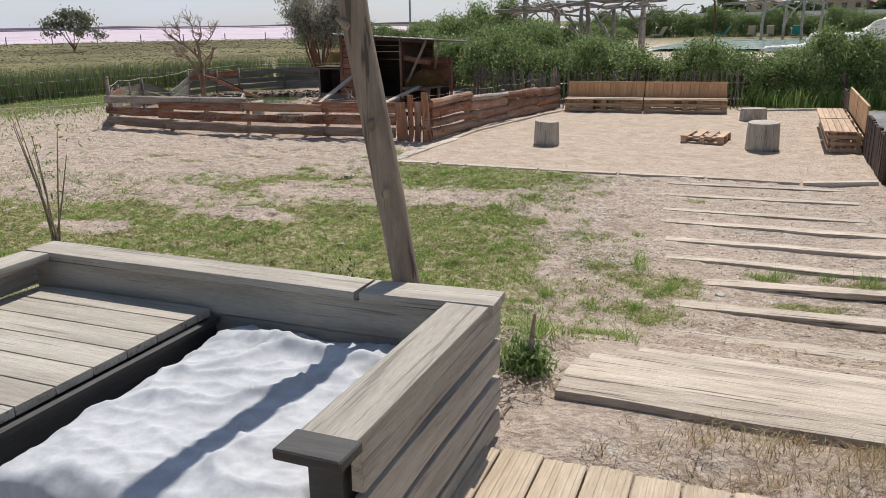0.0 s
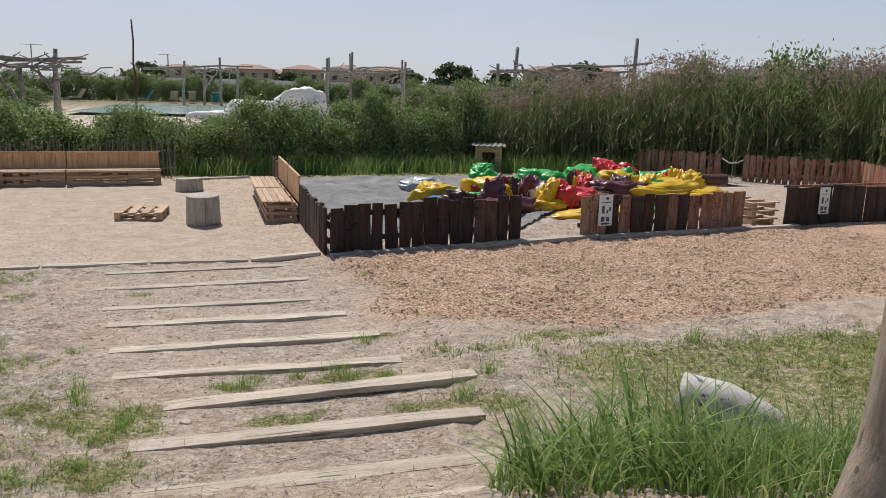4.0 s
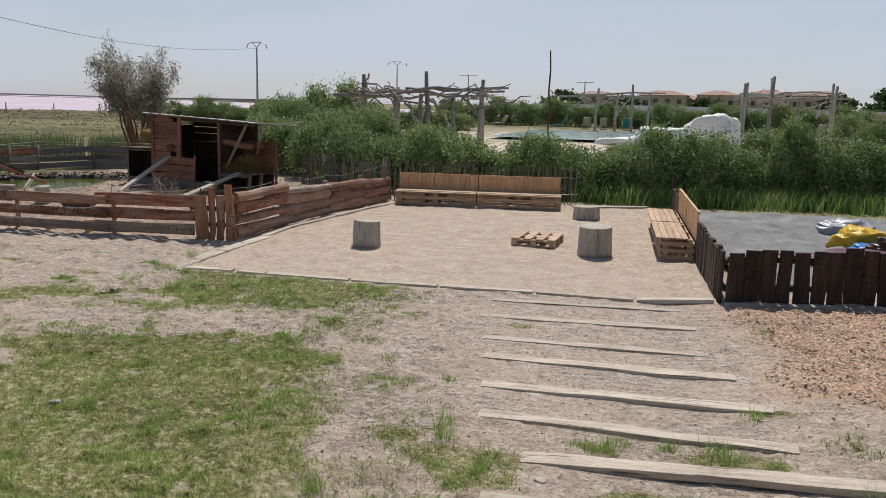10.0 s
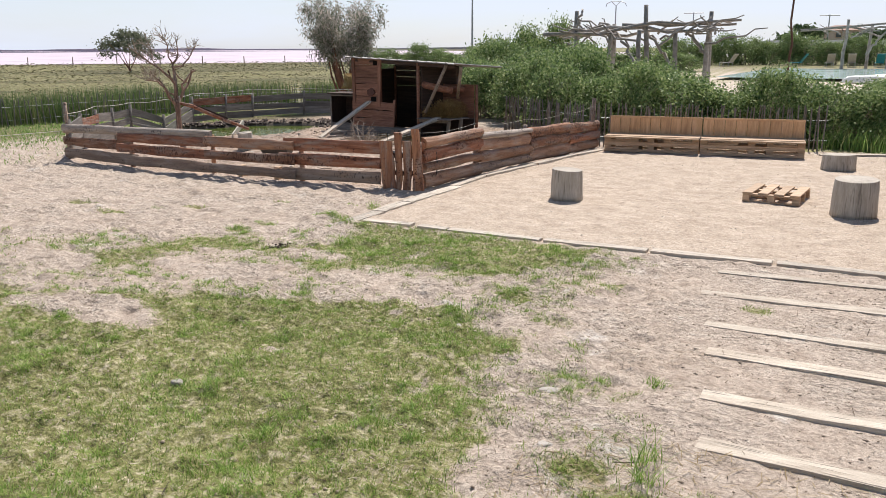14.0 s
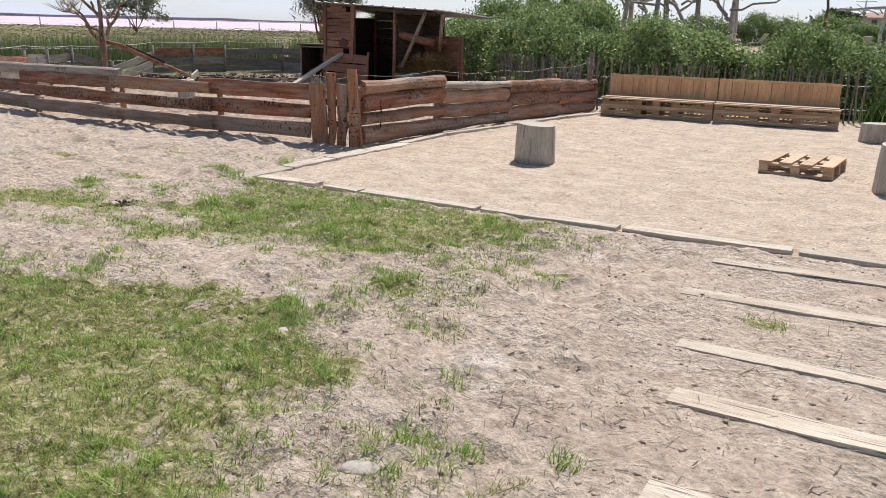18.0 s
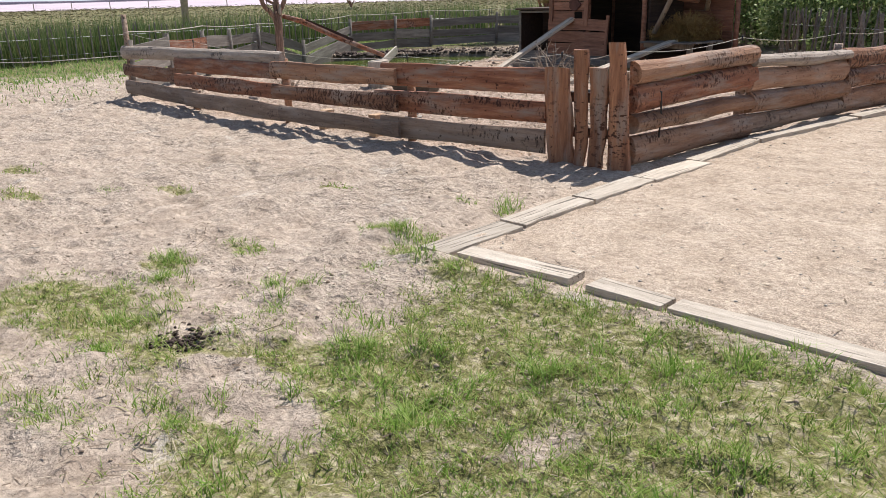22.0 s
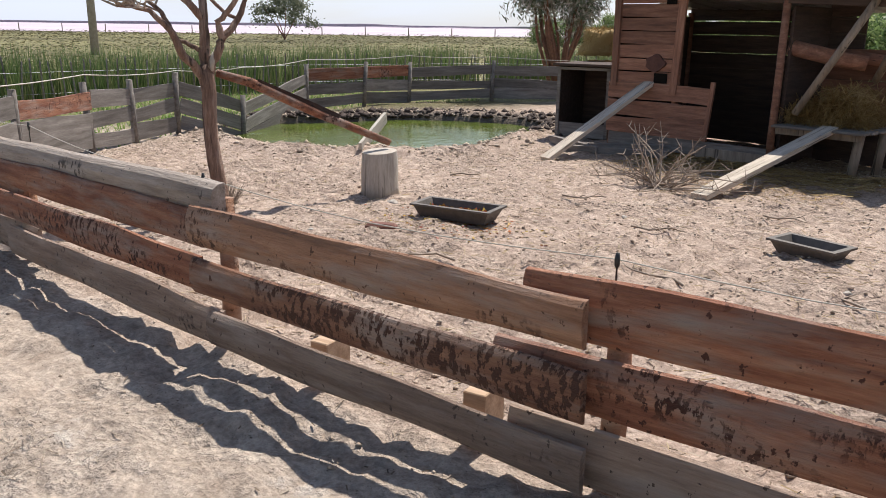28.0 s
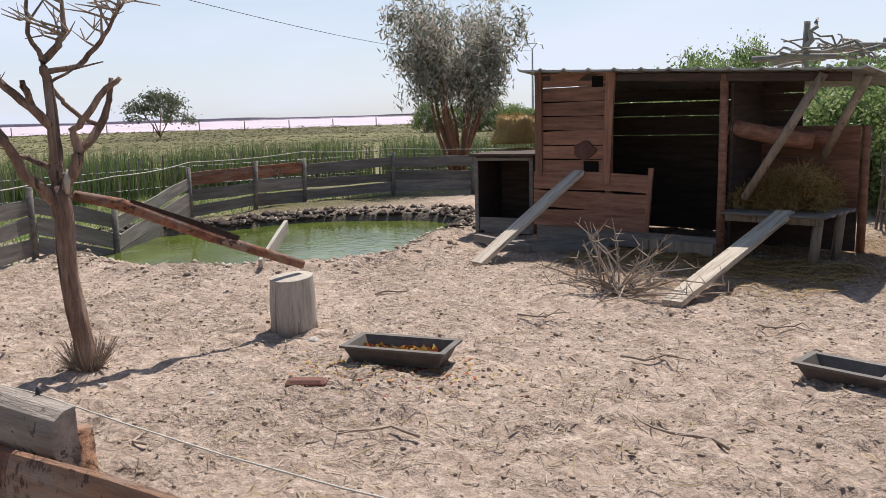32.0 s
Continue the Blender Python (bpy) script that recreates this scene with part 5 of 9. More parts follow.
castle = thing("inflatable_castle", pose(0, 0, 0.06), "deflated bouncy castle heaped in yellow, green, red and plum", "inflatable")
LUMPS = [("vinyl_plum", 10.2, 3.6, 1.05, 0.40, 0.22, 10, 1), ("vinyl_plum", 11.6, 3.4, 0.75, 0.35, 0.34, 15, 2), ("vinyl_silver", 11.0, 3.5, 0.6, 0.2, 0.2, 30, 3), ("vinyl_yellow", 10.75, 5.2, 0.5, 0.45, 0.52, 0, 4),
         ("vinyl_blue", 11.0, 4.7, 0.6, 0.35, 0.26, 10, 5), ("vinyl_green", 11.6, 4.6, 0.45, 0.4, 0.36, 50, 6), ("vinyl_yellow", 11.9, 5.4, 0.55, 0.5, 0.55, 20, 7), ("vinyl_silver", 11.0, 7.3, 0.5, 0.4, 0.36, 12, 8),
         ("vinyl_red", 12.5, 5.9, 0.4, 0.4, 0.50, 0, 9), ("vinyl_white", 12.9, 4.9, 0.3, 0.35, 0.46, 0, 10), ("vinyl_red", 13.5, 4.5, 0.65, 0.4, 0.40, 8, 11), ("vinyl_green", 13.8, 6.6, 0.9, 0.7, 0.62, 40, 12),
         ("vinyl_yellow", 12.7, 4.0, 0.45, 0.3, 0.26, 15, 13), ("vinyl_yellow", 13.6, 3.2, 1.0, 0.5, 0.16, 8, 14), ("vinyl_brown", 14.3, 4.9, 0.5, 0.3, 0.42, 20, 15), ("vinyl_white", 14.6, 6.0, 0.5, 0.4, 0.45, 0, 16),
         ("vinyl_plum", 15.0, 5.4, 0.95, 0.7, 0.55, 18, 17), ("vinyl_yellow", 15.4, 6.0, 0.7, 0.5, 0.66, 30, 18), ("vinyl_green", 15.2, 7.2, 0.7, 0.5, 0.66, 10, 19), ("vinyl_red", 15.7, 7.2, 0.42, 0.4, 0.86, 0, 20),
         ("vinyl_red", 16.2, 7.0, 0.36, 0.34, 0.84, 0, 21), ("vinyl_green", 17.0, 7.0, 0.7, 0.45, 0.58, 12, 22), ("vinyl_yellow", 16.2, 5.4, 1.2, 0.65, 0.48, 22, 23), ("vinyl_yellow", 17.2, 5.1, 0.8, 0.45, 0.34, 30, 24),
         ("vinyl_plum", 16.9, 4.4, 0.9, 0.28, 0.22, 12, 25), ("vinyl_green", 14.9, 3.5, 0.6, 0.25, 0.12, 5, 26), ("vinyl_brown", 13.1, 5.6, 0.4, 0.4, 0.44, 0, 27), ("vinyl_green", 12.9, 8.4, 0.35, 0.3, 0.55, 10, 28)]
rl = random.Random(77)
for q in range(26):
    u = rl.random()
    LUMPS.append((rl.choice(["vinyl_yellow", "vinyl_yellow", "vinyl_green", "vinyl_plum", "vinyl_red", "vinyl_white", "vinyl_brown"]), 11.0 + 6.2 * u, 4.3 + 1.8 * u + rl.uniform(-0.7, 1.0), rl.uniform(0.18, 0.42), rl.uniform(0.14, 0.3), rl.uniform(0.4, 0.78), rl.uniform(0, 90), 40 + q))
for key, x, y, rx, ry, rz, ang, sd in LUMPS:
    put_part("folded_panel", lump(rx, ry, rz * 0.74, sd * 3.3, 0.36, 44, 20, 0.8).mesh("folded_panel", M[key], True), castle, pose(x, y, ground_z(x, y) - 0.02, 0, 0, ang), label="crumpled " + key.replace("vinyl_", "") + " vinyl panel")
tube_pts = [(17.4, 5.9, 0.35), (17.9, 5.8, 0.33), (18.2, 5.75, 0.34)]
put_part("blower_tube", Geo().tube(tube_pts, [0.14, 0.14, 0.15], 14, False).mesh("blower_tube", M["vinyl_brown"], True), castle, label="black air tube end")

# pump house
hut = thing("pump_house", pose(13.75, 11.6, ground_z(13.8, 11.6), 0, 0, -20), "little wooden pump house with a flat tin roof", "hut")
for a, b in ((0.0, 0.05), (0.72, 0.77)):
    put_part("side_panel", Geo().box(a, b, 0, 0.7, 0, 0.78).mesh("side_panel", M["pallet"]), hut)
put_part("back_panel", Geo().box(0.05, 0.72, 0.66, 0.70, 0, 0.78).mesh("back_panel", M["darkwood"]), hut)
for a, b in ((0.05, 0.20), (0.57, 0.72)):
    put_part("front_panel", Geo().box(a, b, 0.0, 0.04, 0, 0.60).mesh("front_panel", M["pallet"]), hut)
put_part("lintel", Geo().box(0.05, 0.72, 0.0, 0.04, 0.60, 0.78).mesh("lintel", M["pallet"]), hut)
rg = Geo()
cols_ = 24
rg.add([(-0.12 + 1.0 * i / cols_, y, 0.80 + 0.02 * math.sin(i * 1.57) + (0.03 if y > 0 else 0)) for y in (-0.14, 0.85) for i in range(cols_ + 1)], [(i, i + 1, cols_ + 2 + i, cols_ + 1 + i) for i in range(cols_)])
rm = put_part("roof", rg.mesh("roof", M["tin"]), hut)
sol = rm.modifiers.new("thick", "SOLIDIFY")
sol.thickness = 0.012
put_part("pump", Geo().tube([(0.36, 0.3, 0.0), (0.36, 0.3, 0.3)], 0.14, 16).mesh("pump", M["black"]), hut)


# ---------------------------------------------------------------- deck and sunbed
deck = thing("deck", None, "tan grooved timber deck above the slope", "deck", kind="structure")
rnd = random.Random(12)
nb = 34
for k in range(nb):
    x = 3.0 + k * 0.145
    y1 = -9.98 + 0.0 * k
    g = Geo().box(0, 0.138, -4.0, 0, -0.03, 0.0, ch=0.004)
    for gx in (0.03, 0.052, 0.086, 0.108):
        g.box(gx, gx + 0.012, -4.0, -0.002, 0.0, 0.003, ch=0.001)
    put_part("board", g.mesh("deck_board", M["deck"]), deck, pose(x, y1 + rnd.uniform(-0.012, 0.012), 0.925, 0, 0, 1.5))
put_part("joist", Geo().box(3.0, 7.9, -10.14, -10.08, 0.70, 0.893).mesh("joist", M["weathered"]), deck)

bed = thing("sunbed", None, "weathered grey timber daybed with a slatted table half", "daybed")
DK = 0.925
TOP = 1.41
W = M["weathered"]
for nm, a, b, w in (("top_rail", (3.38, -9.81), (4.93, -9.83), 0.15), ("top_rail", (4.94, -9.83), (5.41, -9.80), 0.15)):
    put_part(nm, plank(math.dist(a, b), w, 0.032, 700 + int(a[0] * 10), 0.003, 8).mesh("top_rail", W), bed, along((a[0], a[1], TOP), (b[0], b[1], TOP)) @ pose(0, 0, 0, 90, 0, 0))
put_part("arm_rail", plank(0.985, 0.145, 0.032, 706, 0.003, 6).mesh("arm_rail", W), bed, along((5.275, -10.95, TOP - 0.001), (5.262, -9.962, TOP - 0.001)) @ pose(0, 0, 0, 90, 0, 0))
put_part("arm_rail", plank(0.98, 0.14, 0.032, 707, 0.003, 6).mesh("arm_rail", W), bed, along((3.39, -10.95, TOP - 0.001), (3.38, -9.965, TOP - 0.001)) @ pose(0, 0, 0, 90, 0, 0))
put_part("back_board", plank(1.95, 0.125, 0.028, 708, 0.003, 8).mesh("back_board", W), bed, pose(3.42, -9.925, TOP - 0.162))
put_part("back_board", plank(1.95, 0.143, 0.028, 709, 0.003, 8).mesh("back_board", W), bed, pose(3.42, -9.92, TOP - 0.31))
put_part("back_board", plank(1.95, 0.146, 0.028, 710, 0.003, 8).mesh("back_board", W), bed, pose(3.42, -9.92, TOP - 0.46))
for z, h, sag in ((1.268, 0.108, 0), (1.13, 0.115, 0.01), (1.0, 0.11, -0.008), (0.905, 0.08, 0)):
    put_part("side_board", plank(1.02, h, 0.028, int(z * 1000), 0.007, 8, live=0.012).mesh("side_board", W), bed, along((5.392, -10.85, z), (5.375, -9.84, z + 0.005)))
    put_part("side_board", plank(1.0, h, 0.028, int(z * 1001), 0.007, 8, live=0.012).mesh("side_board", W), bed, along((3.42, -9.84, z), (3.43, -10.84, z)))
for x, y, mat_ in ((5.28, -10.86, M["stain_shade_black"]), (5.29, -9.94, W), (3.45, -9.94, W), (3.45, -10.86, W), (5.29, -10.4, W)):
    put_part("post", Geo().box(0, 0.09, 0, 0.07, 0, TOP - 0.034 - DK).mesh("post", mat_), bed, pose(x, y, DK))
put_part("end_cap", Geo().box(0, 0.17, 0, 0.1, 0, 0.028).mesh("end_cap", M["stain_shade_black"]), bed, pose(5.262, -10.965, TOP - 0.028), label="black stained rail end")
nt = 7
for k in range(nt):
    put_part("table_board", plank(0.83, 0.138, 0.028, 720 + k, 0.003, 6).mesh("table_board", W), bed, pose(3.48, -10.97 + k * 0.143, 1.272, 90, 0, 0) @ pose(0, 0, -0.139))
# black side and edge put the shadow below the board ends into colour
put_part("table_side", plank(1.0, 0.20, 0.028, 730, 0.003, 6).mesh("table_side", M["stain_shade_black"]), bed, along((4.30, -10.97, 1.035), (4.30, -9.97, 1.035)))
# end of the table half
put_part("table_edge", plank(1.0, 0.02, 0.025, 731, 0.003, 6).mesh("table_edge", M["stain_shade_black"]), bed, along((4.325, -10.97, 1.222), (4.325, -9.97, 1.222)))
put_part("bed_base", Geo().box(3.5, 5.3, -10.9, -9.96, 1.0, 1.03).mesh("bed_base", M["stain_shade_black"]), bed)


def cushion(lx, ly, h, seed, nx=100, ny=110):
    """A soft mattress with rolled edges and creases."""
    g = Geo()
    vs, fs = [], []
    for side_ in (1, -1):
        for j in range(ny + 1):
            for i in range(nx + 1):
                u, v = 2 * i / nx - 1, 2 * j / ny - 1
                e = (max(0.0, 1 - abs(u) ** 8) * max(0.0, 1 - abs(v) ** 9)) ** 0.35
                x, y = u * lx / 2, v * ly / 2
                cr = 0.007 * noise.noise((x * 4, y * 3, seed)) + 0.006 * (1 - abs(noise.noise((x * 7 + 2 * y, y * 9 - x * 3, seed + 4)))) ** 6
                cr += 0.05 * math.exp(-((v - 0.66 + 0.06 * math.sin(3 * u)) / 0.07) ** 2) * (0.55 + 0.45 * noise.noise((x * 4, 0, seed)))
                for fq, am in ((3.0, 0.022), (5.5, 0.014), (9.0, 0.006), (15.0, 0.0025)):
                    wx = x + 0.05 * noise.noise((x * 4, y * 4, seed + fq))
                    cr += am * (1 - abs(noise.noise((wx * fq * 0.8 + y * fq * 0.35, y * fq * 0.9 - x * fq * 0.4, seed + 2 * fq)))) ** 9
                z = side_ * h / 2 * e + (cr * e if side_ > 0 else 0)
                vs.append((x * (0.985 + 0.015 * e), y, z))
    n1 = (nx + 1) * (ny + 1)
    for j in range(ny):
        for i in range(nx):
            a = j * (nx + 1) + i
            fs.append((a, a + 1, a + nx + 2, a + nx + 1))
            fs.append((n1 + a, n1 + a + nx + 1, n1 + a + nx + 2, n1 + a + 1))
    return g.add(vs, fs)


mt = thing("mattress", pose(4.85, -10.50, 1.155, 0, 0, 1.5), "off white linen mattress creased in the daybed", "mattress")
put_part("cover", cushion(0.86, 1.10, 0.16, 5).mesh("mattress_cover", M["cloth"], True), mt)
edge_pts = []
for q in range(81):
    a = 2 * math.pi * q / 80
    c_, s_ = math.cos(a), math.sin(a)
    k_ = 1 / (abs(c_) ** 8 + abs(s_) ** 8) ** 0.125
    edge_pts.append((0.425 * c_ * k_, 0.545 * s_ * k_, -0.01))
put_part("piping", Geo().tube(edge_pts, 0.006, 6).mesh("piping", M["cloth"], True), mt)
single("seat_cushion", cushion(0.5, 0.45, 0.13, 9).mesh("seat_cushion", M["cloth"], True), pose(4.09, -11.26, 1.10, 0, 0, 4), "off white cushion on the daybed step", "cushion")
single("daybed_step", Geo().box(3.5, 4.3, -11.5, -11.0, DK, 1.03).mesh("daybed_step", M["stain_shade_black"]), None, "black stained timber step before the daybed", "step")


# ---------------------------------------------------------------- posts, log and shrubs by the deck
def trunk(name, pts, rad, sides=16, mat_=None, rough=0.10, segs=5):
    """A barkless trunk through a few points, refined between them."""
    fine_p, fine_r = [], []
    for k in range(len(pts) - 1):
        for s in range(segs):
            u = s / segs
            fine_p.append(Vector(pts[k]).lerp(Vector(pts[k + 1]), u))
            fine_r.append(rad[k] * (1 - u) + rad[k + 1] * u)
    fine_p.append(Vector(pts[-1]))
    fine_r.append(rad[-1])
    return Geo().tube(fine_p, fine_r, sides, squash=rough).mesh(name, mat_ or M["pole"], True)


pl = thing("shade_pole", None, "leaning barkless grey trunk used as a shade pole", "pole")
put_part("trunk", trunk("trunk", [(5.115, -9.762, 0.72), (5.03, -9.76, 1.347), (4.987, -9.76, 1.604), (4.93, -9.76, 1.92), (4.872, -9.76, 2.254), (4.786, -9.76, 2.875), (4.71, -9.74, 3.543)], [0.053, 0.048, 0.047, 0.05, 0.049, 0.047, 0.043], 20, rough=0.16), pl)
for x, y, z, dx in ((4.872, -9.798, 2.273, -0.05), (4.973, -9.807, 1.71, 0.02), (4.92, -9.807, 1.939, 0.025)):
    put_part("knot", Geo().tube([(x, y + 0.03, z), (x + dx * 0.4, y - 0.005, z + 0.01), (x + dx, y - 0.018, z + 0.035)], [0.022, 0.017, 0.008], 8).mesh("knot", M["pole"], True), pl)
ps = thing("shade_pole", None, "thick cracked grey trunk post with a splintered stub", "pole")
put_part("trunk", trunk("trunk", [(8.00, -9.08, 0.6), (8.10, -9.05, 0.95), (8.19, -9.03, 1.25), (8.26, -9.0, 1.7), (8.29, -8.99, 2.2), (8.37, -8.96, 2.7), (8.45, -8.93, 3.4)], [0.14, 0.12, 0.095, 0.088, 0.09, 0.1, 0.095], 20, rough=0.12), ps)
put_part("stub", trunk("stub", [(8.22, -9.12, 0.65), (8.30, -9.08, 1.1), (8.36, -9.05, 1.45), (8.385, -9.05, 1.62)], [0.075, 0.06, 0.045, 0.008], 12, rough=0.3), ps, label="splintered side stub")
put_part("knot", Geo().tube([(8.29, -9.04, 2.42), (8.27, -9.10, 2.44)], [0.05, 0.028], 12).mesh("knot", M["pole"], True), ps)
lgx = thing("log", None, "short bleached cracked log lying among tall grass", "log")
put_part("body", trunk("body", [(9.36, -6.14, 0.21), (9.58, -6.33, 0.18), (9.80, -6.51, 0.11), (9.96, -6.65, 0.05)], [0.185, 0.19, 0.15, 0.09], 18, M["bleached_log"], 0.08), lgx)


# ---------------------------------------------------------------- animal pen: west fence, gate and east fence
WEST = [(-8.4, 2.42), (-6.55, 2.36), (-4.37, 2.25), (-2.40, 2.25), (-0.82, 2.37)]
west = thing("slab_fence", None, "three-rail fence of reddish half-log slabs round the pen", "fence", "pen fences")
rnd = random.Random(5)
# start x, end x, lower edge at start and end, width, how far it stands out, thickness, material, waney edge
WEST_SLABS = [(-8.46, -4.34, 0.575, 0.622, 0.165, -0.035, 0.075, "slab_pale", 0.012),
              (-8.45, -6.42, 0.315, 0.315, 0.19, 0.0, 0.034, "slab_bark", 0.022),
              (-8.45, -6.30, 0.06, 0.05, 0.20, 0.0, 0.034, "slab_grey", 0.030),
              (-6.78, -4.40, 0.485, 0.49, 0.175, 0.05, 0.036, "slab", 0.012),
              (-6.82, -4.42, 0.275, 0.275, 0.175, 0.05, 0.036, "slab_half_bark", 0.014),
              (-6.62, -4.28, 0.045, 0.04, 0.185, 0.05, 0.034, "slab_grey", 0.026),
              (-4.43, -2.44, 0.525, 0.53, 0.175, 0.085, 0.038, "slab_honey", 0.012),
              (-4.43, -2.43, 0.285, 0.29, 0.17, 0.085, 0.038, "slab_bark", 0.016),
              (-4.33, -2.42, 0.045, 0.045, 0.17, 0.085, 0.034, "slab_grey", 0.010),
              (-2.69, -0.83, 0.54, 0.55, 0.215, 0.03, 0.036, "slab", 0.008),
              (-2.80, -0.84, 0.305, 0.315, 0.19, 0.03, 0.038, "slab_half_bark", 0.012),
              (-2.73, -0.85, 0.055, 0.07, 0.19, 0.03, 0.034, "slab_grey", 0.012)]


def west_y(x):
    return float(np.interp(x, [p[0] for p in WEST], [p[1] for p in WEST]))


for k, (xa, xb, za, zb, w, out, thick, key, live) in enumerate(WEST_SLABS):
    p, q = Vector((xa, west_y(xa) - out, ground_z(xa, west_y(xa)) * 0.5 + za)), Vector((xb, west_y(xb) - out, ground_z(xb, west_y(xb)) * 0.5 + zb))
    me = plank((q - p).length, w, thick, 800 + 7 * k, 0.010, 30, live=live, half=True).mesh("half_log_rail", M[key], False)
    put_part("rail", me, west, along(p, q))
for k, (x, y) in enumerate(WEST):
    h = 1.16 if k == 0 else 0.70
    put_part("post", Geo().tube([(0, 0, -0.05), (0.005, 0, h * 0.5), (0, 0.005, h)], [0.045, 0.042, 0.036], 9, squash=0.1).mesh("post", M["slab_grey"] if k == 0 else M["slab_honey"], True), west, pose(x, y + 0.055, ground_z(x, y)))
for x in (-3.75, -2.95):
    y = west_y(x)
    put_part("stake", Geo().box(0, 0.09, 0, 0.16, 0, 0.23).mesh("stake", M["pallet"]), west, pose(x, y - 0.02, ground_z(x, y) - 0.02, 0, 0, 8))

gate = thing("pen_gate", None, "narrow gate of four upright reddish slabs beside the pen fence", "gate")


def upright(height, w0, w1, bow, thick, seed, material, lean):
    """An upright slab that narrows or widens and bends a little; from its lower left corner, up along z, face towards -y."""
    r = random.Random(seed)
    vs, fs, n = [], [], 18
    sec = [(0.0, 0.0), (0.03, -0.75), (0.2, -1.0), (0.8, -1.0), (0.97, -0.75), (1.0, 0.0)]
    ph = r.uniform(0, 60)
    for i in range(n + 1):
        u = i / n
        w = w0 + (w1 - w0) * u
        x0 = lean * u * height + bow * math.sin(math.pi * u) + 0.012 * noise.noise((ph, u * 5 * height, 0))
        w += 0.014 * noise.noise((ph + 9, u * 6 * height, 3))
        for a, b in sec:
            vs.append((x0 + a * w, b * thick + 0.004 * noise.noise((ph, u * 9, a * 3)), u * height + (0.012 * noise.noise((ph, a * 4, 7)) if i == n else 0)))
    m_ = len(sec)
    fs = [(i * m_ + k, i * m_ + (k + 1) % m_, (i + 1) * m_ + (k + 1) % m_, (i + 1) * m_ + k) for i in range(n) for k in range(m_)] + [tuple(range(m_ - 1, -1, -1)), tuple(range(n * m_, n * m_ + m_))]
    return Geo().add(vs, fs).mesh("gate_slab", material)


for x, y, h, w0, w1, bow, lean, key in ((-0.80, 2.325, 0.80, 0.245, 0.215, -0.012, -0.05, "slab_v"), (-0.575, 2.365, 0.93, 0.09, 0.125, 0.012, -0.035, "slab_v"),
                                       (-0.462, 2.385, 0.80, 0.125, 0.15, 0.018, -0.005, "slab_v"), (-0.30, 2.425, 1.01, 0.185, 0.125, 0.010, -0.02, "slab_v")):
    put_part("slab", upright(h, w0, w1, bow, 0.045, int(x * -999), M[key], lean), gate, pose(x, y, ground_z(x, y) - 0.02, 0, 0, 12))
put_part("crossbar", plank(0.62, 0.08, 0.035, 905, 0.004, 4).mesh("crossbar", M["slab_dark"]), gate, along((-0.85, 2.385, 0.22), (-0.22, 2.52, 0.22)))
put_part("crossbar", plank(0.62, 0.08, 0.035, 906, 0.004, 4).mesh("crossbar", M["slab_dark"]), gate, along((-0.85, 2.385, 0.5), (-0.22, 2.52, 0.5)))
EAST = [(-0.2, 2.56), (-0.04, 4.36), (0.22, 6.1), (0.53, 7.6), (0.74, 8.95)]
east = thing("slab_fence", None, "fence of stacked rough half-logs with peeling bark", "fence", "pen fences")
# lower edge at start and end, width, material, for each panel from the gate
EAST_SLABS = [[(0.0, -0.02, 0.235, "slab_grey_red"), (0.245, 0.235, 0.165, "slab_honey"), (0.41, 0.44, 0.215, "slab_half_bark"), (0.63, 0.645, 0.185, "slab_honey")],
              [(0.0, -0.01, 0.19, "slab_grey"), (0.19, 0.18, 0.20, "slab_honey"), (0.40, 0.365, 0.215, "slab_grey_red"), (0.605, 0.56, 0.13, "slab_pale")],
              [(0.0, 0.0, 0.26, "slab_grey_red"), (0.26, 0.25, 0.22, "slab_bark"), (0.47, 0.45, 0.22, "slab_bark")],
              [(0.0, 0.0, 0.21, "slab_grey_red"), (0.21, 0.2, 0.21, "slab"), (0.42, 0.40, 0.22, "slab_bark")]]
for k, rows_e in enumerate(EAST_SLABS):
    a, b = EAST[k], EAST[k + 1]
    for lev, (za, zb, ww, key) in enumerate(rows_e):
        p = Vector((a[0], a[1], ground_z(*a) * 0.4 + za + 0.015))
        q = Vector((b[0], b[1], ground_z(*b) * 0.4 + zb + 0.015))
        d = (q - p).normalized()
        me = plank((q - p).length + 0.03 + 0.02 * ((lev * 7 + k) % 3), ww - 0.008, 0.085 + 0.02 * (lev % 2), 950 + 9 * k + lev, 0.013, 26, live=0.018, half=True).mesh("half_log_rail", M[key])
        put_part("rail", me, east, along(p - d * 0.02, q + d * 0.02))
for k, (x, y) in enumerate(EAST):
    h = 1.12 if k == 4 else 0.74
    put_part("post", Geo().tube([(0, 0, -0.05), (0, 0.0, h * 0.5), (0.01, 0, h)], [0.05, 0.045, 0.045], 9, squash=0.1).mesh("post", M["slab_grey"], True), east, pose(x - 0.07, y + 0.02, ground_z(x, y)))
put_part("latch_wire", Geo().tube([(-0.165, 2.78, 0.58), (-0.14, 2.80, 0.60), (-0.09, 2.84, 0.57), (-0.09, 2.86, 0.4), (-0.1, 2.86, 0.2)], 0.008, 6).mesh("latch_wire", M["black"], True), east, label="bent dark iron latch wire")

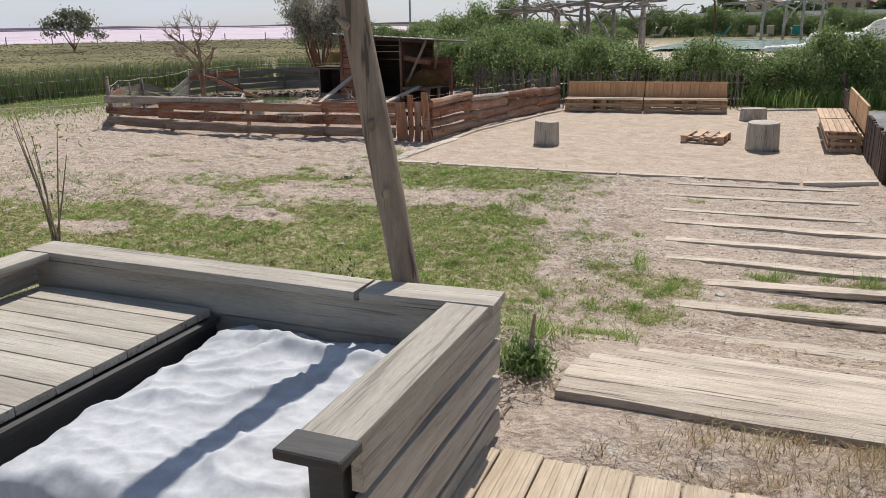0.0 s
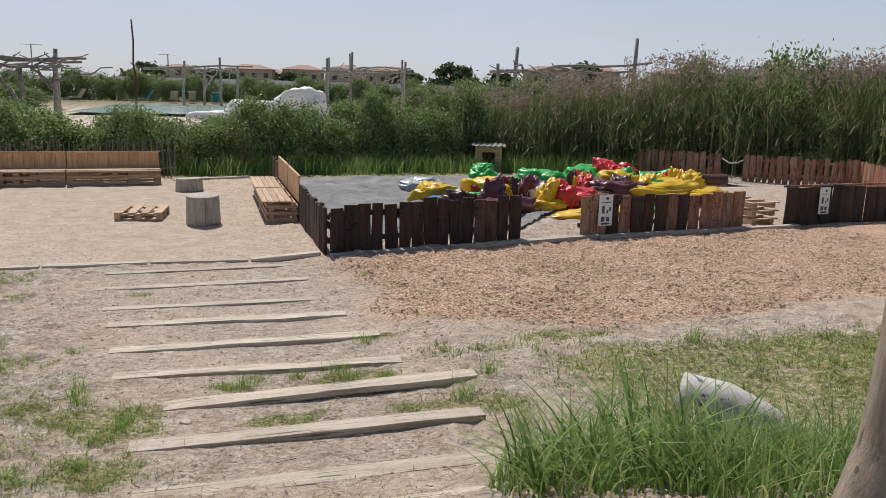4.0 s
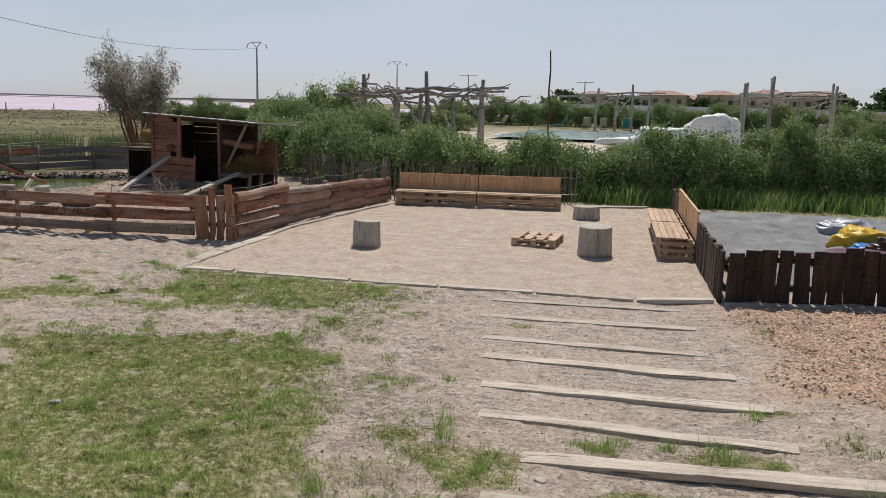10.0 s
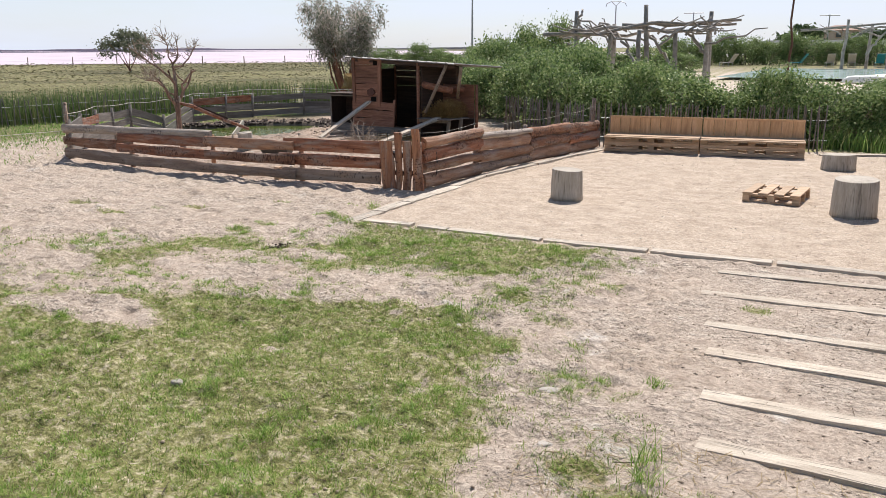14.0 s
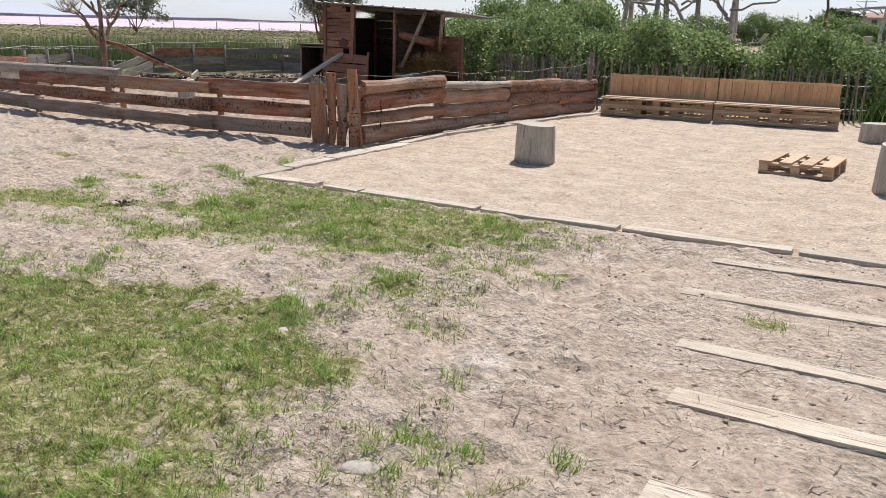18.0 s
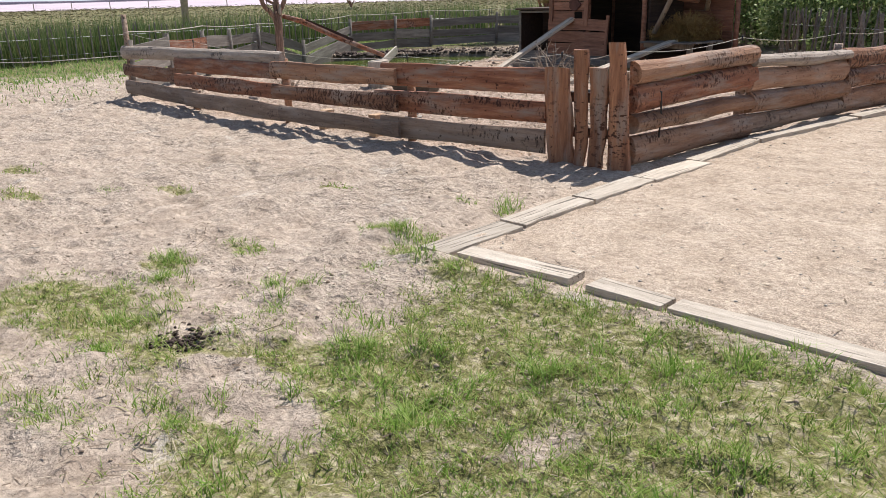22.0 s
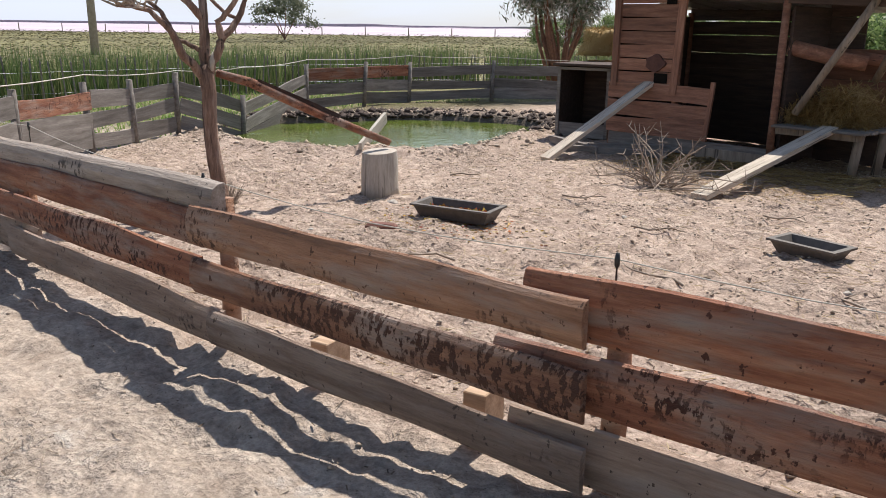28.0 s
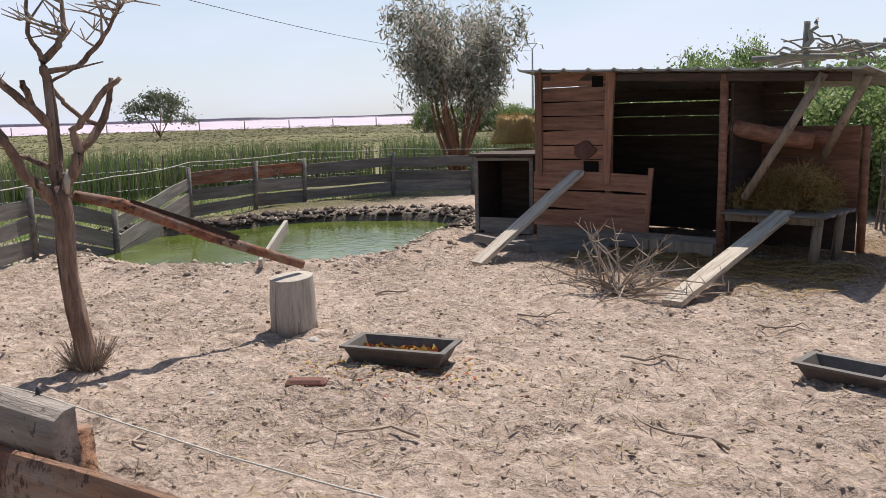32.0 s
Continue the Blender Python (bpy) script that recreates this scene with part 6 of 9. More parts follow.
# back fence of the pen: posts and silver boards
BACK = [(-8.4, 2.5), (-9.5, 3.7), (-10.45, 4.95), (-10.85, 5.75), (-11.18, 6.6), (-11.05, 7.6), (-12.2, 9.9), (-12.15, 11.3), (-12.15, 12.6), (-11.2, 14.15), (-9.75, 14.75), (-8.3, 15.0), (-7.3, 12.3)]
pb = thing("board_fence", None, "silver grey board fence of three rails round the pen's far side", "fence", "pen fences")
for k in range(len(BACK) - 1):
    a, b = BACK[k], BACK[k + 1]
    drop = 0.0 if k < 11 else 0.0
    for lev, z in enumerate((0.05, 0.28, 0.52)):
        w = 0.2 * rnd.uniform(0.85, 1.12)
        tilt_ = rnd.uniform(-0.04, 0.04)
        red = lev == 2 and k in (1, 6, 7)
        p, q = Vector((a[0], a[1], ground_z(*a) + z)), Vector((b[0], b[1], ground_z(*b) + z + tilt_))
        me = plank((q - p).length, w, 0.028, 1000 + 5 * k + lev, 0.006, 8, live=0.015).mesh("pen_board", M["slab"] if red else M["penboard"])
        put_part("board", me, pb, along(p, q))
    put_part("post", Geo().tube([(0, 0, -0.05), (0, 0, 0.82)], [0.04, 0.038], 8, squash=0.1).mesh("post", M["penboard"], True), pb, pose(a[0] + 0.03, a[1] - 0.03, ground_z(*a), rnd.uniform(-3, 3), rnd.uniform(-3, 3), 0))

# rope above the fences
ROPE = [(-8.4, 2.44, 0.95), (-6.5, 2.44, 0.86), (-4.52, 2.30, 0.80), (-2.42, 2.29, 0.81), (-0.78, 2.45, 0.87), (-0.3, 2.52, 0.90), (-0.14, 4.4, 0.90), (0.2, 6.05, 0.86), (0.48, 7.55, 0.88), (0.68, 8.95, 0.95)]
rp = thing("fence_rope", None, "white electric fence rope on small black insulators above the slabs", "rope")
pts = []
for a, b in zip(ROPE, ROPE[1:]):
    for s in range(6):
        u = s / 6
        pts.append((a[0] + (b[0] - a[0]) * u, a[1] + (b[1] - a[1]) * u, a[2] + (b[2] - a[2]) * u - 0.05 * math.sin(math.pi * u)))
pts.append(ROPE[-1])
put_part("rope", Geo().tube(pts, 0.0024, 6).mesh("rope", M["rope"], True), rp)
pts = []
ROPE_B = [(-8.4, 2.44, 0.95), (-10.42, 4.9, 0.9), (-11.15, 6.6, 0.86), (-11.0, 7.6, 0.88), (-12.15, 9.9, 0.9), (-12.1, 12.55, 0.92), (-11.15, 14.1, 0.9), (-8.3, 14.95, 0.88)]
for a, b in zip(ROPE_B, ROPE_B[1:]):
    for s in range(5):
        u = s / 5
        pts.append((a[0] + (b[0] - a[0]) * u, a[1] + (b[1] - a[1]) * u, a[2] + (b[2] - a[2]) * u - 0.03 * math.sin(math.pi * u)))
put_part("rope", Geo().tube(pts, 0.006, 6).mesh("rope", M["rope"], True), rp)
ins = Geo().tube([(0, 0, -0.1), (0, 0, -0.03), (0, 0, -0.02), (0, 0, 0.0), (0, 0, 0.02)], [0.003, 0.003, 0.008, 0.009, 0.006], 8).mesh("insulator", M["black"], True)
for x, y, z in ROPE[1:-1]:
    put_part("insulator", ins, rp, pose(x, y, z))
line_w = thing("fence_rope", None, "slack white rope running from the pen corner to a stake", "rope")
put_part("rope", Geo().tube([(-8.4, 2.44, 0.62), (-9.0, 1.5, 0.58), (-9.6, 0.7, 0.60), (-10.2, -0.2, 0.62)], 0.006, 6).mesh("rope", M["rope"], True), line_w)
put_part("stake", Geo().tube([(-10.2, -0.2, -0.03), (-10.23, -0.2, 0.5), (-10.25, -0.2, 0.95)], [0.035, 0.033, 0.03], 8).mesh("stake", M["pole"], True), line_w)

# ---------------------------------------------------------------- shed
SU = Vector((math.cos(radians(-9.2)), math.sin(radians(-9.2)), 0))
SH = Matrix(((SU.x, -SU.y, 0, SHEDPLACE.x), (SU.y, SU.x, 0, SHEDPLACE.y), (0, 0, 1, 0), (0, 0, 0, 1)))
shed = thing("animal_shed", SH, "rustic slab-board animal shed with a corrugated roof", "shed")
L1, L2, L3, DP = 0.93, 2.19, 3.35, 1.75
HF, HB = 1.98, 1.72


def boards_up(parent, m, length, z0, z1, n, seed, material, name="board", gap=0.004, thick=0.03, live=0.008):
    """Horizontal boards stacked on a wall panel."""
    w = (z1 - z0) / n
    for k in range(n):
        me = plank(length, w - gap, thick, seed + k, 0.004, 5, live=live).mesh("wall_board", material)
        put_part(name, me, parent, m @ pose(0, 0, z0 + k * w))


boards_up(shed, pose(0.02, 0, 0), L1 - 0.04, 0.82, 1.965, 7, 1100, M["barnfront"], gap=0.010, live=0.014)
boards_up(shed, pose(-0.04, -0.02, 0), 1.45, 0.20, 0.84, 3, 1110, M["barnfront"], gap=0.012, live=0.022)
boards_up(shed, pose(0.0, -0.01, 0), 2.2, 0.02, 0.20, 1, 1115, M["penboard"], live=0.012)
put_part("corner_board", plank(1.2, 0.09, 0.035, 1120, 0.004, 5).mesh("corner_board", M["barnfront"]), shed, pose(0.08, -0.03, 0.78, 0, -90, 0))
put_part("corner_board", plank(1.22, 0.10, 0.035, 1121, 0.004, 5).mesh("corner_board", M["barnfront"]), shed, pose(L1 + 0.03, -0.03, 0.72, 0, -90 + 2.5, 0))
put_part("corner_board", plank(0.70, 0.05, 0.035, 1122, 0.004, 5).mesh("corner_board", M["barnfront"]), shed, pose(1.43, -0.045, 0.20, 0, -86, 0))
hatch_pts = [Vector((0.635 + (0.135 + 0.016 * math.cos(5 * a)) * math.cos(a), 0.0, 1.085 + (0.10 + 0.012 * math.cos(4 * a + 0.6)) * math.sin(a))) for a in [2 * math.pi * q / 40 for q in range(40)]]
put_part("hatch", Geo().add([p + Vector((0, -0.062, 0)) for p in hatch_pts] + [p + Vector((0, -0.034, 0)) for p in hatch_pts], [tuple(range(39, -1, -1))] + [(q, (q + 1) % 40, 40 + (q + 1) % 40, 40 + q) for q in range(40)]).mesh("hatch", M["hatch"]), shed, label="small dark red hatch board with a lobed outline")
# flat plates on the boards; the openings' inner shade is put into their colour
put_part("pop_hole", Geo().box(0.62, 0.81, -0.037, -0.033, 0.845, 0.965).mesh("pop_hole", M["hollow_shade"]), shed, label="dark pop hole")
put_part("vent", Geo().box(0.72, 0.86, -0.037, -0.033, 1.78, 1.9).mesh("vent", M["hollow_shade"]), shed)
# walls under the roof take darkened boards, their shade put into the colour
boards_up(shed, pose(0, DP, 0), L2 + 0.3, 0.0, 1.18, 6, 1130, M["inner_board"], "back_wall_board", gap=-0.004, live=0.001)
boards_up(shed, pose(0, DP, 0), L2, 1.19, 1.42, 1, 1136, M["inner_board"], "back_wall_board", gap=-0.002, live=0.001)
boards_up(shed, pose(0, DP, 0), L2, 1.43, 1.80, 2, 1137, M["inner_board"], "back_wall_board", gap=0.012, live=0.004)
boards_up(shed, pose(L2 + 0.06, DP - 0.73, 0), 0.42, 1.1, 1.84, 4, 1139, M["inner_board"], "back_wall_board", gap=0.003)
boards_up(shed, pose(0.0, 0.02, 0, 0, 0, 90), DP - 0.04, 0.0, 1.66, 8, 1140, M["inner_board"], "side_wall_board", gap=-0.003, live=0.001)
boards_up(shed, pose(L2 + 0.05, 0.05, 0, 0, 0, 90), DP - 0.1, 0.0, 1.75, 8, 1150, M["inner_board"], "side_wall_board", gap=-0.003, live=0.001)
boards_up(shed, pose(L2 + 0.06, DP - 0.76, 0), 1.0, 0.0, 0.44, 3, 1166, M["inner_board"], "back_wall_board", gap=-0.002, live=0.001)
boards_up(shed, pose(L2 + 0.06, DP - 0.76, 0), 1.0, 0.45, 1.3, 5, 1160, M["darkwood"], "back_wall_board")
for x, y, h in ((0.0, 0.02, HF - 0.06), (L1 - 0.02, 0.02, 1.9), (L2, 0.0, HF - 0.13), (0.02, DP - 0.05, HB), (L2, DP - 0.08, HB), (L3 - 0.06, DP - 0.72, 1.3)):
    put_part("post", Geo().tube([(0, 0, -0.03), (0.004, 0, h / 2), (0, 0.004, h)], [0.045, 0.042, 0.042], 9, squash=0.1).mesh("post", M["barnfront"] if x > 2 and y < 0.1 else M["darkwood"], True), shed, pose(x, y, 0))
# header darkened too: shade below the roof edge is put into its colour
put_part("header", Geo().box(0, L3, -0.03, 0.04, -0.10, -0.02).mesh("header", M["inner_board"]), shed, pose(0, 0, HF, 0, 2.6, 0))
for a, b in (((3.13, -0.06, HF - 0.17), (2.43, -0.02, 0.62)), ((3.46, 0.1, HF - 0.22), (2.98, 0.62, 0.98))):
    put_part("brace", Geo().tube([a, b], [0.042, 0.04], 8, squash=0.1).mesh("brace", M["pole"], True), shed)
put_part("log_beam", Geo().tube([(L2 + 0.02, 0.12, 1.32), (L2 + 0.5, 0.4, 1.2), (L2 + 0.72, 0.5, 1.16)], [0.085, 0.085, 0.08], 12, squash=0.15).mesh("log_beam", M["barnfront"], True), shed)
put_part("log_beam", Geo().tube([(L2 + 0.35, 0.65, 1.24), (L3 - 0.3, 0.8, 1.18)], [0.07, 0.065], 12, squash=0.15).mesh("log_beam", M["darkwood"], True), shed)
roof = Geo()
nc = 96
rows_ = []
for y, z in ((-0.16, HF + 0.03), (DP + 0.12, HB + 0.06)):
    for i in range(nc + 1):
        u = i / nc
        rows_.append((-0.18 + (L3 + 0.35) * u, y - (0.0 if y > 0 else 0.10 * sstep(0.85, 1.0, u)), z + 0.022 * (1 if i % 8 in (0,) else 0) - (0.17 if y < 0 else 0.06) * u))
roof.add(rows_, [(i, i + 1, nc + 2 + i, nc + 1 + i) for i in range(nc)])
ro = put_part("roof", roof.mesh("roof", M["tin"]), shed, label="dull grey corrugated roof sheet")
sol = ro.modifiers.new("thick", "SOLIDIFY")
sol.thickness = 0.02
# hay table in the right bay
put_part("table_front", plank(0.92, 0.10, 0.03, 1170, 0.004, 5).mesh("table_front", M["pole"]), shed, pose(L2 + 0.06, -0.02, 0.385))
for k in range(5):
    put_part("table_board", plank(0.98 + 0.02 * k, 0.16, 0.025, 1171 + k, 0.003, 4).mesh("table_board", M["penboard"]), shed, pose(L2 + 0.06, 0.0 + 0.165 * k, 0.49, 90, 0, 0))
for x in (L2 + 0.9, L3 - 0.15):
    put_part("table_leg", Geo().tube([(x, 0.03 if x < L3 - 0.2 else 0.4, -0.03), (x + 0.03, 0.05 if x < L3 - 0.2 else 0.42, 0.47)], 0.05, 8, squash=0.1).mesh("table_leg", M["pole"], True), shed)
put_part("sill", Geo().box(1.3, 2.14, -0.06, 0.04, 0.0, 0.13).mesh("sill", M["pole"]), shed)

rg_ = np.random.default_rng(4)


def strewn(centre_fn, n, length, width, z0, spread_z, rng, flat=0.9):
    """Straight stalks lying about: arrays of thin quads."""
    c = centre_fn(n, rng)
    az = rng.uniform(0, np.pi * 2, n)
    el = rng.normal(0, 0.35 * (1 - flat) + 0.05, n)
    ln = length * rng.uniform(0.5, 1.3, n)
    d = np.stack([np.cos(az) * np.cos(el), np.sin(az) * np.cos(el), np.sin(el)], 1) * ln[:, None] / 2
    s = np.stack([-np.sin(az), np.cos(az), rng.uniform(-0.6, 0.6, n)], 1) * (width * rng.uniform(0.6, 1.4, n))[:, None] / 2
    c = c.copy()
    c[:, 2] += z0 + rng.uniform(0, spread_z, n)
    v = np.stack([c - d - s, c - d + s, c + d + s, c + d - s], 1).reshape(-1, 3)
    return v, np.arange(4 * n).reshape(-1, 4)


def hay_pile(n, rng):
    p = np.stack([rng.uniform(L2 + 0.08, L3 - 0.2, n), rng.uniform(0.05, 0.85, n), np.zeros(n)], 1)
    p[:, 2] = rng.uniform(0, 1, n) ** 1.6 * (0.06 + 0.36 * np.exp(-((p[:, 0] - L2 - 0.65) / 0.5) ** 2))
    return p


def hay_fringe(n, rng):
    return np.stack([rng.uniform(L2 + 0.03, L2 + 0.75, n), rng.uniform(-0.03, 0.3, n), rng.uniform(-0.12, 0.12, n)], 1)


def shed_front(n, rng):
    x, y = rng.uniform(0.9, 3.6, n), -np.abs(rng.normal(0.25, 0.55, n))
    c = np.array([SH @ Vector((float(a), float(b), 0)) for a, b in zip(x, y)])
    c[:, 2] = gz(c[:, 0], c[:, 1])
    return c


vf, ff = strewn(shed_front, 5200, 0.15, 0.006, 0.004, 0.012, rg_, 0.95)
single("hay_litter", soup("hay_litter", vf, ff, M["hay"]), None, "trampled hay on the ground before the shed", "hay", kind="stuff")
cf = hay_fringe(420, rg_)
vf, ff = blades(cf + np.array([0, 0, 0.52]), rg_.uniform(0.06, 0.22, 420), rg_.uniform(0.004, 0.007, 420), rg_.uniform(0.2, 1.2, 420), rg_, 0.6, 2)
v, f = strewn(hay_pile, 4200, 0.22, 0.006, 0.50, 0.02, rg_, 0.0)
v, f = np.concatenate([v, vf]), np.concatenate([f, ff + len(v)])
single("hay_heap", soup("hay_heap", v, f, M["hay"]), SH, "loose hay heaped on the shed table", "hay", kind="stuff")
hb = thing("hay_bale", pose(-7.12, 10.96, 0.0, 0, 0, 27), "rounded old straw bale behind the kennel", "hay bale")
bl = lump(0.32, 0.36, 0.40, 2.0, 0.22)
put_part("core", bl.mesh("core", M["hay"], True), hb, pose(0.08, 0.45, 1.10))
vv = np.array([p for p in bl.v])
pick = rg_.integers(0, len(vv), 1500)
v, f = leaves(vv[pick] * (1 + rg_.uniform(-0.02, 0.06, (1500, 1))) + np.array([0.08, 0.45, 1.10]), 0.05, rg_, 0.08)
put_part("loose_straw", soup("loose_straw", v, f, M["hay"]), hb, kind="stuff")
put_part("lower_bale", Geo().box(-0.2, 0.42, 0.1, 0.8, 0.0, 1.02, ch=0.08).mesh("lower_bale", M["hay"]), hb)

kn = thing("kennel", pose(-7.28, 10.2, 0.0, 0, 0, 3), "dark open-fronted plywood kennel beside the shed", "kennel")
# panels reuse the darkened board, so the kennel's inner shade is coloured in
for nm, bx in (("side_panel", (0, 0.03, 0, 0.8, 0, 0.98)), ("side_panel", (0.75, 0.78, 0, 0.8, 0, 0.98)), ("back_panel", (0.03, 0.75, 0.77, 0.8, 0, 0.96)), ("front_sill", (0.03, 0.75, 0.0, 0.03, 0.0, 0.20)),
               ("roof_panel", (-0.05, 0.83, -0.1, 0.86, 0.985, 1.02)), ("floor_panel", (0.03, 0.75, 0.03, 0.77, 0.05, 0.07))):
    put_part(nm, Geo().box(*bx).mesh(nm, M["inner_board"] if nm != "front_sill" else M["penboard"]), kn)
for x0, x1, z0, z1 in ((-0.01, 0.04, 0.0, 0.97), (0.74, 0.79, 0.0, 0.97), (0.04, 0.74, 0.93, 0.97)):
    put_part("trim", Geo().box(x0, x1, -0.025, -0.002, z0, z1).mesh("trim", M["penboard"]), kn)


def gangplank(a, b, w, seed, label):
    d = math.dist(a, b)
    t = thing("ramp_plank", along(a, b), label, "ramp")
    put_part("board", plank(d, w, 0.05, seed, 0.004, 10).mesh("ramp_board", M["path_board"]), t, pose(0, w / 2, 0, 0, 0, 0) @ pose(0, 0, 0, 90, 0, 0) @ pose(0, 0, -w))
    return t


pA = SH @ Vector((0.71, -0.06, 0.86))
gangplank((-6.08, 8.12, 0.03), tuple(pA), 0.16, 1201, "pale plank leading up to the shed's pop hole")
pB = SH @ Vector((3.0, -0.03, 0.52))
gangplank((-3.83, 7.14, 0.05), tuple(pB), 0.17, 1202, "pale cracked plank leading up to the hay table")
lum = thing("lumber", None, "old timbers lying on the ground before the kennel", "timber")
for a, b in (((-6.6, 9.3, 0.05), (-5.3, 9.75, 0.05)), ((-6.5, 9.05, 0.05), (-5.2, 9.3, 0.05)), ((-6.9, 9.5, 0.05), (-6.0, 9.1, 0.06))):
    put_part("timber", plank(math.dist(a, b), 0.09, 0.07, int(abs(a[1]) * 100), 0.004, 5).mesh("timber", M["penboard"]), lum, along((a[0], a[1], ground_z(a[0], a[1])), (b[0], b[1], ground_z(b[0], b[1]))))

# ---------------------------------------------------------------- pond plank, stump, tree
stump("tree_stump", -6.34, 5.46, 0.165, 0.42, 11, "squared grey stump propping a leaning beam", sides=14)
bm_ = thing("leaning_beam", None, "split reddish half-log leaning from the tree to the stump", "beam")
put_part("beam", Geo().tube([(-6.93, 4.17, 1.10), (-6.82, 4.42, 1.02), (-6.6, 4.93, 0.75), (-6.33, 5.58, 0.455)], [0.03, 0.042, 0.042, 0.034], 10, squash=0.25).mesh("beam", M["slab"], True), bm_)
put_part("splinter", plank(0.78, 0.05, 0.02, 1301, 0.01, 6, live=0.02).mesh("splinter", M["slab_dark"]), bm_, along((-6.80, 4.46, 1.01), (-6.44, 5.30, 0.585)))
sp = thing("pond_perch", None, "pale driftwood plank slanting out of the pond", "plank")
put_part("plank", plank(1.05, 0.13, 0.04, 1305, 0.01, 6, live=0.02).mesh("pond_plank", M["weathered"]), sp, along((-8.1, 7.0, 0.02), (-8.55, 7.95, 0.28)))

tr = thing("dead_tree", None, "small bare tree with peeling reddish bark and cut limbs", "tree")
TX, TY = -6.9, 4.12


def tp(*p):
    """From the tree's own axes (across, away, up) to the plan."""
    return (TX + 0.580 * p[0] - 0.815 * p[1], TY + 0.815 * p[0] + 0.580 * p[1], p[2])


put_part("trunk", Geo().tube([tp(0.01, 0, -0.05), tp(0.0, 0, 0.05), tp(-0.01, 0, 0.2), tp(-0.035, 0, 0.4), tp(-0.05, 0.01, 0.6), tp(-0.05, 0.0, 0.78), tp(-0.04, 0, 0.95), tp(-0.06, 0, 1.1), tp(-0.07, 0, 1.17)],
                         [0.10, 0.072, 0.062, 0.060, 0.056, 0.058, 0.060, 0.068, 0.05], 16, squash=0.12).mesh("trunk", M["treebark"], True), tr)
BOUGHS = [([(-0.05, 0, 1.04), (-0.14, -0.05, 1.16), (-0.22, -0.12, 1.24), (-0.26, -0.15, 1.35), (-0.29, -0.18, 1.42), (-0.43, -0.22, 1.57), (-0.55, -0.25, 1.60), (-0.66, -0.26, 1.60)], [0.050, 0.042, 0.038, 0.036, 0.032, 0.022, 0.018, 0.012]),
          ([(-0.29, -0.18, 1.42), (-0.36, -0.1, 1.56), (-0.48, -0.05, 1.68), (-0.6, 0.0, 1.73)], [0.024, 0.020, 0.015, 0.009]),
          ([(-0.06, 0, 1.08), (-0.06, 0.02, 1.2), (-0.05, 0.03, 1.32), (-0.045, 0.04, 1.53), (-0.06, 0.06, 1.82), (-0.07, 0.07, 1.91), (0.02, 0.1, 2.01), (0.07, 0.12, 2.09), (0.06, 0.15, 2.36)], [0.058, 0.05, 0.048, 0.042, 0.032, 0.030, 0.028, 0.022, 0.010]),
          ([(-0.045, 0.04, 1.51), (-0.16, 0.0, 1.64), (-0.28, 0.02, 1.76), (-0.40, 0.05, 1.88), (-0.52, 0.08, 1.94), (-0.66, 0.1, 2.07), (-0.82, 0.12, 2.2)], [0.036, 0.032, 0.028, 0.025, 0.021, 0.016, 0.008]),
          ([(-0.15, 0.0, 1.62), (-0.17, -0.04, 1.71), (-0.185, -0.06, 1.79)], [0.026, 0.024, 0.021]),
          ([(-0.07, 0.06, 1.85), (0.03, 0.06, 1.865), (0.12, 0.05, 1.88), (0.23, 0.04, 1.99), (0.31, 0.03, 2.1), (0.42, 0.02, 2.28)], [0.022, 0.021, 0.020, 0.018, 0.014, 0.007]),
          ([(-0.05, 0.05, 1.78), (0.09, -0.02, 1.86), (0.26, -0.08, 1.90)], [0.012, 0.009, 0.005]),
          ([(-0.03, 0, 1.08), (0.01, -0.03, 1.2), (0.06, -0.06, 1.32), (0.085, -0.07, 1.38), (0.06, -0.1, 1.5), (0.14, -0.12, 1.58), (0.26, -0.15, 1.74), (0.34, -0.16, 1.80)], [0.046, 0.042, 0.040, 0.038, 0.028, 0.026, 0.023, 0.018]),
          ([(0.085, -0.07, 1.38), (0.15, -0.03, 1.44), (0.21, 0.0, 1.52), (0.28, 0.03, 1.68), (0.30, 0.04, 1.81)], [0.034, 0.032, 0.029, 0.024, 0.018]),
          ([(-0.05, 0.05, 1.79), (0.0, 0.08, 1.7), (0.04, 0.09, 1.65), (0.1, 0.09, 1.58), (0.20, 0.06, 1.53)], [0.016, 0.017, 0.017, 0.017, 0.018]),
          ([(-0.02, 0.02, 1.22), (-0.1, 0.05, 1.28), (-0.2, 0.08, 1.34), (-0.30, 0.08, 1.36)], [0.028, 0.024, 0.02, 0.014]),
          ([(-0.07, 0.07, 1.92), (-0.14, 0.12, 2.08), (-0.12, 0.16, 2.3), (-0.2, 0.18, 2.45)], [0.022, 0.017, 0.012, 0.006]),
          ([(-0.40, 0.05, 1.88), (-0.46, 0.12, 2.02), (-0.44, 0.16, 2.2), (-0.52, 0.18, 2.36)], [0.016, 0.013, 0.009, 0.004])]
SPLIT = Geo().tube([tp(-0.01, -0.055, 1.12), tp(-0.005, -0.06, 1.2), tp(0.005, -0.055, 1.27)], [0.012, 0.022, 0.006], 8, squash=0.3)
put_part("torn_wood", SPLIT.mesh("torn_wood", M["stumptop"], True), tr, label="pale torn sapwood")
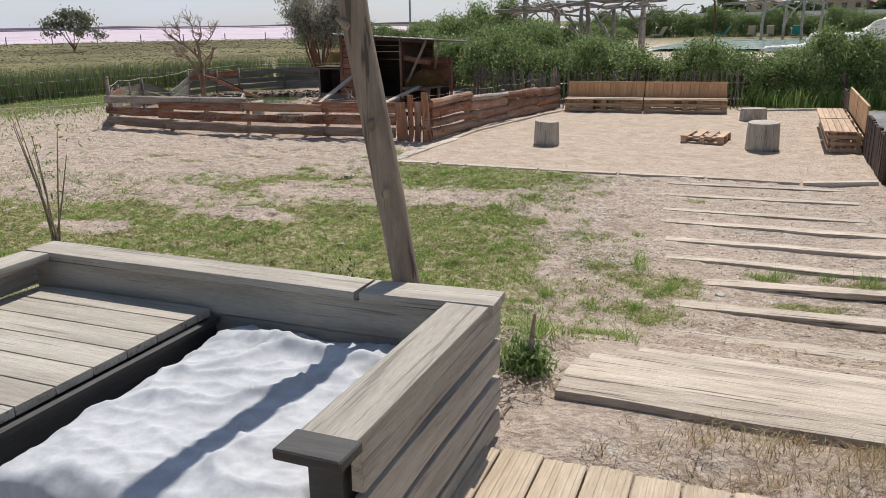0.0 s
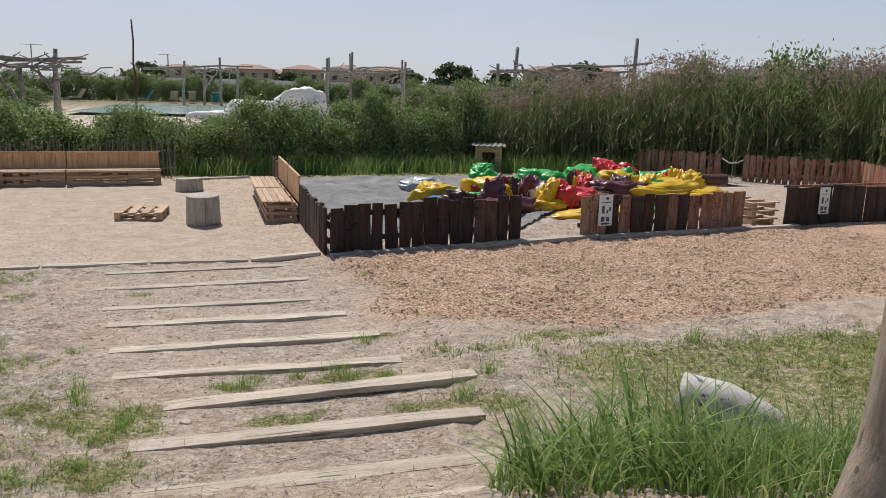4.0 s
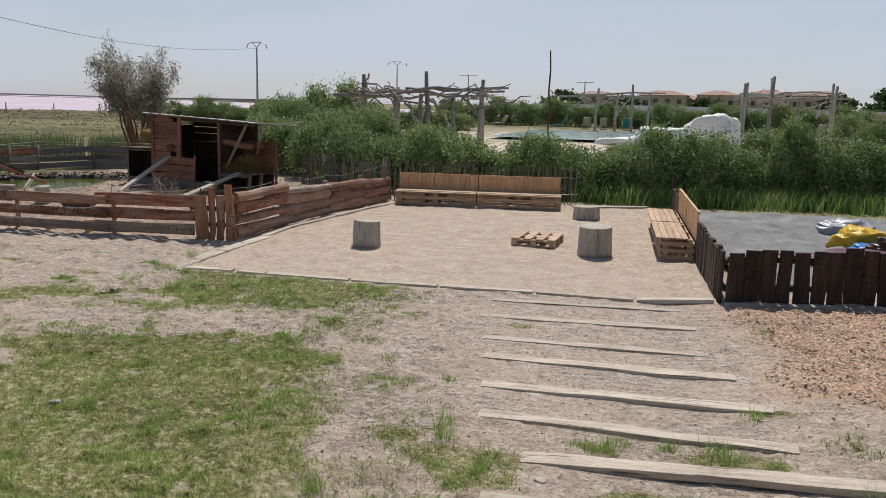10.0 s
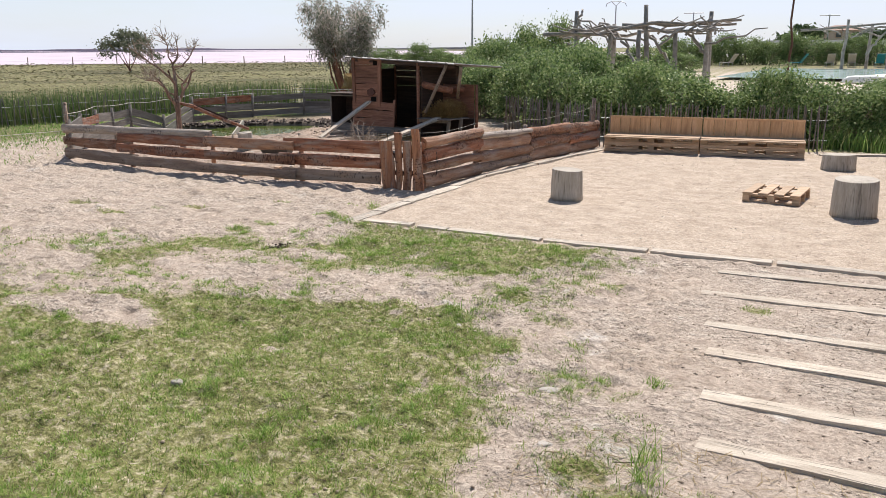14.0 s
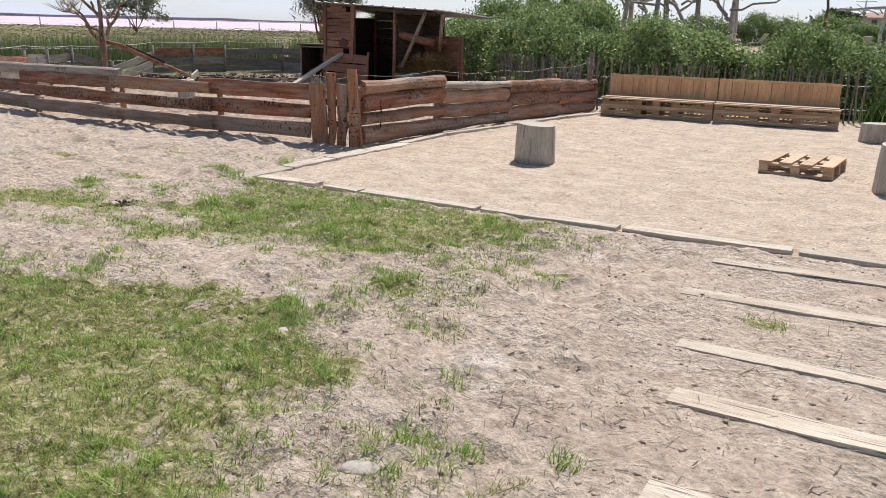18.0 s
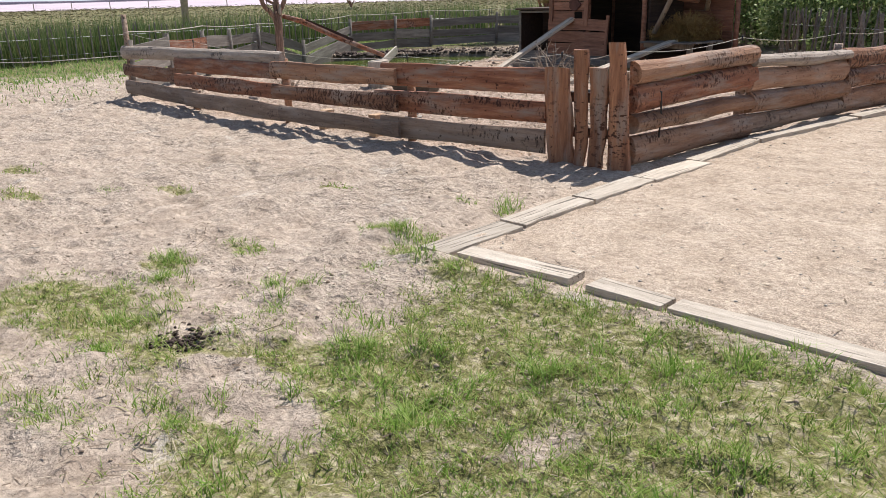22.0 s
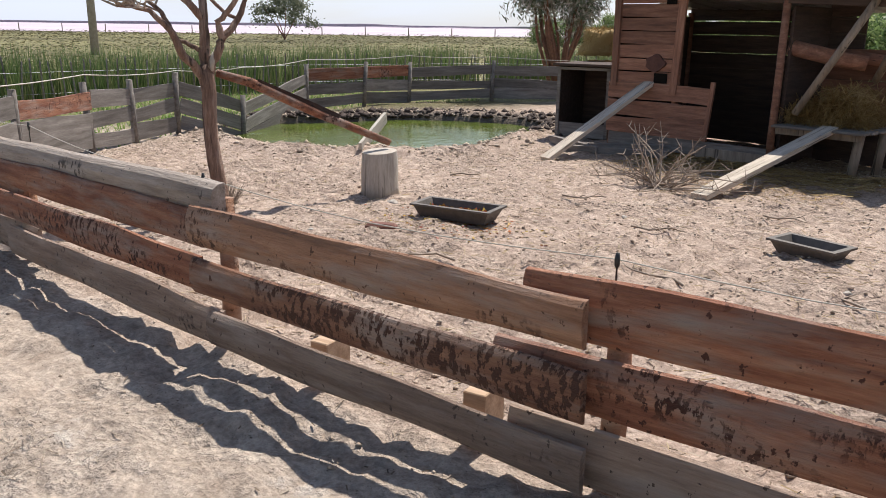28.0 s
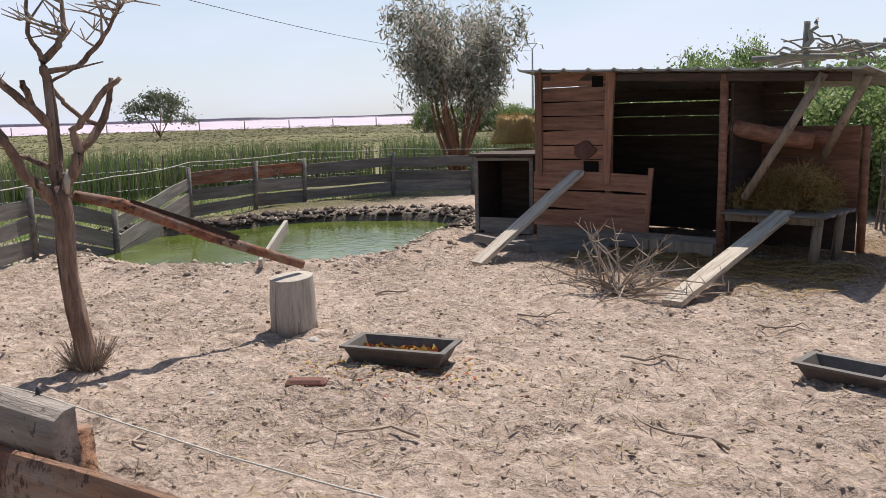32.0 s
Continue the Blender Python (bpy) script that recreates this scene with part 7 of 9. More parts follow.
for pts_, rd in BOUGHS:
    fine_p, fine_r = [], []
    for k in range(len(pts_) - 1):
        for s in range(3):
            u = s / 3
            q = Vector(pts_[k]).lerp(Vector(pts_[k + 1]), u) + 0.018 * Vector((noise.noise((k * 3 + u * 4, rd[0] * 99, 0)), noise.noise((k * 3 + u * 4, rd[0] * 99, 7)), 0))
            fine_p.append(tp(*q))
            fine_r.append(0.84 * (rd[k] * (1 - u) + rd[k + 1] * u))
    fine_p.append(tp(*pts_[-1]))
    fine_r.append(0.8 * rd[-1])
    put_part("limb", Geo().tube(fine_p, fine_r, 9, squash=0.18).mesh("limb", M["treebark"], True), tr)
tw = Geo()
rt = random.Random(8)
for pts_, rd in BOUGHS[:2] + BOUGHS[2:4] + BOUGHS[5:6] + BOUGHS[11:]:
    for _ in range(14):
        k = rt.randrange(max(1, len(pts_) - 2), len(pts_))
        p = Vector(pts_[k - 1]).lerp(Vector(pts_[k]), rt.random())
        d = Vector((rt.uniform(-1.1, 0.5), rt.uniform(-0.7, 0.7), rt.uniform(0.0, 1.1))).normalized() * rt.uniform(0.12, 0.4)
        mid_ = p + d * 0.5 + Vector((rt.uniform(-0.05, 0.05), rt.uniform(-0.05, 0.05), rt.uniform(-0.03, 0.05)))
        tw.tube([tp(*p), tp(*mid_), tp(*(p + d))], [0.009, 0.006, 0.003], 5)
        for _ in range(2):
            e = mid_ + Vector((rt.uniform(-0.12, 0.12), rt.uniform(-0.12, 0.12), rt.uniform(0.02, 0.14)))
            tw.tube([tp(*mid_), tp(*e)], [0.005, 0.002], 4)
put_part("fine_branching", tw.mesh("twigs", M["twig"]), tr, kind="stuff")
rs = Geo()
for k in range(150):
    a = rt.uniform(0, 6.28)
    r = rt.uniform(0.08, 0.2)
    rs.tube([tp(0.0 + 0.07 * math.cos(a), 0.07 * math.sin(a), 0.0), tp(r * math.cos(a), r * math.sin(a), rt.uniform(0.05, 0.2))], [0.004, 0.002], 4)
put_part("root_fringe", rs.mesh("sprouts", M["twig"]), tr, kind="stuff")


# ---------------------------------------------------------------- troughs, brush pile, litter in the pen
def trough(x, y, ang, lx, ly, h, label):
    t = thing("feed_trough", pose(x, y, ground_z(x, y) - 0.005, 0, 0, ang), label, "trough")
    g = Geo()
    def ring_(ix, iy, z):
        return [(-lx / 2 + ix, -ly / 2 + iy, z), (lx / 2 - ix, -ly / 2 + iy, z), (lx / 2 - ix, ly / 2 - iy, z), (-lx / 2 + ix, ly / 2 - iy, z)]
    vs = ring_(0.05, 0.04, 0) + ring_(0.0, 0.0, h) + ring_(-0.02, -0.02, h) + ring_(-0.02, -0.02, h + 0.015) + ring_(0.02, 0.02, h + 0.015) + ring_(0.07, 0.06, 0.025)
    fs = [(3, 2, 1, 0), (20, 21, 22, 23)]
    for r in range(5):
        fs += [(r * 4 + k, r * 4 + (k + 1) % 4, r * 4 + 4 + (k + 1) % 4, r * 4 + 4 + k) for k in range(4)]
    put_part("tub", g.add(vs, fs).mesh("tub", M["rubber"]), t)
    return t


trough(-2.69, 5.85, -16, 0.46, 0.25, 0.09, "empty grey rubber feed trough on the bare pen ground")
trough(-5.16, 5.10, 10, 0.66, 0.30, 0.10, "dark rubber feed trough full of kitchen scraps")
single("brick", Geo().box(-0.12, 0.12, -0.05, 0.05, 0, 0.06, ch=0.018).mesh("brick", M["brick"]), pose(-5.41, 4.47, ground_z(-5.41, 4.47), 0, 0, 26), "weathered red brick lying in the pen", "brick")


def near_trough(n, rng):
    p = np.stack([rng.normal(-5.1, 0.36, n), rng.normal(4.95, 0.2, n), np.zeros(n)], 1)
    p[:, 2] = gz(p[:, 0], p[:, 1])
    return p


sc_pts = near_trough(420, rg_) + np.array([0, 0, 0.008])
v, f = leaves(sc_pts, 0.018, rg_, 0.7)
v = np.repeat(sc_pts, 4, 0) + (v - np.repeat(sc_pts, 4, 0)) * np.array([1, 1, 0.3])
single("food_scraps", soup("food_scraps", v, f, M["scraps"]), None, "orange and red vegetable scraps scattered round the trough", "food scraps", kind="stuff")
v, f = leaves(np.stack([rg_.uniform(-0.28, 0.28, 260), rg_.uniform(-0.09, 0.09, 260), rg_.uniform(0.03, 0.06, 260)], 1), 0.03, rg_, 0.7)
single("food_scraps", soup("food_scraps", v, f, M["scraps"]), pose(-5.16, 5.10, ground_z(-5.16, 5.10), 0, 0, 10), "vegetable scraps lying in the trough", "food scraps", kind="stuff")
bp_ = thing("brush_pile", pose(-4.5, 7.45, ground_z(-4.5, 7.45)), "heap of dry cut twigs on the pen ground", "brush")
for k in range(46):
    a = rt.uniform(0, 6.28)
    up = rt.uniform(0.15, 0.62) if k < 22 else rt.uniform(0.02, 0.2)
    r = rt.uniform(0.25, 0.6) if k < 22 else rt.uniform(0.4, 0.9)
    p0 = Vector((rt.uniform(-0.15, 0.15), rt.uniform(-0.12, 0.12), 0.02))
    p2 = Vector((r * math.cos(a), 0.7 * r * math.sin(a), up))
    p1 = p0.lerp(p2, 0.5) + Vector((rt.uniform(-0.08, 0.08), rt.uniform(-0.08, 0.08), rt.uniform(-0.02, 0.1)))
    g = Geo().tube([p0, p1, p2], [0.009, 0.007, 0.003], 5)
    for _ in range(3):
        u = rt.random()
        q = p1.lerp(p2, u)
        g.tube([q, q + Vector((rt.uniform(-0.12, 0.12), rt.uniform(-0.1, 0.1), rt.uniform(0.0, 0.16)))], [0.005, 0.002], 4)
    put_part("twig", g.mesh("twig", M["twig"]), bp_)


def pen_floor(n, rng):
    x, y = rng.uniform(-12, 0.6, 3 * n), rng.uniform(2.3, 13, 3 * n)
    ok = (inside(PEN, x, y, 0.2) > 0.7) & (pond_r(x, y) > 1.05)
    w = np.exp(-(((x + 3.6) / 2.6) ** 2 + ((y - 9.6) / 1.3) ** 2)) + 0.18
    ok &= rng.uniform(0, 1, 3 * n) < w
    x, y = x[ok][:n], y[ok][:n]
    return np.stack([x, y, gz(x, y)], 1)


def cover(fn, n, length, width, rng, material, name, label, cat, lift=0.004, flat=0.93):
    pts_ = fn(n, rng)
    v, f = strewn(lambda k, r_: pts_, len(pts_), length, width, lift, 0.008, rng, flat)
    single(name, soup(name, v, f, material), None, label, cat, kind="stuff")


cover(pen_floor, 15000, 0.11, 0.0045, rg_, M["straw"], "straw_litter", "straw trodden into the pen ground before the shed", "straw")


def pen_any(n, rng):
    x, y = rng.uniform(-12, 0.6, 3 * n), rng.uniform(2.3, 13, 3 * n)
    ok = (inside(PEN, x, y, 0.2) > 0.7) & (pond_r(x, y) > 1.02)
    x, y = x[ok][:n], y[ok][:n]
    return np.stack([x, y, gz(x, y)], 1)


cover(pen_any, 9000, 0.055, 0.0045, rg_, M["litter"], "twig_litter", "small twigs and chips strewn over the pen ground", "litter")


def pebbles(fn, n, size, rng, name, label, mat_=None):
    """Small stones as rough octahedra."""
    c = fn(n, rng)
    n = len(c)
    s = size * rng.uniform(0.4, 1.5, (n, 1)) ** 1.3
    o = np.array([[1, 0, 0], [0, 1, 0], [-1, 0, 0], [0, -1, 0], [0, 0, 0.7], [0, 0, -0.5]])
    v = (c[:, None, :] + o[None] * s[:, None, :] * rng.uniform(0.6, 1.3, (n, 6, 1))).reshape(-1, 3)
    t = np.array([[0, 1, 4], [1, 2, 4], [2, 3, 4], [3, 0, 4], [1, 0, 5], [2, 1, 5], [3, 2, 5], [0, 3, 5]])
    f = (np.arange(n)[:, None, None] * 6 + t[None]).reshape(-1, 3)
    single(name, soup(name, v, f, mat_ or M["stone"]), None, label, "stones", kind="stuff")


cover(pen_any, 6500, 0.05, 0.004, rg_, M["dark_twig"], "bark_litter", "dark bits of bark and twig on the pen ground", "litter", 0.004, 0.8)
pebbles(pen_any, 13000, 0.012, rg_, "pebbles", "small clods and stones on the pen ground", M["mud"])


def rim_pts(n, rng):
    t = rng.uniform(0, 2 * np.pi, n)
    k = 1.02 + 0.34 * rng.uniform(0, 1, n) ** 1.6
    lo2 = np.full(n, 0.5)
    hi2 = np.full(n, 4.5)
    for _ in range(24):
        md = (lo2 + hi2) / 2
        big_ = pond_r(POND_C[0] + md * np.cos(t), POND_C[1] + md * np.sin(t)) < k
        lo2, hi2 = np.where(big_, md, lo2), np.where(big_, hi2, md)
    x, y = POND_C[0] + lo2 * np.cos(t), POND_C[1] + lo2 * np.sin(t)
    return np.stack([x, y, gz(x, y)], 1)


def far_rim(n, rng):
    p = rim_pts(3 * n, rng)
    p = p[(p[:, 1] - POND_C[1] > 0.4 * (p[:, 0] - POND_C[0]) + 0.3)]
    return p


pebbles(far_rim, 420, 0.06, rg_, "pond_clods", "dark wet clods along the far bank of the pond", M["inner_board"])
pebbles(rim_pts, 520, 0.036, rg_, "pond_stones", "muddy stones and clods round the pond rim", M["mud"])

# fallen twigs and pale stones on the pen ground
rf = random.Random(31)
for x, y, ln, ang in ((-3.1, 4.6, 0.55, 160), (-2.2, 4.9, 0.5, 120), (-3.9, 5.6, 0.4, 20), (-2.0, 6.6, 0.45, 80), (-4.4, 4.1, 0.5, 200), (-1.6, 5.4, 0.6, 100), (-3.3, 6.8, 0.35, 10), (-4.9, 6.3, 0.4, 35), (-5.6, 3.5, 0.5, 150), (-2.7, 3.6, 0.45, 170), (-6.4, 6.6, 0.4, 60), (-1.2, 4.2, 0.5, 70)):
    tt = thing("fallen_twig", pose(x, y, ground_z(x, y) + 0.012, 0, 0, ang), "dry crooked twig lying on the pen ground", "twig", "twigs on the pen ground")
    pts_ = [(ln * q / 6, 0.05 * math.sin(q * 1.3 + x) + rf.uniform(-0.02, 0.02), 0.006 + 0.012 * rf.random()) for q in range(7)]
    put_part("stem", Geo().tube(pts_, [0.009, 0.008, 0.008, 0.007, 0.006, 0.005, 0.003], 6).mesh("stem", M["twig"], True), tt)
    for q in (2, 4):
        p0 = Vector(pts_[q])
        put_part("side_shoot", Geo().tube([p0, p0 + Vector((0.06, 0.07 * rf.choice((-1, 1)), 0.01)), p0 + Vector((0.1, 0.13 * rf.choice((-1, 1)), 0.015))], [0.005, 0.004, 0.002], 5).mesh("side_shoot", M["twig"], True), tt)
for x, y, sz in ((-3.6, 3.55, 0.05), (-3.4, 3.4, 0.035), (-6.05, 5.3, 0.05), (-2.9, 4.15, 0.03), (-4.6, 4.5, 0.035), (-5.9, 4.2, 0.03), (-7.4, 5.6, 0.045), (-6.9, 5.9, 0.04), (-2.3, 5.2, 0.03), (-4.2, 6.1, 0.03), (-6.6, 4.0, 0.035), (-1.9, 3.3, 0.03)):
    single("stone", lump(sz, sz * 0.75, sz * 0.6, x * 9.1, 0.4, 16, 7, 0.9).mesh("stone", M["stone"], True), pose(x, y, ground_z(x, y) - 0.008, 0, 0, y * 80), "pale stone lying on the pen ground", "stone", "loose stones")


# ---------------------------------------------------------------- shrubs, reeds and trees
gr = np.random.default_rng(11)


def clump_points(n, nclump, rx, ry, h, rng, low=0.1, shell=0.55):
    """Leaf places gathered in clumps over a dome with gaps."""
    th, u = rng.uniform(0, 2 * np.pi, nclump), rng.uniform(0, 1, nclump)
    r = np.sqrt(rng.uniform(shell ** 2, 1, nclump))
    z = low * h + (1 - low) * h * rng.uniform(0.0, 1, nclump) ** 0.8
    k = np.sqrt(np.clip(1.08 - (z / h) ** 2.2, 0.05, 1))
    c = np.stack([rx * r * k * np.cos(th), ry * r * k * np.sin(th), z], 1)
    pick = rng.integers(0, nclump, n)
    return c[pick] + rng.normal(0, 1, (n, 3)) * np.array([0.13 * rx + 0.05, 0.13 * ry + 0.05, 0.07 * h + 0.03]) * rng.uniform(0.4, 1.2, (n, 1))


def shrub_base(rx, ry, h, n, nclump, size, seed, material, sprigs=26, aspect=0.5):
    rng = np.random.default_rng(seed)
    c = clump_points(n, nclump, rx, ry, h, rng)
    tops = []
    g = Geo()
    for k in range(sprigs):
        a, r = rng.uniform(0, 6.28), rng.uniform(0.2, 0.95)
        p = Vector((rx * r * math.cos(a), ry * r * math.sin(a), h * (0.80 - 0.25 * r)))
        q = p + Vector((rng.uniform(-0.12, 0.22), rng.uniform(-0.1, 0.1), rng.uniform(0.2, 0.42) * h * 0.5))
        g.tube([(p.x * 0.3, p.y * 0.3, 0.0), p, q], [0.014, 0.008, 0.003], 5)
        for _ in range(16):
            u = rng.uniform(0, 1)
            tops.append(np.array(p.lerp(q, u)) + rng.normal(0, 0.035, 3))
    c = np.concatenate([c, np.array(tops)])
    c[:, 2] = np.maximum(c[:, 2], 0.04)
    v, f = leaves(c, size, rng, aspect)
    return soup("shrub_leaves", v, f, material), g.mesh("shrub_stems", M["twig"])


def plant(name, leaf_me, stem_me, m, label, category, group, stem="woody_base"):
    t = thing(name, m, label, category, group)
    put_part(stem, stem_me, t, kind="stuff")
    put_part("foliage", leaf_me, t, kind="stuff")
    return t


SHRUBS = [shrub_base(0.95, 0.8, 1.5, 9500, 64, 0.037, 21 + k, M["leaf"]) for k in range(3)]
HEDGE = [(-2.2, 13.6, 2.15), (-1.0, 12.4, 1.75), (0.0, 11.6, 1.6), (1.0, 11.35, 1.5), (2.1, 11.5, 1.38), (3.2, 11.6, 1.42), (4.3, 11.8, 1.45), (5.4, 11.9, 1.30), (6.4, 12.0, 1.35), (7.4, 12.2, 1.55),
         (8.5, 12.3, 1.6), (9.6, 12.5, 1.75), (10.7, 12.6, 1.85), (11.8, 12.7, 1.9), (12.9, 12.9, 2.05), (14.0, 13.1, 2.2)]
base_shrub = None
k = 0
def crest(me):
    z = np.empty(len(me.vertices) * 3, np.float32)
    me.vertices.foreach_get("co", z)
    return float(np.percentile(z[2::3], 98.5))


TOPS = [crest(s_[0]) for s_ in SHRUBS]
for row in range(2):
    for x, y, h in HEDGE:
        sx = gr.uniform(0.85, 1.15)
        m = pose(x + gr.uniform(-0.25, 0.25) + 0.5 * row, y + 1.35 * row + gr.uniform(-0.15, 0.15), -0.02, 0, 0, gr.uniform(0, 360)) @ Matrix.Diagonal((sx, sx, h / TOPS[k % 3] * gr.uniform(0.88, 1.03) * (0.9 if row else 1), 1))
        if k < 3:
            b_ = plant("shrub", *SHRUBS[k], m, "dense dark green shrub of the hedge behind the paling", "shrub", "hedge shrubs")
            base_shrub = (base_shrub or []) + [b_]
        else:
            copy_thing(base_shrub[k % 3], m)
        k += 1
for x, y, h, s in ((-3.2, 14.2, 1.85, 1.2), (-1.6, 15.0, 1.75, 1.3), (-3.6, 15.8, 1.8, 1.3), (-4.9, 15.2, 1.85, 1.2), (-1.0, 14.2, 1.7, 1.1), (0.5, 14.6, 1.5, 1.2), (-5.8, 16.5, 2.0, 1.3), (-2.6, 17.5, 1.8, 1.4),
                   (0.8, 17.5, 1.1, 1.3), (3.6, 16.5, 1.05, 1.3), (-6.4, 20, 2.0, 1.5), (-4.0, 20.5, 1.8, 1.5), (-8.0, 22, 2.1, 1.5), (6.5, 16.5, 1.05, 1.3), (9.5, 16.8, 1.3, 1.4), (12.5, 17, 1.7, 1.4), (15.5, 16, 2.1, 1.4)):
    m = pose(x, y, -0.02, 0, 0, gr.uniform(0, 360)) @ Matrix.Diagonal((s, s, h / TOPS[k % 3], 1))
    copy_thing(base_shrub[k % 3], m)
    k += 1
for x, y, h, s in ((-8.4, 28.4, 2.7, 1.3), (-9.6, 28.2, 2.4, 1.2), (-7.0, 28.8, 2.6, 1.2), (-11, 30, 2.2, 1.5)):
    copy_thing(base_shrub[k % 3], pose(x, y, 0, 0, 0, gr.uniform(0, 360)) @ Matrix.Diagonal((s, s, h / 1.5, 1)))
    k += 1


# paling fences of split chestnut
def paling(t, a, b, h, seed, spacing=0.085, lean=4, material=None):
    rnd_ = random.Random(seed)
    d = Vector((b[0] - a[0], b[1] - a[1], 0))
    n = int(d.length / spacing)
    shapes = [Geo().tube([(0, 0, 0), (0.004 * (q - 1), 0.003, h * 0.5), (0.003, 0, h * (0.93 + 0.05 * q)), (0.003, 0, h * (0.97 + 0.05 * q))], [0.018, 0.017, 0.015, 0.003], 5).mesh("pale", material or M["penboard"]) for q in range(3)]
    for i in range(n):
        x, y = a[0] + d.x * i / n, a[1] + d.y * i / n
        put_part("pale", rnd_.choice(shapes), t, pose(x, y, ground_z(x, y) - 0.03, rnd_.uniform(-lean, lean), rnd_.uniform(-lean, lean), math.degrees(math.atan2(d.y, d.x))))
    for hz in (0.25, 0.7):
        put_part("wire", Geo().tube([(a[0], a[1], h * hz), (b[0], b[1], h * hz)], 0.003, 4).mesh("wire", M["metal"]), t)


pal_a = thing("paling_fence", None, "grey split chestnut paling in front of the hedge", "fence", "paling fences")
paling(pal_a, (0.75, 9.3), (5.4, 10.5), 0.95, 3)
pal_b = thing("paling_fence", None, "dark leaning chestnut paling between shed and pen corner", "fence", "paling fences")
paling(pal_b, (-2.75, 12.0), (0.7, 9.35), 0.95, 4, 0.075, 8)
pal_c = thing("paling_fence", None, "thin paling before the green reeds of the marsh", "fence", "paling fences")
MARSH_LINE = [(-17.5, -3.0), (-16.3, 3.0), (-16.2, 8.0), (-15.6, 13.0), (-13.6, 17.2), (-9.6, 19.6)]
for q in range(len(MARSH_LINE) - 1):
    paling(pal_c, MARSH_LINE[q], MARSH_LINE[q + 1], 0.85, 10 + q, 0.2, 5)

# green reeds along the marsh paling
def reed_points(n, rng, width, shift):
    seg = rng.integers(0, len(MARSH_LINE) - 1, n)
    u = rng.uniform(0, 1, n)
    a, b = np.array(MARSH_LINE)[seg], np.array(MARSH_LINE)[seg + 1]
    p = a + (b - a) * u[:, None]
    d = (b - a) / np.linalg.norm(b - a, axis=1)[:, None]
    p = p + np.stack([-d[:, 1], d[:, 0]], 1) * (shift + rng.uniform(0, width, n))[:, None]
    return np.stack([p[:, 0], p[:, 1], gz(p[:, 0], p[:, 1])], 1)


p = reed_points(16000, gr, 2.0, 0.1)
v, f = blades(p, gr.uniform(0.6, 1.15, len(p)), gr.uniform(0.015, 0.035, len(p)), gr.uniform(0.02, 0.3, len(p)), gr)
single("reed_band", soup("reed_band", v, f, M["bandreed"]), None, "band of fresh green reeds along the marsh paling", "reeds", kind="stuff")

# salt marsh scrub up to the lagoon
n_ = 42000
rr2, aa = 16 + 135 * gr.uniform(0, 1, n_) ** 1.3, gr.uniform(radians(98), radians(185), n_)
mx, my = -4 + rr2 * np.cos(aa), 2 + rr2 * np.sin(aa)
far_ok = (mx * -0.62 + my * 0.785 < 126) & ((mx < -17) | (my > 20))
mx, my, rr2 = mx[far_ok], my[far_ok], rr2[far_ok]
hgt_ = (0.10 + 0.4 * fbm(mx, my, 7, 3) ** 2) * (0.7 + rr2 / 200)
cen = np.stack([mx, my, gr.uniform(0.2, 1, len(mx)) * hgt_], 1)
v, f = leaves(cen, 0.12, gr, 0.5)
sc = np.repeat(0.6 + rr2 / 70, 4)[:, None]
v = np.repeat(cen, 4, 0) + (v - np.repeat(cen, 4, 0)) * sc * np.array([1, 1, 0.2])
single("marsh_scrub", soup("marsh_scrub", v, f, M["marsh"]), None, "low olive saltmarsh scrub stretching to the lagoon", "marsh scrub", kind="stuff")
fp = thing("wire_fence", None, "distant row of thin fence posts along the lagoon", "fence")
post_me = Geo().tube([(0, 0, 0), (0, 0, 1.25)], 0.07, 6).mesh("post", M["pole"])
for q in range(46):
    c = lag_n * 116 + lag_t * (-150 + 6.0 * q)
    put_part("post", post_me, fp, pose(c.x, c.y, 0, 0, 0, 0))

# tamarisk behind the pen
tam = thing("tamarisk_tree", None, "feathery grey green tamarisk with several dark stems", "tree")
TB = (-11.0, 16.6)
crown_c = []
for q in range(14):
    a = gr.uniform(0, 6.28)
    tip = Vector((TB[0] + 1.25 * math.cos(a) * gr.uniform(0.4, 1), TB[1] + 1.0 * math.sin(a), gr.uniform(2.7, 3.7)))
    b0 = Vector((TB[0] + gr.uniform(-0.15, 0.15), TB[1] + gr.uniform(-0.1, 0.1), 0))
    md = b0.lerp(tip, 0.45) + Vector((gr.uniform(-0.15, 0.15), 0, -0.1))
    g_ = Geo().tube([b0, md, b0.lerp(tip, 0.75) + Vector((0, 0, 0.05)), tip], [0.05, 0.034, 0.02, 0.007], 7, squash=0.15)
    put_part("stem", g_.mesh("stem", M["darkwood"], True), tam)
    for _ in range(17):
        u = gr.uniform(0.35, 1.10)
        crown_c.append(np.array(md.lerp(tip, u)) + gr.normal(0, 0.25, 3))
crown_c = np.array(crown_c)
pk = gr.integers(0, len(crown_c), 18000)
c = crown_c[pk] + gr.normal(0, 0.12, (18000, 3)) * np.array([1, 1, 1.5])
v, f = leaves(c, 0.075, gr, 0.22, drop=-0.8)
put_part("crown", soup("tamarisk_crown", v, f, M["tamarisk"]), tam)


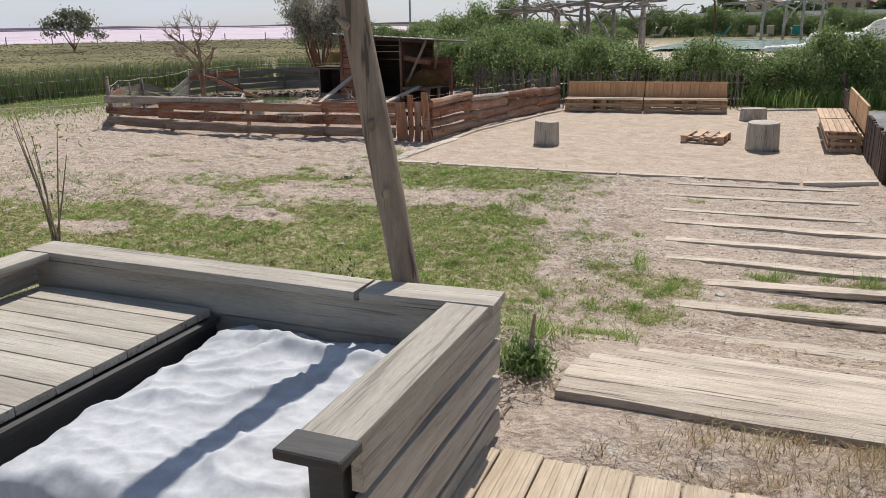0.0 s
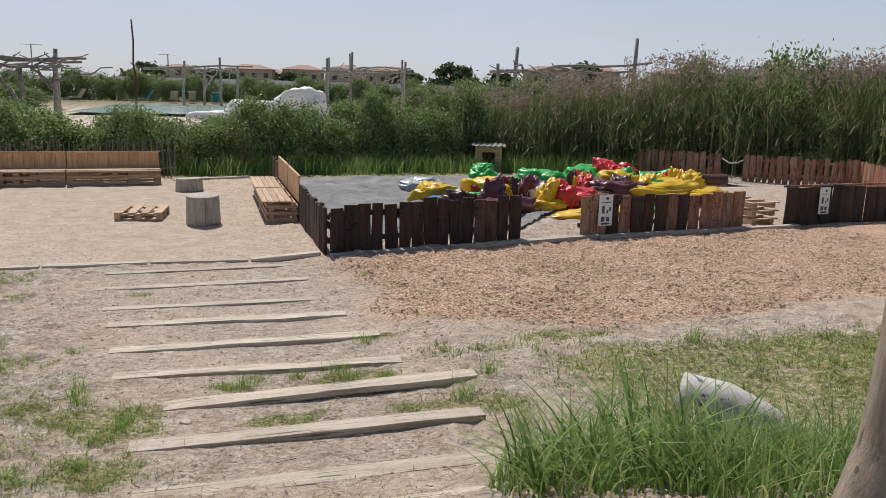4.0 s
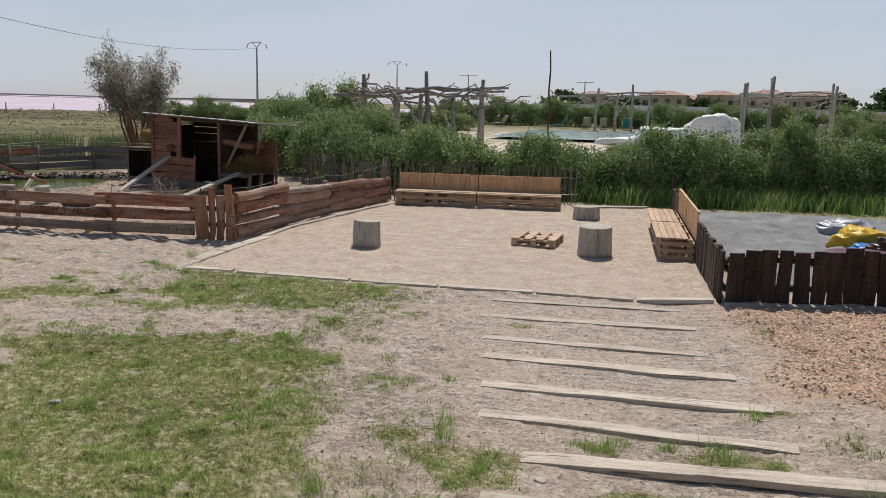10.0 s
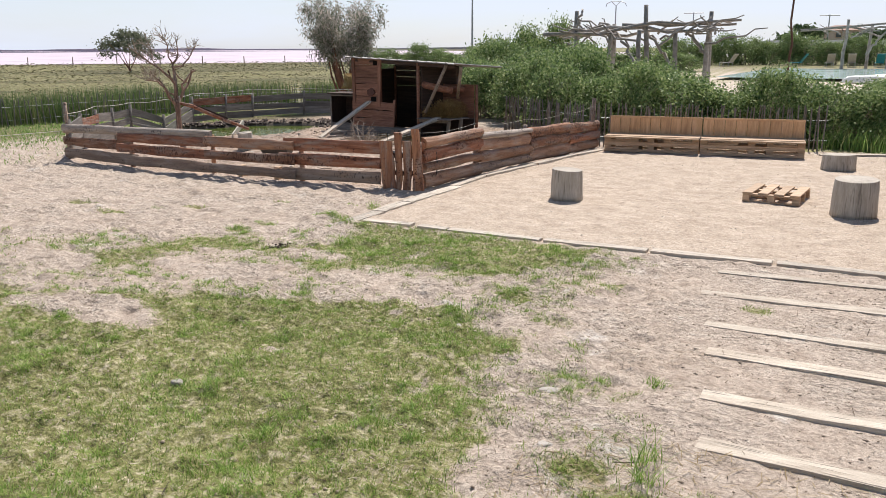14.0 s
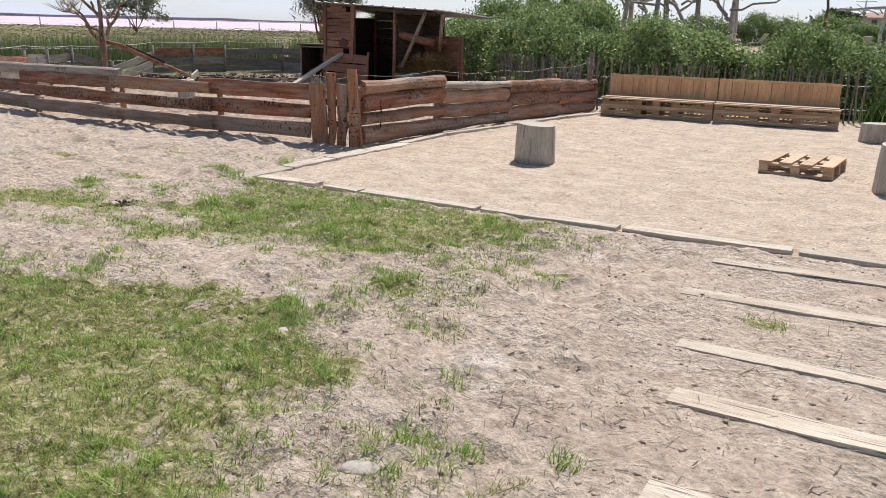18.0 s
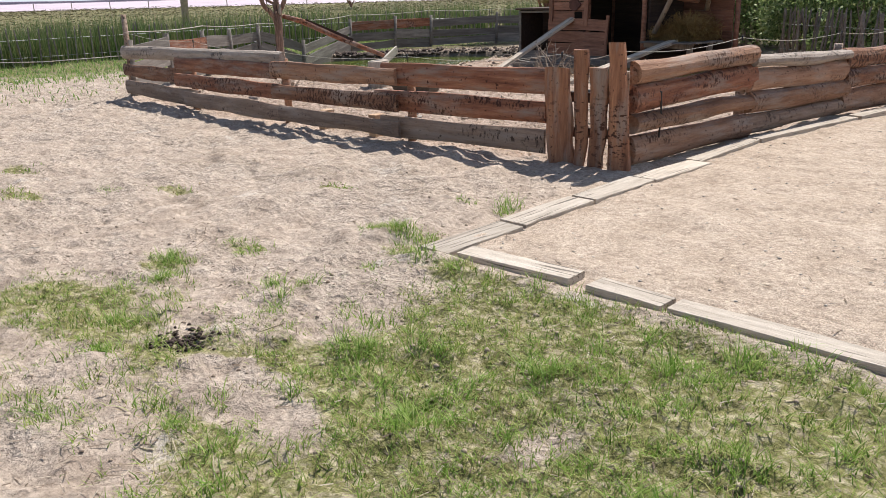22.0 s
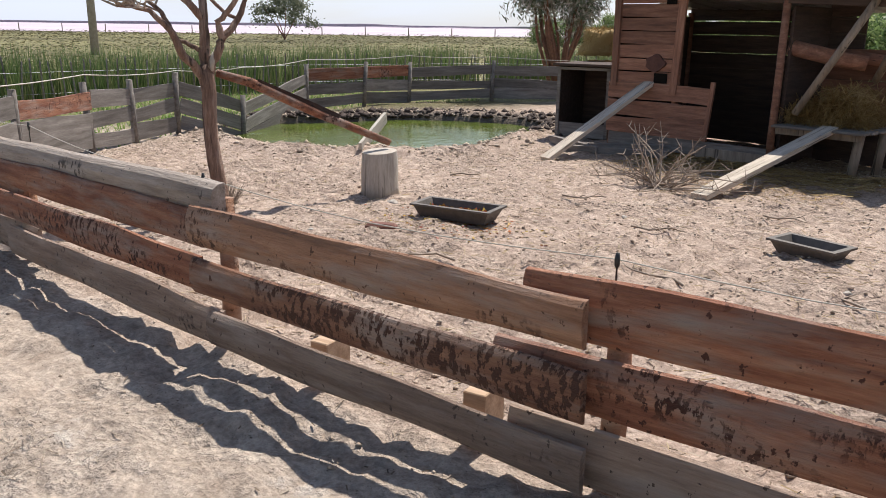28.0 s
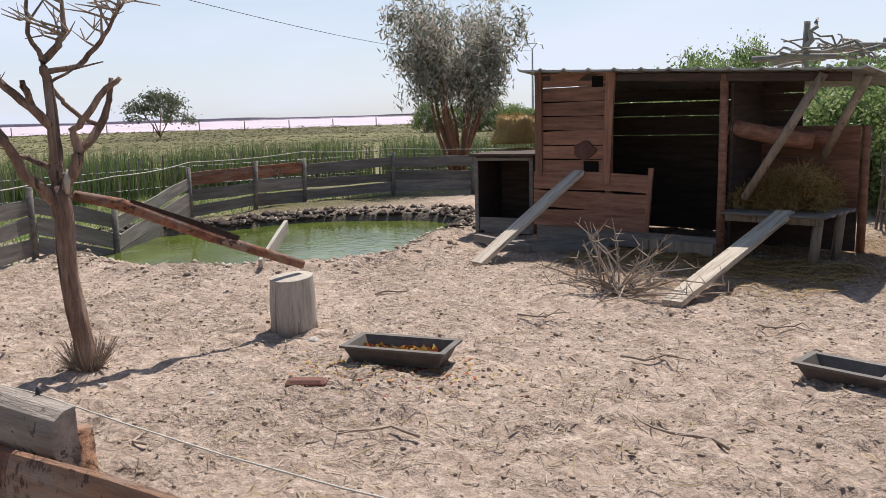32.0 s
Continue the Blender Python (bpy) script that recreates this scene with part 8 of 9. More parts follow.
def round_tree(name, x, y, z, rx, h, n, size, seed, material, label, cat="tree", group="", trunk_h=0.35):
    rng = np.random.default_rng(seed)
    t = thing(name, pose(x, y, z), label, cat, group)
    g = Geo()
    for q in range(5):
        a = rng.uniform(0, 6.28)
        g.tube([(0.05 * q - 0.1, 0, 0), (0.25 * rx * math.cos(a), 0.25 * rx * math.sin(a), h * 0.35), (0.6 * rx * math.cos(a), 0.6 * rx * math.sin(a), h * 0.75)], [0.035 * h / 2, 0.02 * h / 2, 0.006 * h], 6)
    put_part("trunk", g.mesh("trunk", M["darkwood"]), t)
    c = clump_points(n, 46, rx, rx, h, rng, trunk_h, 0.35)
    v, f = leaves(c, size, rng, 0.5)
    put_part("crown", soup("crown", v, f, material), t)
    return t


round_tree("marsh_bush", -59.3, 50.1, 0.2, 3.0, 3.6, 3600, 0.13, 31, M["bush_grey"], "rounded solitary bush standing in the salt marsh", "bush")
round_tree("broadleaf_tree", 33.5, 11.5, 0, 2.0, 5.4, 2600, 0.13, 32, M["leaf_far"], "tall leafy tree behind the play ground")
for q, (x, y, h, r) in enumerate(((50, 132, 8.0, 7), (58, 130, 6.5, 6), (72, 124, 8.8, 6), (42, 134, 6.5, 6), (66, 127, 6, 7), (22, 140, 5.5, 6), (-4, 140, 6.5, 8), (8, 142, 5.5, 8), (90, 112, 7.5, 7), (100, 100, 7, 8))):
    round_tree("broadleaf_tree", x, y, 0, r * 0.7, h * 0.8, 1500, 0.5, 60 + q, M["leaf_far"], "distant dark green tree before the houses", "tree", "far trees", 0.12)

# reed bed on the right of the hedge, with plumes
RBED = [(14.2, 13.4, 2.4), (15.6, 13.2, 2.6), (17.0, 13.4, 2.7), (18.4, 13.6, 2.8), (19.8, 13.2, 2.9), (21.2, 12.6, 3.0), (22.6, 11.8, 3.1), (24.0, 10.9, 3.3), (25.3, 9.8, 3.5), (26.4, 8.6, 3.5), (27.4, 7.2, 3.4), (28.3, 5.6, 3.3)]
reed_me = []
for q in range(3):
    rng = np.random.default_rng(80 + q)
    nb_ = 420
    p = np.stack([rng.normal(0, 0.55, nb_), rng.normal(0, 0.5, nb_), np.zeros(nb_)], 1)
    v, f = blades(p, rng.uniform(1.3, 2.5, nb_), rng.uniform(0.012, 0.022, nb_), rng.uniform(0.03, 0.22, nb_), rng, 0.8, 3)
    pos = rng.uniform(0.25, 0.95, 1500)
    src_ = rng.integers(0, nb_, 1500)
    c = p[src_] + np.stack([rng.normal(0, 0.10, 1500), rng.normal(0, 0.10, 1500), pos * rng.uniform(1.2, 2.3, 1500)], 1)
    v2, f2 = blades(c, rng.uniform(0.2, 0.42, 1500), rng.uniform(0.016, 0.03, 1500), rng.uniform(0.7, 1.3, 1500), rng, 1.0, 2)
    me_r = soup("reed_stalks", np.concatenate([v, v2]), np.concatenate([f, f2 + len(v)]), M["reed"])
    n3 = 70
    tops = rng.integers(0, nb_, n3)
    c3 = []
    for t_ in tops:
        bx = p[t_] + np.array([rng.uniform(0, 0.2), rng.normal(0, 0.1), rng.uniform(2.0, 2.55)])
        for _ in range(14):
            c3.append(bx + np.array([rng.uniform(0, 0.16), rng.normal(0, 0.025), rng.uniform(-0.12, 0.14)]))
    v, f = leaves(np.array(c3), 0.045, rng, 0.25, drop=-0.6)
    reed_me.append((me_r, soup("reed_plumes", v, f, M["plume"])))
base_reed = []
kk = 0
for row in range(3):
    for x, y, h in RBED:
        s = h / (2.6 if x < 17.5 else 2.25) * gr.uniform(0.85, 1.08)
        m = pose(x + gr.uniform(-0.3, 0.3) + 0.4 * row, y + 1.0 * row + gr.uniform(-0.3, 0.3), 0, 0, 0, gr.uniform(-40, 40)) @ Matrix.Diagonal((1.25, 1.25, s, 1))
        if kk < 3:
            t = thing("reed_clump", m, "tall reeds with brown feathery plumes", "reeds", "reed bed")
            put_part("reed_mass", reed_me[kk][0], t, kind="stuff")
            put_part("feathery_top", reed_me[kk][1], t, kind="stuff")
            base_reed.append(t)
        else:
            copy_thing(base_reed[kk % 3], m)
        kk += 1
for x, y, h, s in ((19.5, 15.5, 2.6, 1.4), (22.5, 13.8, 2.9, 1.4), (25.2, 12.0, 3.3, 1.5), (27.2, 10.2, 3.5, 1.5), (28.8, 8.2, 3.5, 1.5), (29.6, 6.0, 3.3, 1.4), (20.8, 12.4, 2.2, 1.0), (22.4, 11.4, 2.4, 1.0), (23.4, 10.6, 2.6, 1.0), (24.2, 9.6, 2.2, 1.0), (25.8, 8.0, 2.4, 1.0), (26.8, 6.3, 2.4, 1.0), (27.6, 4.6, 2.2, 1.0), (17.0, 15.6, 2.2, 1.4)):
    copy_thing(base_shrub[k % 3], pose(x, y, -0.02, 0, 0, gr.uniform(0, 360)) @ Matrix.Diagonal((s, s, h / TOPS[k % 3], 1)))
    k += 1

# long grass at the foot of the hedge
n_ = 5200
hx = gr.uniform(5.2, 21, n_)
hy = 10.6 + 0.06 * (hx - 7) + gr.uniform(0, 1.3, n_)
p = np.stack([hx, hy, gz(hx, hy)], 1)
v, f = blades(p, gr.uniform(0.25, 0.7, n_), gr.uniform(0.012, 0.03, n_), gr.uniform(0.2, 0.7, n_), gr, 0.7, 3)
single("long_grass", soup("long_grass", v, f, M["tallgrass"]), None, "long bright green grass at the foot of the hedge", "grass", kind="stuff")

# tall reed grass beside the ramp
n_ = 620
a, r = gr.uniform(0, 6.28, n_), np.sqrt(gr.uniform(0, 1, n_))
hx, hy = 8.62 + 0.98 * r * np.cos(a), -7.15 + 0.62 * r * np.sin(a)
p = np.stack([hx, hy, gz(hx, hy)], 1)
v, f = blades(p, gr.uniform(0.35, 0.85, n_) * (1.1 - 0.5 * r) * np.clip(1.08 - 0.62 * (hx - 8.45), 0.42, 1.0), gr.uniform(0.014, 0.030, n_), gr.uniform(0.25, 1.25, n_), gr, 1.1, 5)
n2_ = 2000
a, r = gr.uniform(0, 6.28, n2_), np.sqrt(gr.uniform(0, 1, n2_))
hx, hy = 8.68 + 1.15 * r * np.cos(a), -7.2 + 0.72 * r * np.sin(a)
p = np.stack([hx, hy, gz(hx, hy)], 1)
v2, f2 = blades(p, gr.uniform(0.10, 0.34, n2_) * np.clip(1.15 - 0.9 * (hx - 8.5), 0.3, 1.0), gr.uniform(0.007, 0.018, n2_), gr.uniform(0.4, 1.5, n2_), gr, 0.9, 5)
single("tall_grass", soup("tall_grass", np.concatenate([v, v2]), np.concatenate([f, f2 + len(v)]), M["tallgrass"]), None, "clump of tall arching reed grass beside the ramp", "grass", kind="stuff")
n_ = 1300
hx, hy = 8.25 + np.abs(gr.normal(0.6, 0.45, n_)), gr.normal(-7.9, 0.35, n_)
p = np.stack([hx, hy, gz(hx, hy)], 1)
v, f = blades(p, gr.uniform(0.15, 0.45, n_), gr.uniform(0.008, 0.018, n_), gr.uniform(0.2, 1.1, n_), gr, 0.9, 3)
single("tall_grass", soup("tall_grass", v, f, M["tallgrass"]), None, "lower tuft of reed grass before the trunk post", "grass", kind="stuff")

# small plants by the daybed
sh = thing("sapling", pose(-0.95, -6.05, ground_z(-0.95, -6.05)), "thin bare budding sapling in the grass", "sapling")
for q in range(7):
    a = gr.uniform(0, 6.28)
    top_ = Vector((0.30 * math.cos(a), 0.2 * math.sin(a), gr.uniform(0.9, 1.45)))
    put_part("stem", Geo().tube([(0.02 * q - 0.06, 0, 0), top_ * 0.45 + Vector((0.02, 0, 0.05)), top_], [0.012, 0.009, 0.004], 5).mesh("stem", M["twig"]), sh)
c = np.stack([gr.normal(0, 0.2, 90), gr.normal(0, 0.15, 90), gr.uniform(0.5, 1.45, 90)], 1)
v, f = leaves(c, 0.03, gr, 0.35)
put_part("buds", soup("buds", v, f, M["blade"]), sh)
for x, y, s, mt, lab in ((3.35, -7.45, 0.78, "leaf_far", "small dark rosemary-like bush in the grass"), (5.34, -9.3, 0.31, "leaf", "low leafy weed beside the ramp")):
    rng = np.random.default_rng(275 if y > -8 else 534)
    t = thing("small_bush", pose(x, y, ground_z(x, y)), lab, "bush")
    c = np.abs(rng.normal(0, 1, (1500, 3))) * np.array([0, 0, 0.16]) * s + rng.normal(0, 1, (1500, 3)) * np.array([0.14, 0.14, 0.03]) * s
    c[:, 2] = np.clip(c[:, 2], 0.01, 0.42)
    v, f = leaves(c, 0.022, rng, 0.25, drop=-1.2)
    put_part("foliage", soup("foliage", v, f, M[mt]), t)
    put_part("stem", Geo().tube([(0, 0, -0.02), (0.02, 0, 0.12), (0.03, 0.02, 0.25)], [0.02, 0.014, 0.006], 6).mesh("stems", M["twig"]), t)

# ---------------------------------------------------------------- grass, litter and stones on the yard
def boards_and_deck(x, y):
    """True where timber covers the ground."""
    on = ((x > 3.3) & (x < 5.5) & (y < -9.75)) | ((x > 5.4) & (x < 8.1) & (y < -7.35)) | ((x > 2.9) & (x < 8) & (y < -9.9))
    for a, b, w in STEPS:
        on |= (x > a[0] - 0.02) & (x < b[0] + 0.02) & (y < a[1] + 0.03) & (y > a[1] - w + 0.02)
    return on


def turf(tx, ty, per, spread, height, width, lean, segs, material, name, label):
    """Tufts of blades that fan out from their roots."""
    x, y = np.repeat(tx, per), np.repeat(ty, per)
    k = np.repeat(gr.uniform(0.55, 1.35, len(tx)) * height, per)
    dx, dy = gr.normal(0, spread, len(x)), gr.normal(0, spread, len(x))
    x, y = x + dx, y + dy
    ok = ~boards_and_deck(x, y) & (inside(SAND, x, y, 0.05) < 0.6)
    x, y, k = x[ok], y[ok], k[ok]
    p = np.stack([x, y, gz(x, y) - 0.004], 1)
    n = len(p)
    v, f = blades(p, k * gr.uniform(0.45, 1.15, n), gr.uniform(0.7, 1.4, n) * width, gr.uniform(*lean, n), gr, 0.6, segs)
    single(name, soup(name, v, f, M[material]), None, label, "grass", kind="stuff")


def seeded(n, x0, x1, y0, y1, power=1.0, least=0.0):
    x, y = gr.uniform(x0, x1, n), gr.uniform(y0, y1, n)
    c = grass_cover(x, y)
    ok = (gr.uniform(0, 1, n) < c ** power) & (c > least)
    return x[ok], y[ok]


NEAR = (-2.2, 7.6, -7.6, 0.4)
tx, ty = seeded(20000, *NEAR)
lush = 0.75 + 0.6 * fbm(tx, ty, 1.1, 71)
turf(tx, ty, 15, 0.030, 0.042 * lush, 0.0044, (0.35, 1.5), 2, "blade", "grass", "short trodden turf in uneven patches")
pick_ = gr.uniform(0, 1, len(tx)) < 0.30
turf(tx[pick_], ty[pick_], 12, 0.045, 0.034, 0.0034, (0.6, 1.7), 2, "dryblade", "dry_grass", "yellowed dry grass blades among the turf")
sx, sy = seeded(4200, *NEAR, 0.8, 0.12)
ok = vnoise(sx, sy, 0.45, 93) + 0.3 * gr.uniform(0, 1, len(sx)) > 0.62
sx, sy = sx[ok], sy[ok]
turf(sx, sy, 34, 0.030, 0.062, 0.0048, (0.35, 1.45), 3, "tuft_green", "grass_tufts", "denser green tufts standing out of the turf")
fx, fy = gr.uniform(-10, 13, 42000), gr.uniform(-11.5, 1.3, 42000)
out_ = ~((fx > NEAR[0]) & (fx < NEAR[1]) & (fy > NEAR[2]) & (fy < NEAR[3]))
fx, fy = fx[out_], fy[out_]
ok = gr.uniform(0, 1, len(fx)) < grass_cover(fx, fy)
fx, fy = fx[ok], fy[ok]
turf(fx, fy, 9, 0.05, 0.048 * np.where((fx > 8) & (fy < -4.3), 1.35, 1.0), 0.0075, (0.3, 1.3), 2, "blade", "grass", "short tufted grass farther out on the yard")
pick_ = gr.uniform(0, 1, len(fx)) < 0.25
turf(fx[pick_], fy[pick_], 7, 0.06, 0.045, 0.007, (0.4, 1.5), 2, "dryblade", "dry_grass", "yellowed grass farther out on the yard")
dx_, dy_ = gr.uniform(5.35, 7.6, 900), gr.uniform(-9.97, -9.25, 900)
ok = gr.uniform(0, 2.4, 900) < np.clip(1.15 - 0.42 * (dx_ - 5.35), 0.15, 1) * sstep(0.3, 0.55, fbm(dx_, dy_, 0.35, 12))
dx_, dy_ = dx_[ok], np.where(dx_[ok] > 5.5, np.minimum(dy_[ok], -9.5), dy_[ok])
p = np.repeat(np.stack([dx_, dy_], 1), 16, 0) + gr.normal(0, 0.035, (len(dx_) * 16, 2))
p = np.stack([p[:, 0], np.clip(p[:, 1], -9.97, -9.2), gz(p[:, 0], p[:, 1]) - 0.004], 1)
v, f = blades(p, gr.uniform(0.025, 0.075, len(p)), gr.uniform(0.003, 0.005, len(p)), gr.uniform(0.4, 1.8, len(p)), gr, 0.6, 2)
single("dead_grass", soup("dead_grass", v, f, M["dead_blade"]), None, "matted dead brown grass beside the deck", "grass", kind="stuff")
# single tufts along boards and kerbs: x, y, height
TUFTS = [(5.1, -4.65, 0.16), (5.15, -4.88, 0.2), (7.46, -3.91, 0.12), (6.41, -4.6, 0.12), (6.75, -4.6, 0.14), (5.52, -5.26, 0.12), (4.07, -1.56, 0.10), (4.5, -5.87, 0.12), (4.92, -3.58, 0.07), (7.96, -1.32, 0.08), (4.23, -3.15, 0.06),
         (-0.84, -1.1, 0.05), (-0.73, -0.63, 0.05), (0.83, -1.18, 0.11), (1.37, -1.45, 0.13), (-0.17, 1.0, 0.09), (-0.08, 0.9, 0.09), (-0.14, 0.12, 0.07), (1.48, -0.88, 0.11), (1.03, 0.2, 0.10), (1.05, 0.05, 0.08), (0.16, -0.18, 0.07), (-0.25, 0.12, 0.07), (0.03, -0.44, 0.05),
         (-0.47, 0.89, 0.04), (-0.42, -0.02, 0.04), (-1.46, 0.64, 0.03), (2.0, -0.3, 0.1), (2.6, -0.5, 0.1), (3.1, -0.4, 0.11), (2.3, -1.0, 0.1), (1.8, -0.5, 0.11), (2.2, -1.4, 0.12), (0.6, -0.9, 0.09),
         (7.1, -4.6, 0.18), (6.3, -4.72, 0.14), (7.95, -5.4, 0.2), (8.2, -6.0, 0.28), (8.1, -6.6, 0.32), (5.45, -7.35, 0.18), (5.2, -8.6, 0.16), (5.3, -9.2, 0.14), (5.5, -9.4, 0.12), (8.3, -5.0, 0.2), (10.5, -4.6, 0.2), (-2.9, -0.48, 0.05), (3.06, -2.88, 0.12), (3.3, -2.2, 0.1)]
tx, ty, th = np.array(TUFTS).T
turf(tx, ty, 70, 0.045, th, 0.005, (0.3, 1.3), 3, "tuft_green", "grass_tufts", "single taller grass tufts along boards and kerbs")


def yard(n, rng, x0=-8, x1=11, y0=-9.8, y1=2.3):
    x, y = rng.uniform(x0, x1, n), rng.uniform(y0, y1, n)
    ok = (inside(SAND, x, y, 0.1) < 0.5) & (inside(PEN, x, y, 0.1) < 0.5) & ~((x > 3.3) & (x < 5.5) & (y < -9.7)) & ~((x > 5.4) & (x < 7.6) & (y < -7.9))
    ok &= rng.uniform(0, 1, n) > 0.85 * inside(TRODDEN, x, y, 0.8)
    x, y = x[ok], y[ok]
    return np.stack([x, y, gz(x, y)], 1)


cover(lambda n, r_: yard(n, r_), 15000, 0.045, 0.004, gr, M["litter"], "twig_litter", "fine dry stalks and chips over the bare earth", "litter", 0.003)
cover(lambda n, r_: yard(n, r_), 900, 0.13, 0.0036, gr, M["dark_twig"], "twig_litter", "longer dry twigs on the bare earth", "litter", 0.006)
cover(lambda n, r_: yard(n, r_, -4.5, 8, -7.5, 2.2), 4200, 0.032, 0.0045, gr, M["dark_twig"], "bark_litter", "dark bits of bark and dead leaves on the earth", "litter", 0.004, 0.8)
cover(lambda n, r_: yard(n, r_, 5.0, 7.0, -10.0, -8.4), 2600, 0.12, 0.006, gr, M["litter"], "straw_litter", "dead brown stalks beside the deck", "straw", 0.01, 0.5)
cover(lambda n, r_: yard(n, r_, 4.5, 8.3, -7.2, -4.4), 2600, 0.085, 0.0035, gr, M["straw"], "straw_litter", "dry stalks lying between the path boards", "straw", 0.006, 0.8)
def wisps(n, rng):
    cen_ = np.array([(-3.45, 0.8), (-2.3, 0.71), (-1.92, 0.92), (-2.85, 0.78), (-1.53, 1.32), (-3.3, 0.5), (-4.2, 1.2), (-0.9, 0.9), (-2.0, -0.2), (-1.1, -0.6), (4.6, -3.2), (4.2, -4.0), (3.9, -5.4), (5.1, -3.0), (-2.6, -1.2), (0.9, -2.2)])
    i = rng.integers(0, len(cen_), n)
    x, y = cen_[i, 0] + rng.normal(0, 0.16, n), cen_[i, 1] + rng.normal(0, 0.12, n)
    return np.stack([x, y, gz(x, y)], 1)


cover(wisps, 1500, 0.075, 0.003, gr, M["litter"], "straw_litter", "small wisps of dry straw caught on the bare earth", "straw", 0.006, 0.8)
pebbles(lambda n, r_: yard(n, r_), 15000, 0.010, gr, "pebbles", "small pale stones and clods on the bare earth", M["mud"])


def on_sand(n, rng):
    x, y = rng.uniform(-0.3, 7.8, n), rng.uniform(0, 10, n)
    ok = inside(SAND, x, y, 0.1) > 0.8
    return np.stack([x[ok], y[ok], gz(x[ok], y[ok])], 1)


cover(on_sand, 2200, 0.045, 0.006, gr, M["litter"], "sand_litter", "scattered dark bits of bark on the sand", "litter", 0.003)
pebbles(on_sand, 2500, 0.008, gr, "sand_grit", "coarse grit on the sand court")


def on_chips(n, rng):
    x, y = rng.uniform(7.3, 17, n), rng.uniform(-4.6, 1.6, n)
    ok = inside(CHIPS, x + 0.9 * (fbm(x, y, 0.9, 61) - 0.5), y + 0.9 * (fbm(x, y, 0.9, 62) - 0.5), 0.5) > 0.5
    return np.stack([x[ok], y[ok], gz(x[ok], y[ok])], 1)


M["woodchip"] = leafy("wood_chips", [(0.20, 0.125, 0.085), (0.38, 0.26, 0.18), (0.50, 0.37, 0.27), (0.60, 0.48, 0.38)], 0.8, 0.0)
cover(on_chips, 36000, 0.028, 0.013, gr, M["woodchip"], "wood_chips", "reddish brown wood chip mulch", "mulch", 0.004, 0.85)
for x, y, s in ((4.3, -4.0, 0.07), (4.55, -4.75, 0.05), (3.2, -3.1, 0.05), (5.9, -5.35, 0.05), (6.9, -5.3, 0.04), (2.0, -5.0, 0.05)):
    single("stone", lump(s, s * 0.7, s * 0.5, x * 7, 0.3, 14, 6).mesh("stone", M["stone"], True), pose(x, y, ground_z(x, y) - 0.01, 0, 0, x * 90), "pale stone lying on the bare earth", "stone", "loose stones")
def dung(n, rng):
    x, y = rng.normal(0.1, 0.07, n), rng.normal(-1.55, 0.05, n)
    return np.stack([x, y, gz(x, y) + rng.uniform(0, 0.02, n)], 1)


pebbles(dung, 160, 0.011, gr, "soil_clods", "dark crumbled clods of earth in a small heap", M["inner_board"])
# rough grass outside the pen towards the marsh
n_ = 26000
hx, hy = gr.uniform(-17.5, -8.8, n_), gr.uniform(-5, 14, n_)
ok = (inside(PEN, hx, hy, 0.2) < 0.3) & (gr.uniform(0, 1, n_) < 0.15 + 0.85 * sstep(-10.5, -13.0, hx - 0.35 * (hy - 3)))
hx, hy = hx[ok], hy[ok]
p = np.stack([hx, hy, gz(hx, hy)], 1)
v, f = blades(p, gr.uniform(0.03, 0.13, len(p)), gr.uniform(0.012, 0.03, len(p)), gr.uniform(0.3, 1.1, len(p)), gr, 0.7, 2)
single("rough_grass", soup("rough_grass", v, f, M["tallgrass"]), None, "rough low weeds and grass before the marsh paling", "grass", kind="stuff")


# ---------------------------------------------------------------- pool terrace beyond the hedge
pool = Geo()
pool.add([(-3.0, 49, 0.22), (12.5, 48, 0.22), (22, 56, 0.30), (20, 66, 0.42), (-1, 66, 0.42)], [(0, 1, 2, 3, 4)])
single("pool_water", pool.mesh("pool_water", M["pool"]), None, "pale turquoise lagoon pool", "water", kind="structure")
fold = thing("pool_cover", pose(11.0, 46.8, 0.05) @ Matrix.Diagonal((1.55, 1, 1.2, 1)), "white heaped pool cover fabric with a hollow end", "pool cover")
for x, y, rx, ry, rz, sd in ((0.9, 0, 1.15, 0.9, 1.75, 3), (-0.7, 0.2, 1.7, 0.9, 1.05, 5), (-2.2, 0.3, 1.6, 0.7, 0.4, 7), (1.6, 0.5, 0.7, 0.7, 1.85, 9)):
    put_part("fold", lump(rx, ry, rz, sd, 0.22).mesh("fold", M["poolcloth"], True), fold, pose(x, y, 0))


def lounger(x, y, z, ang, mat_, label):
    t = thing("sun_lounger", pose(x, y, z, 0, 0, ang), label, "lounger", "loungers round the pool")
    put_part("seat", Geo().box(-0.32, 0.32, 0, 1.15, 0.30, 0.36).mesh("seat", M[mat_]), t)
    put_part("backrest", Geo().box(-0.32, 0.32, 0, 0.95, 0, 0.05).mesh("backrest", M[mat_]), t, pose(0, 1.1, 0.34, 52, 0, 0))
    for lx in (-0.29, 0.26):
        for ly in (0.05, 1.05):
            put_part("leg", Geo().box(lx, lx + 0.04, ly, ly + 0.04, 0, 0.31).mesh("leg", M["metal"]), t)


for x, y, ang, mk in ((-6.0, 72, 60, "sling"), (-0.2, 72.5, 75, "teal"), (3.1, 73, 10, "sling"), (5.0, 73, 0, "sling"), (7.1, 73, 5, "teal"), (24.5, 70, 0, "sling"), (23.0, 70, 0, "teal"), (33, 34, 20, "sling"), (34.5, 33, 30, "teal")):
    lounger(x, y, 0.45, ang + 180, mk, ("teal" if mk == "teal" else "pale") + " sling sun lounger beside the pool")

rd = random.Random(17)


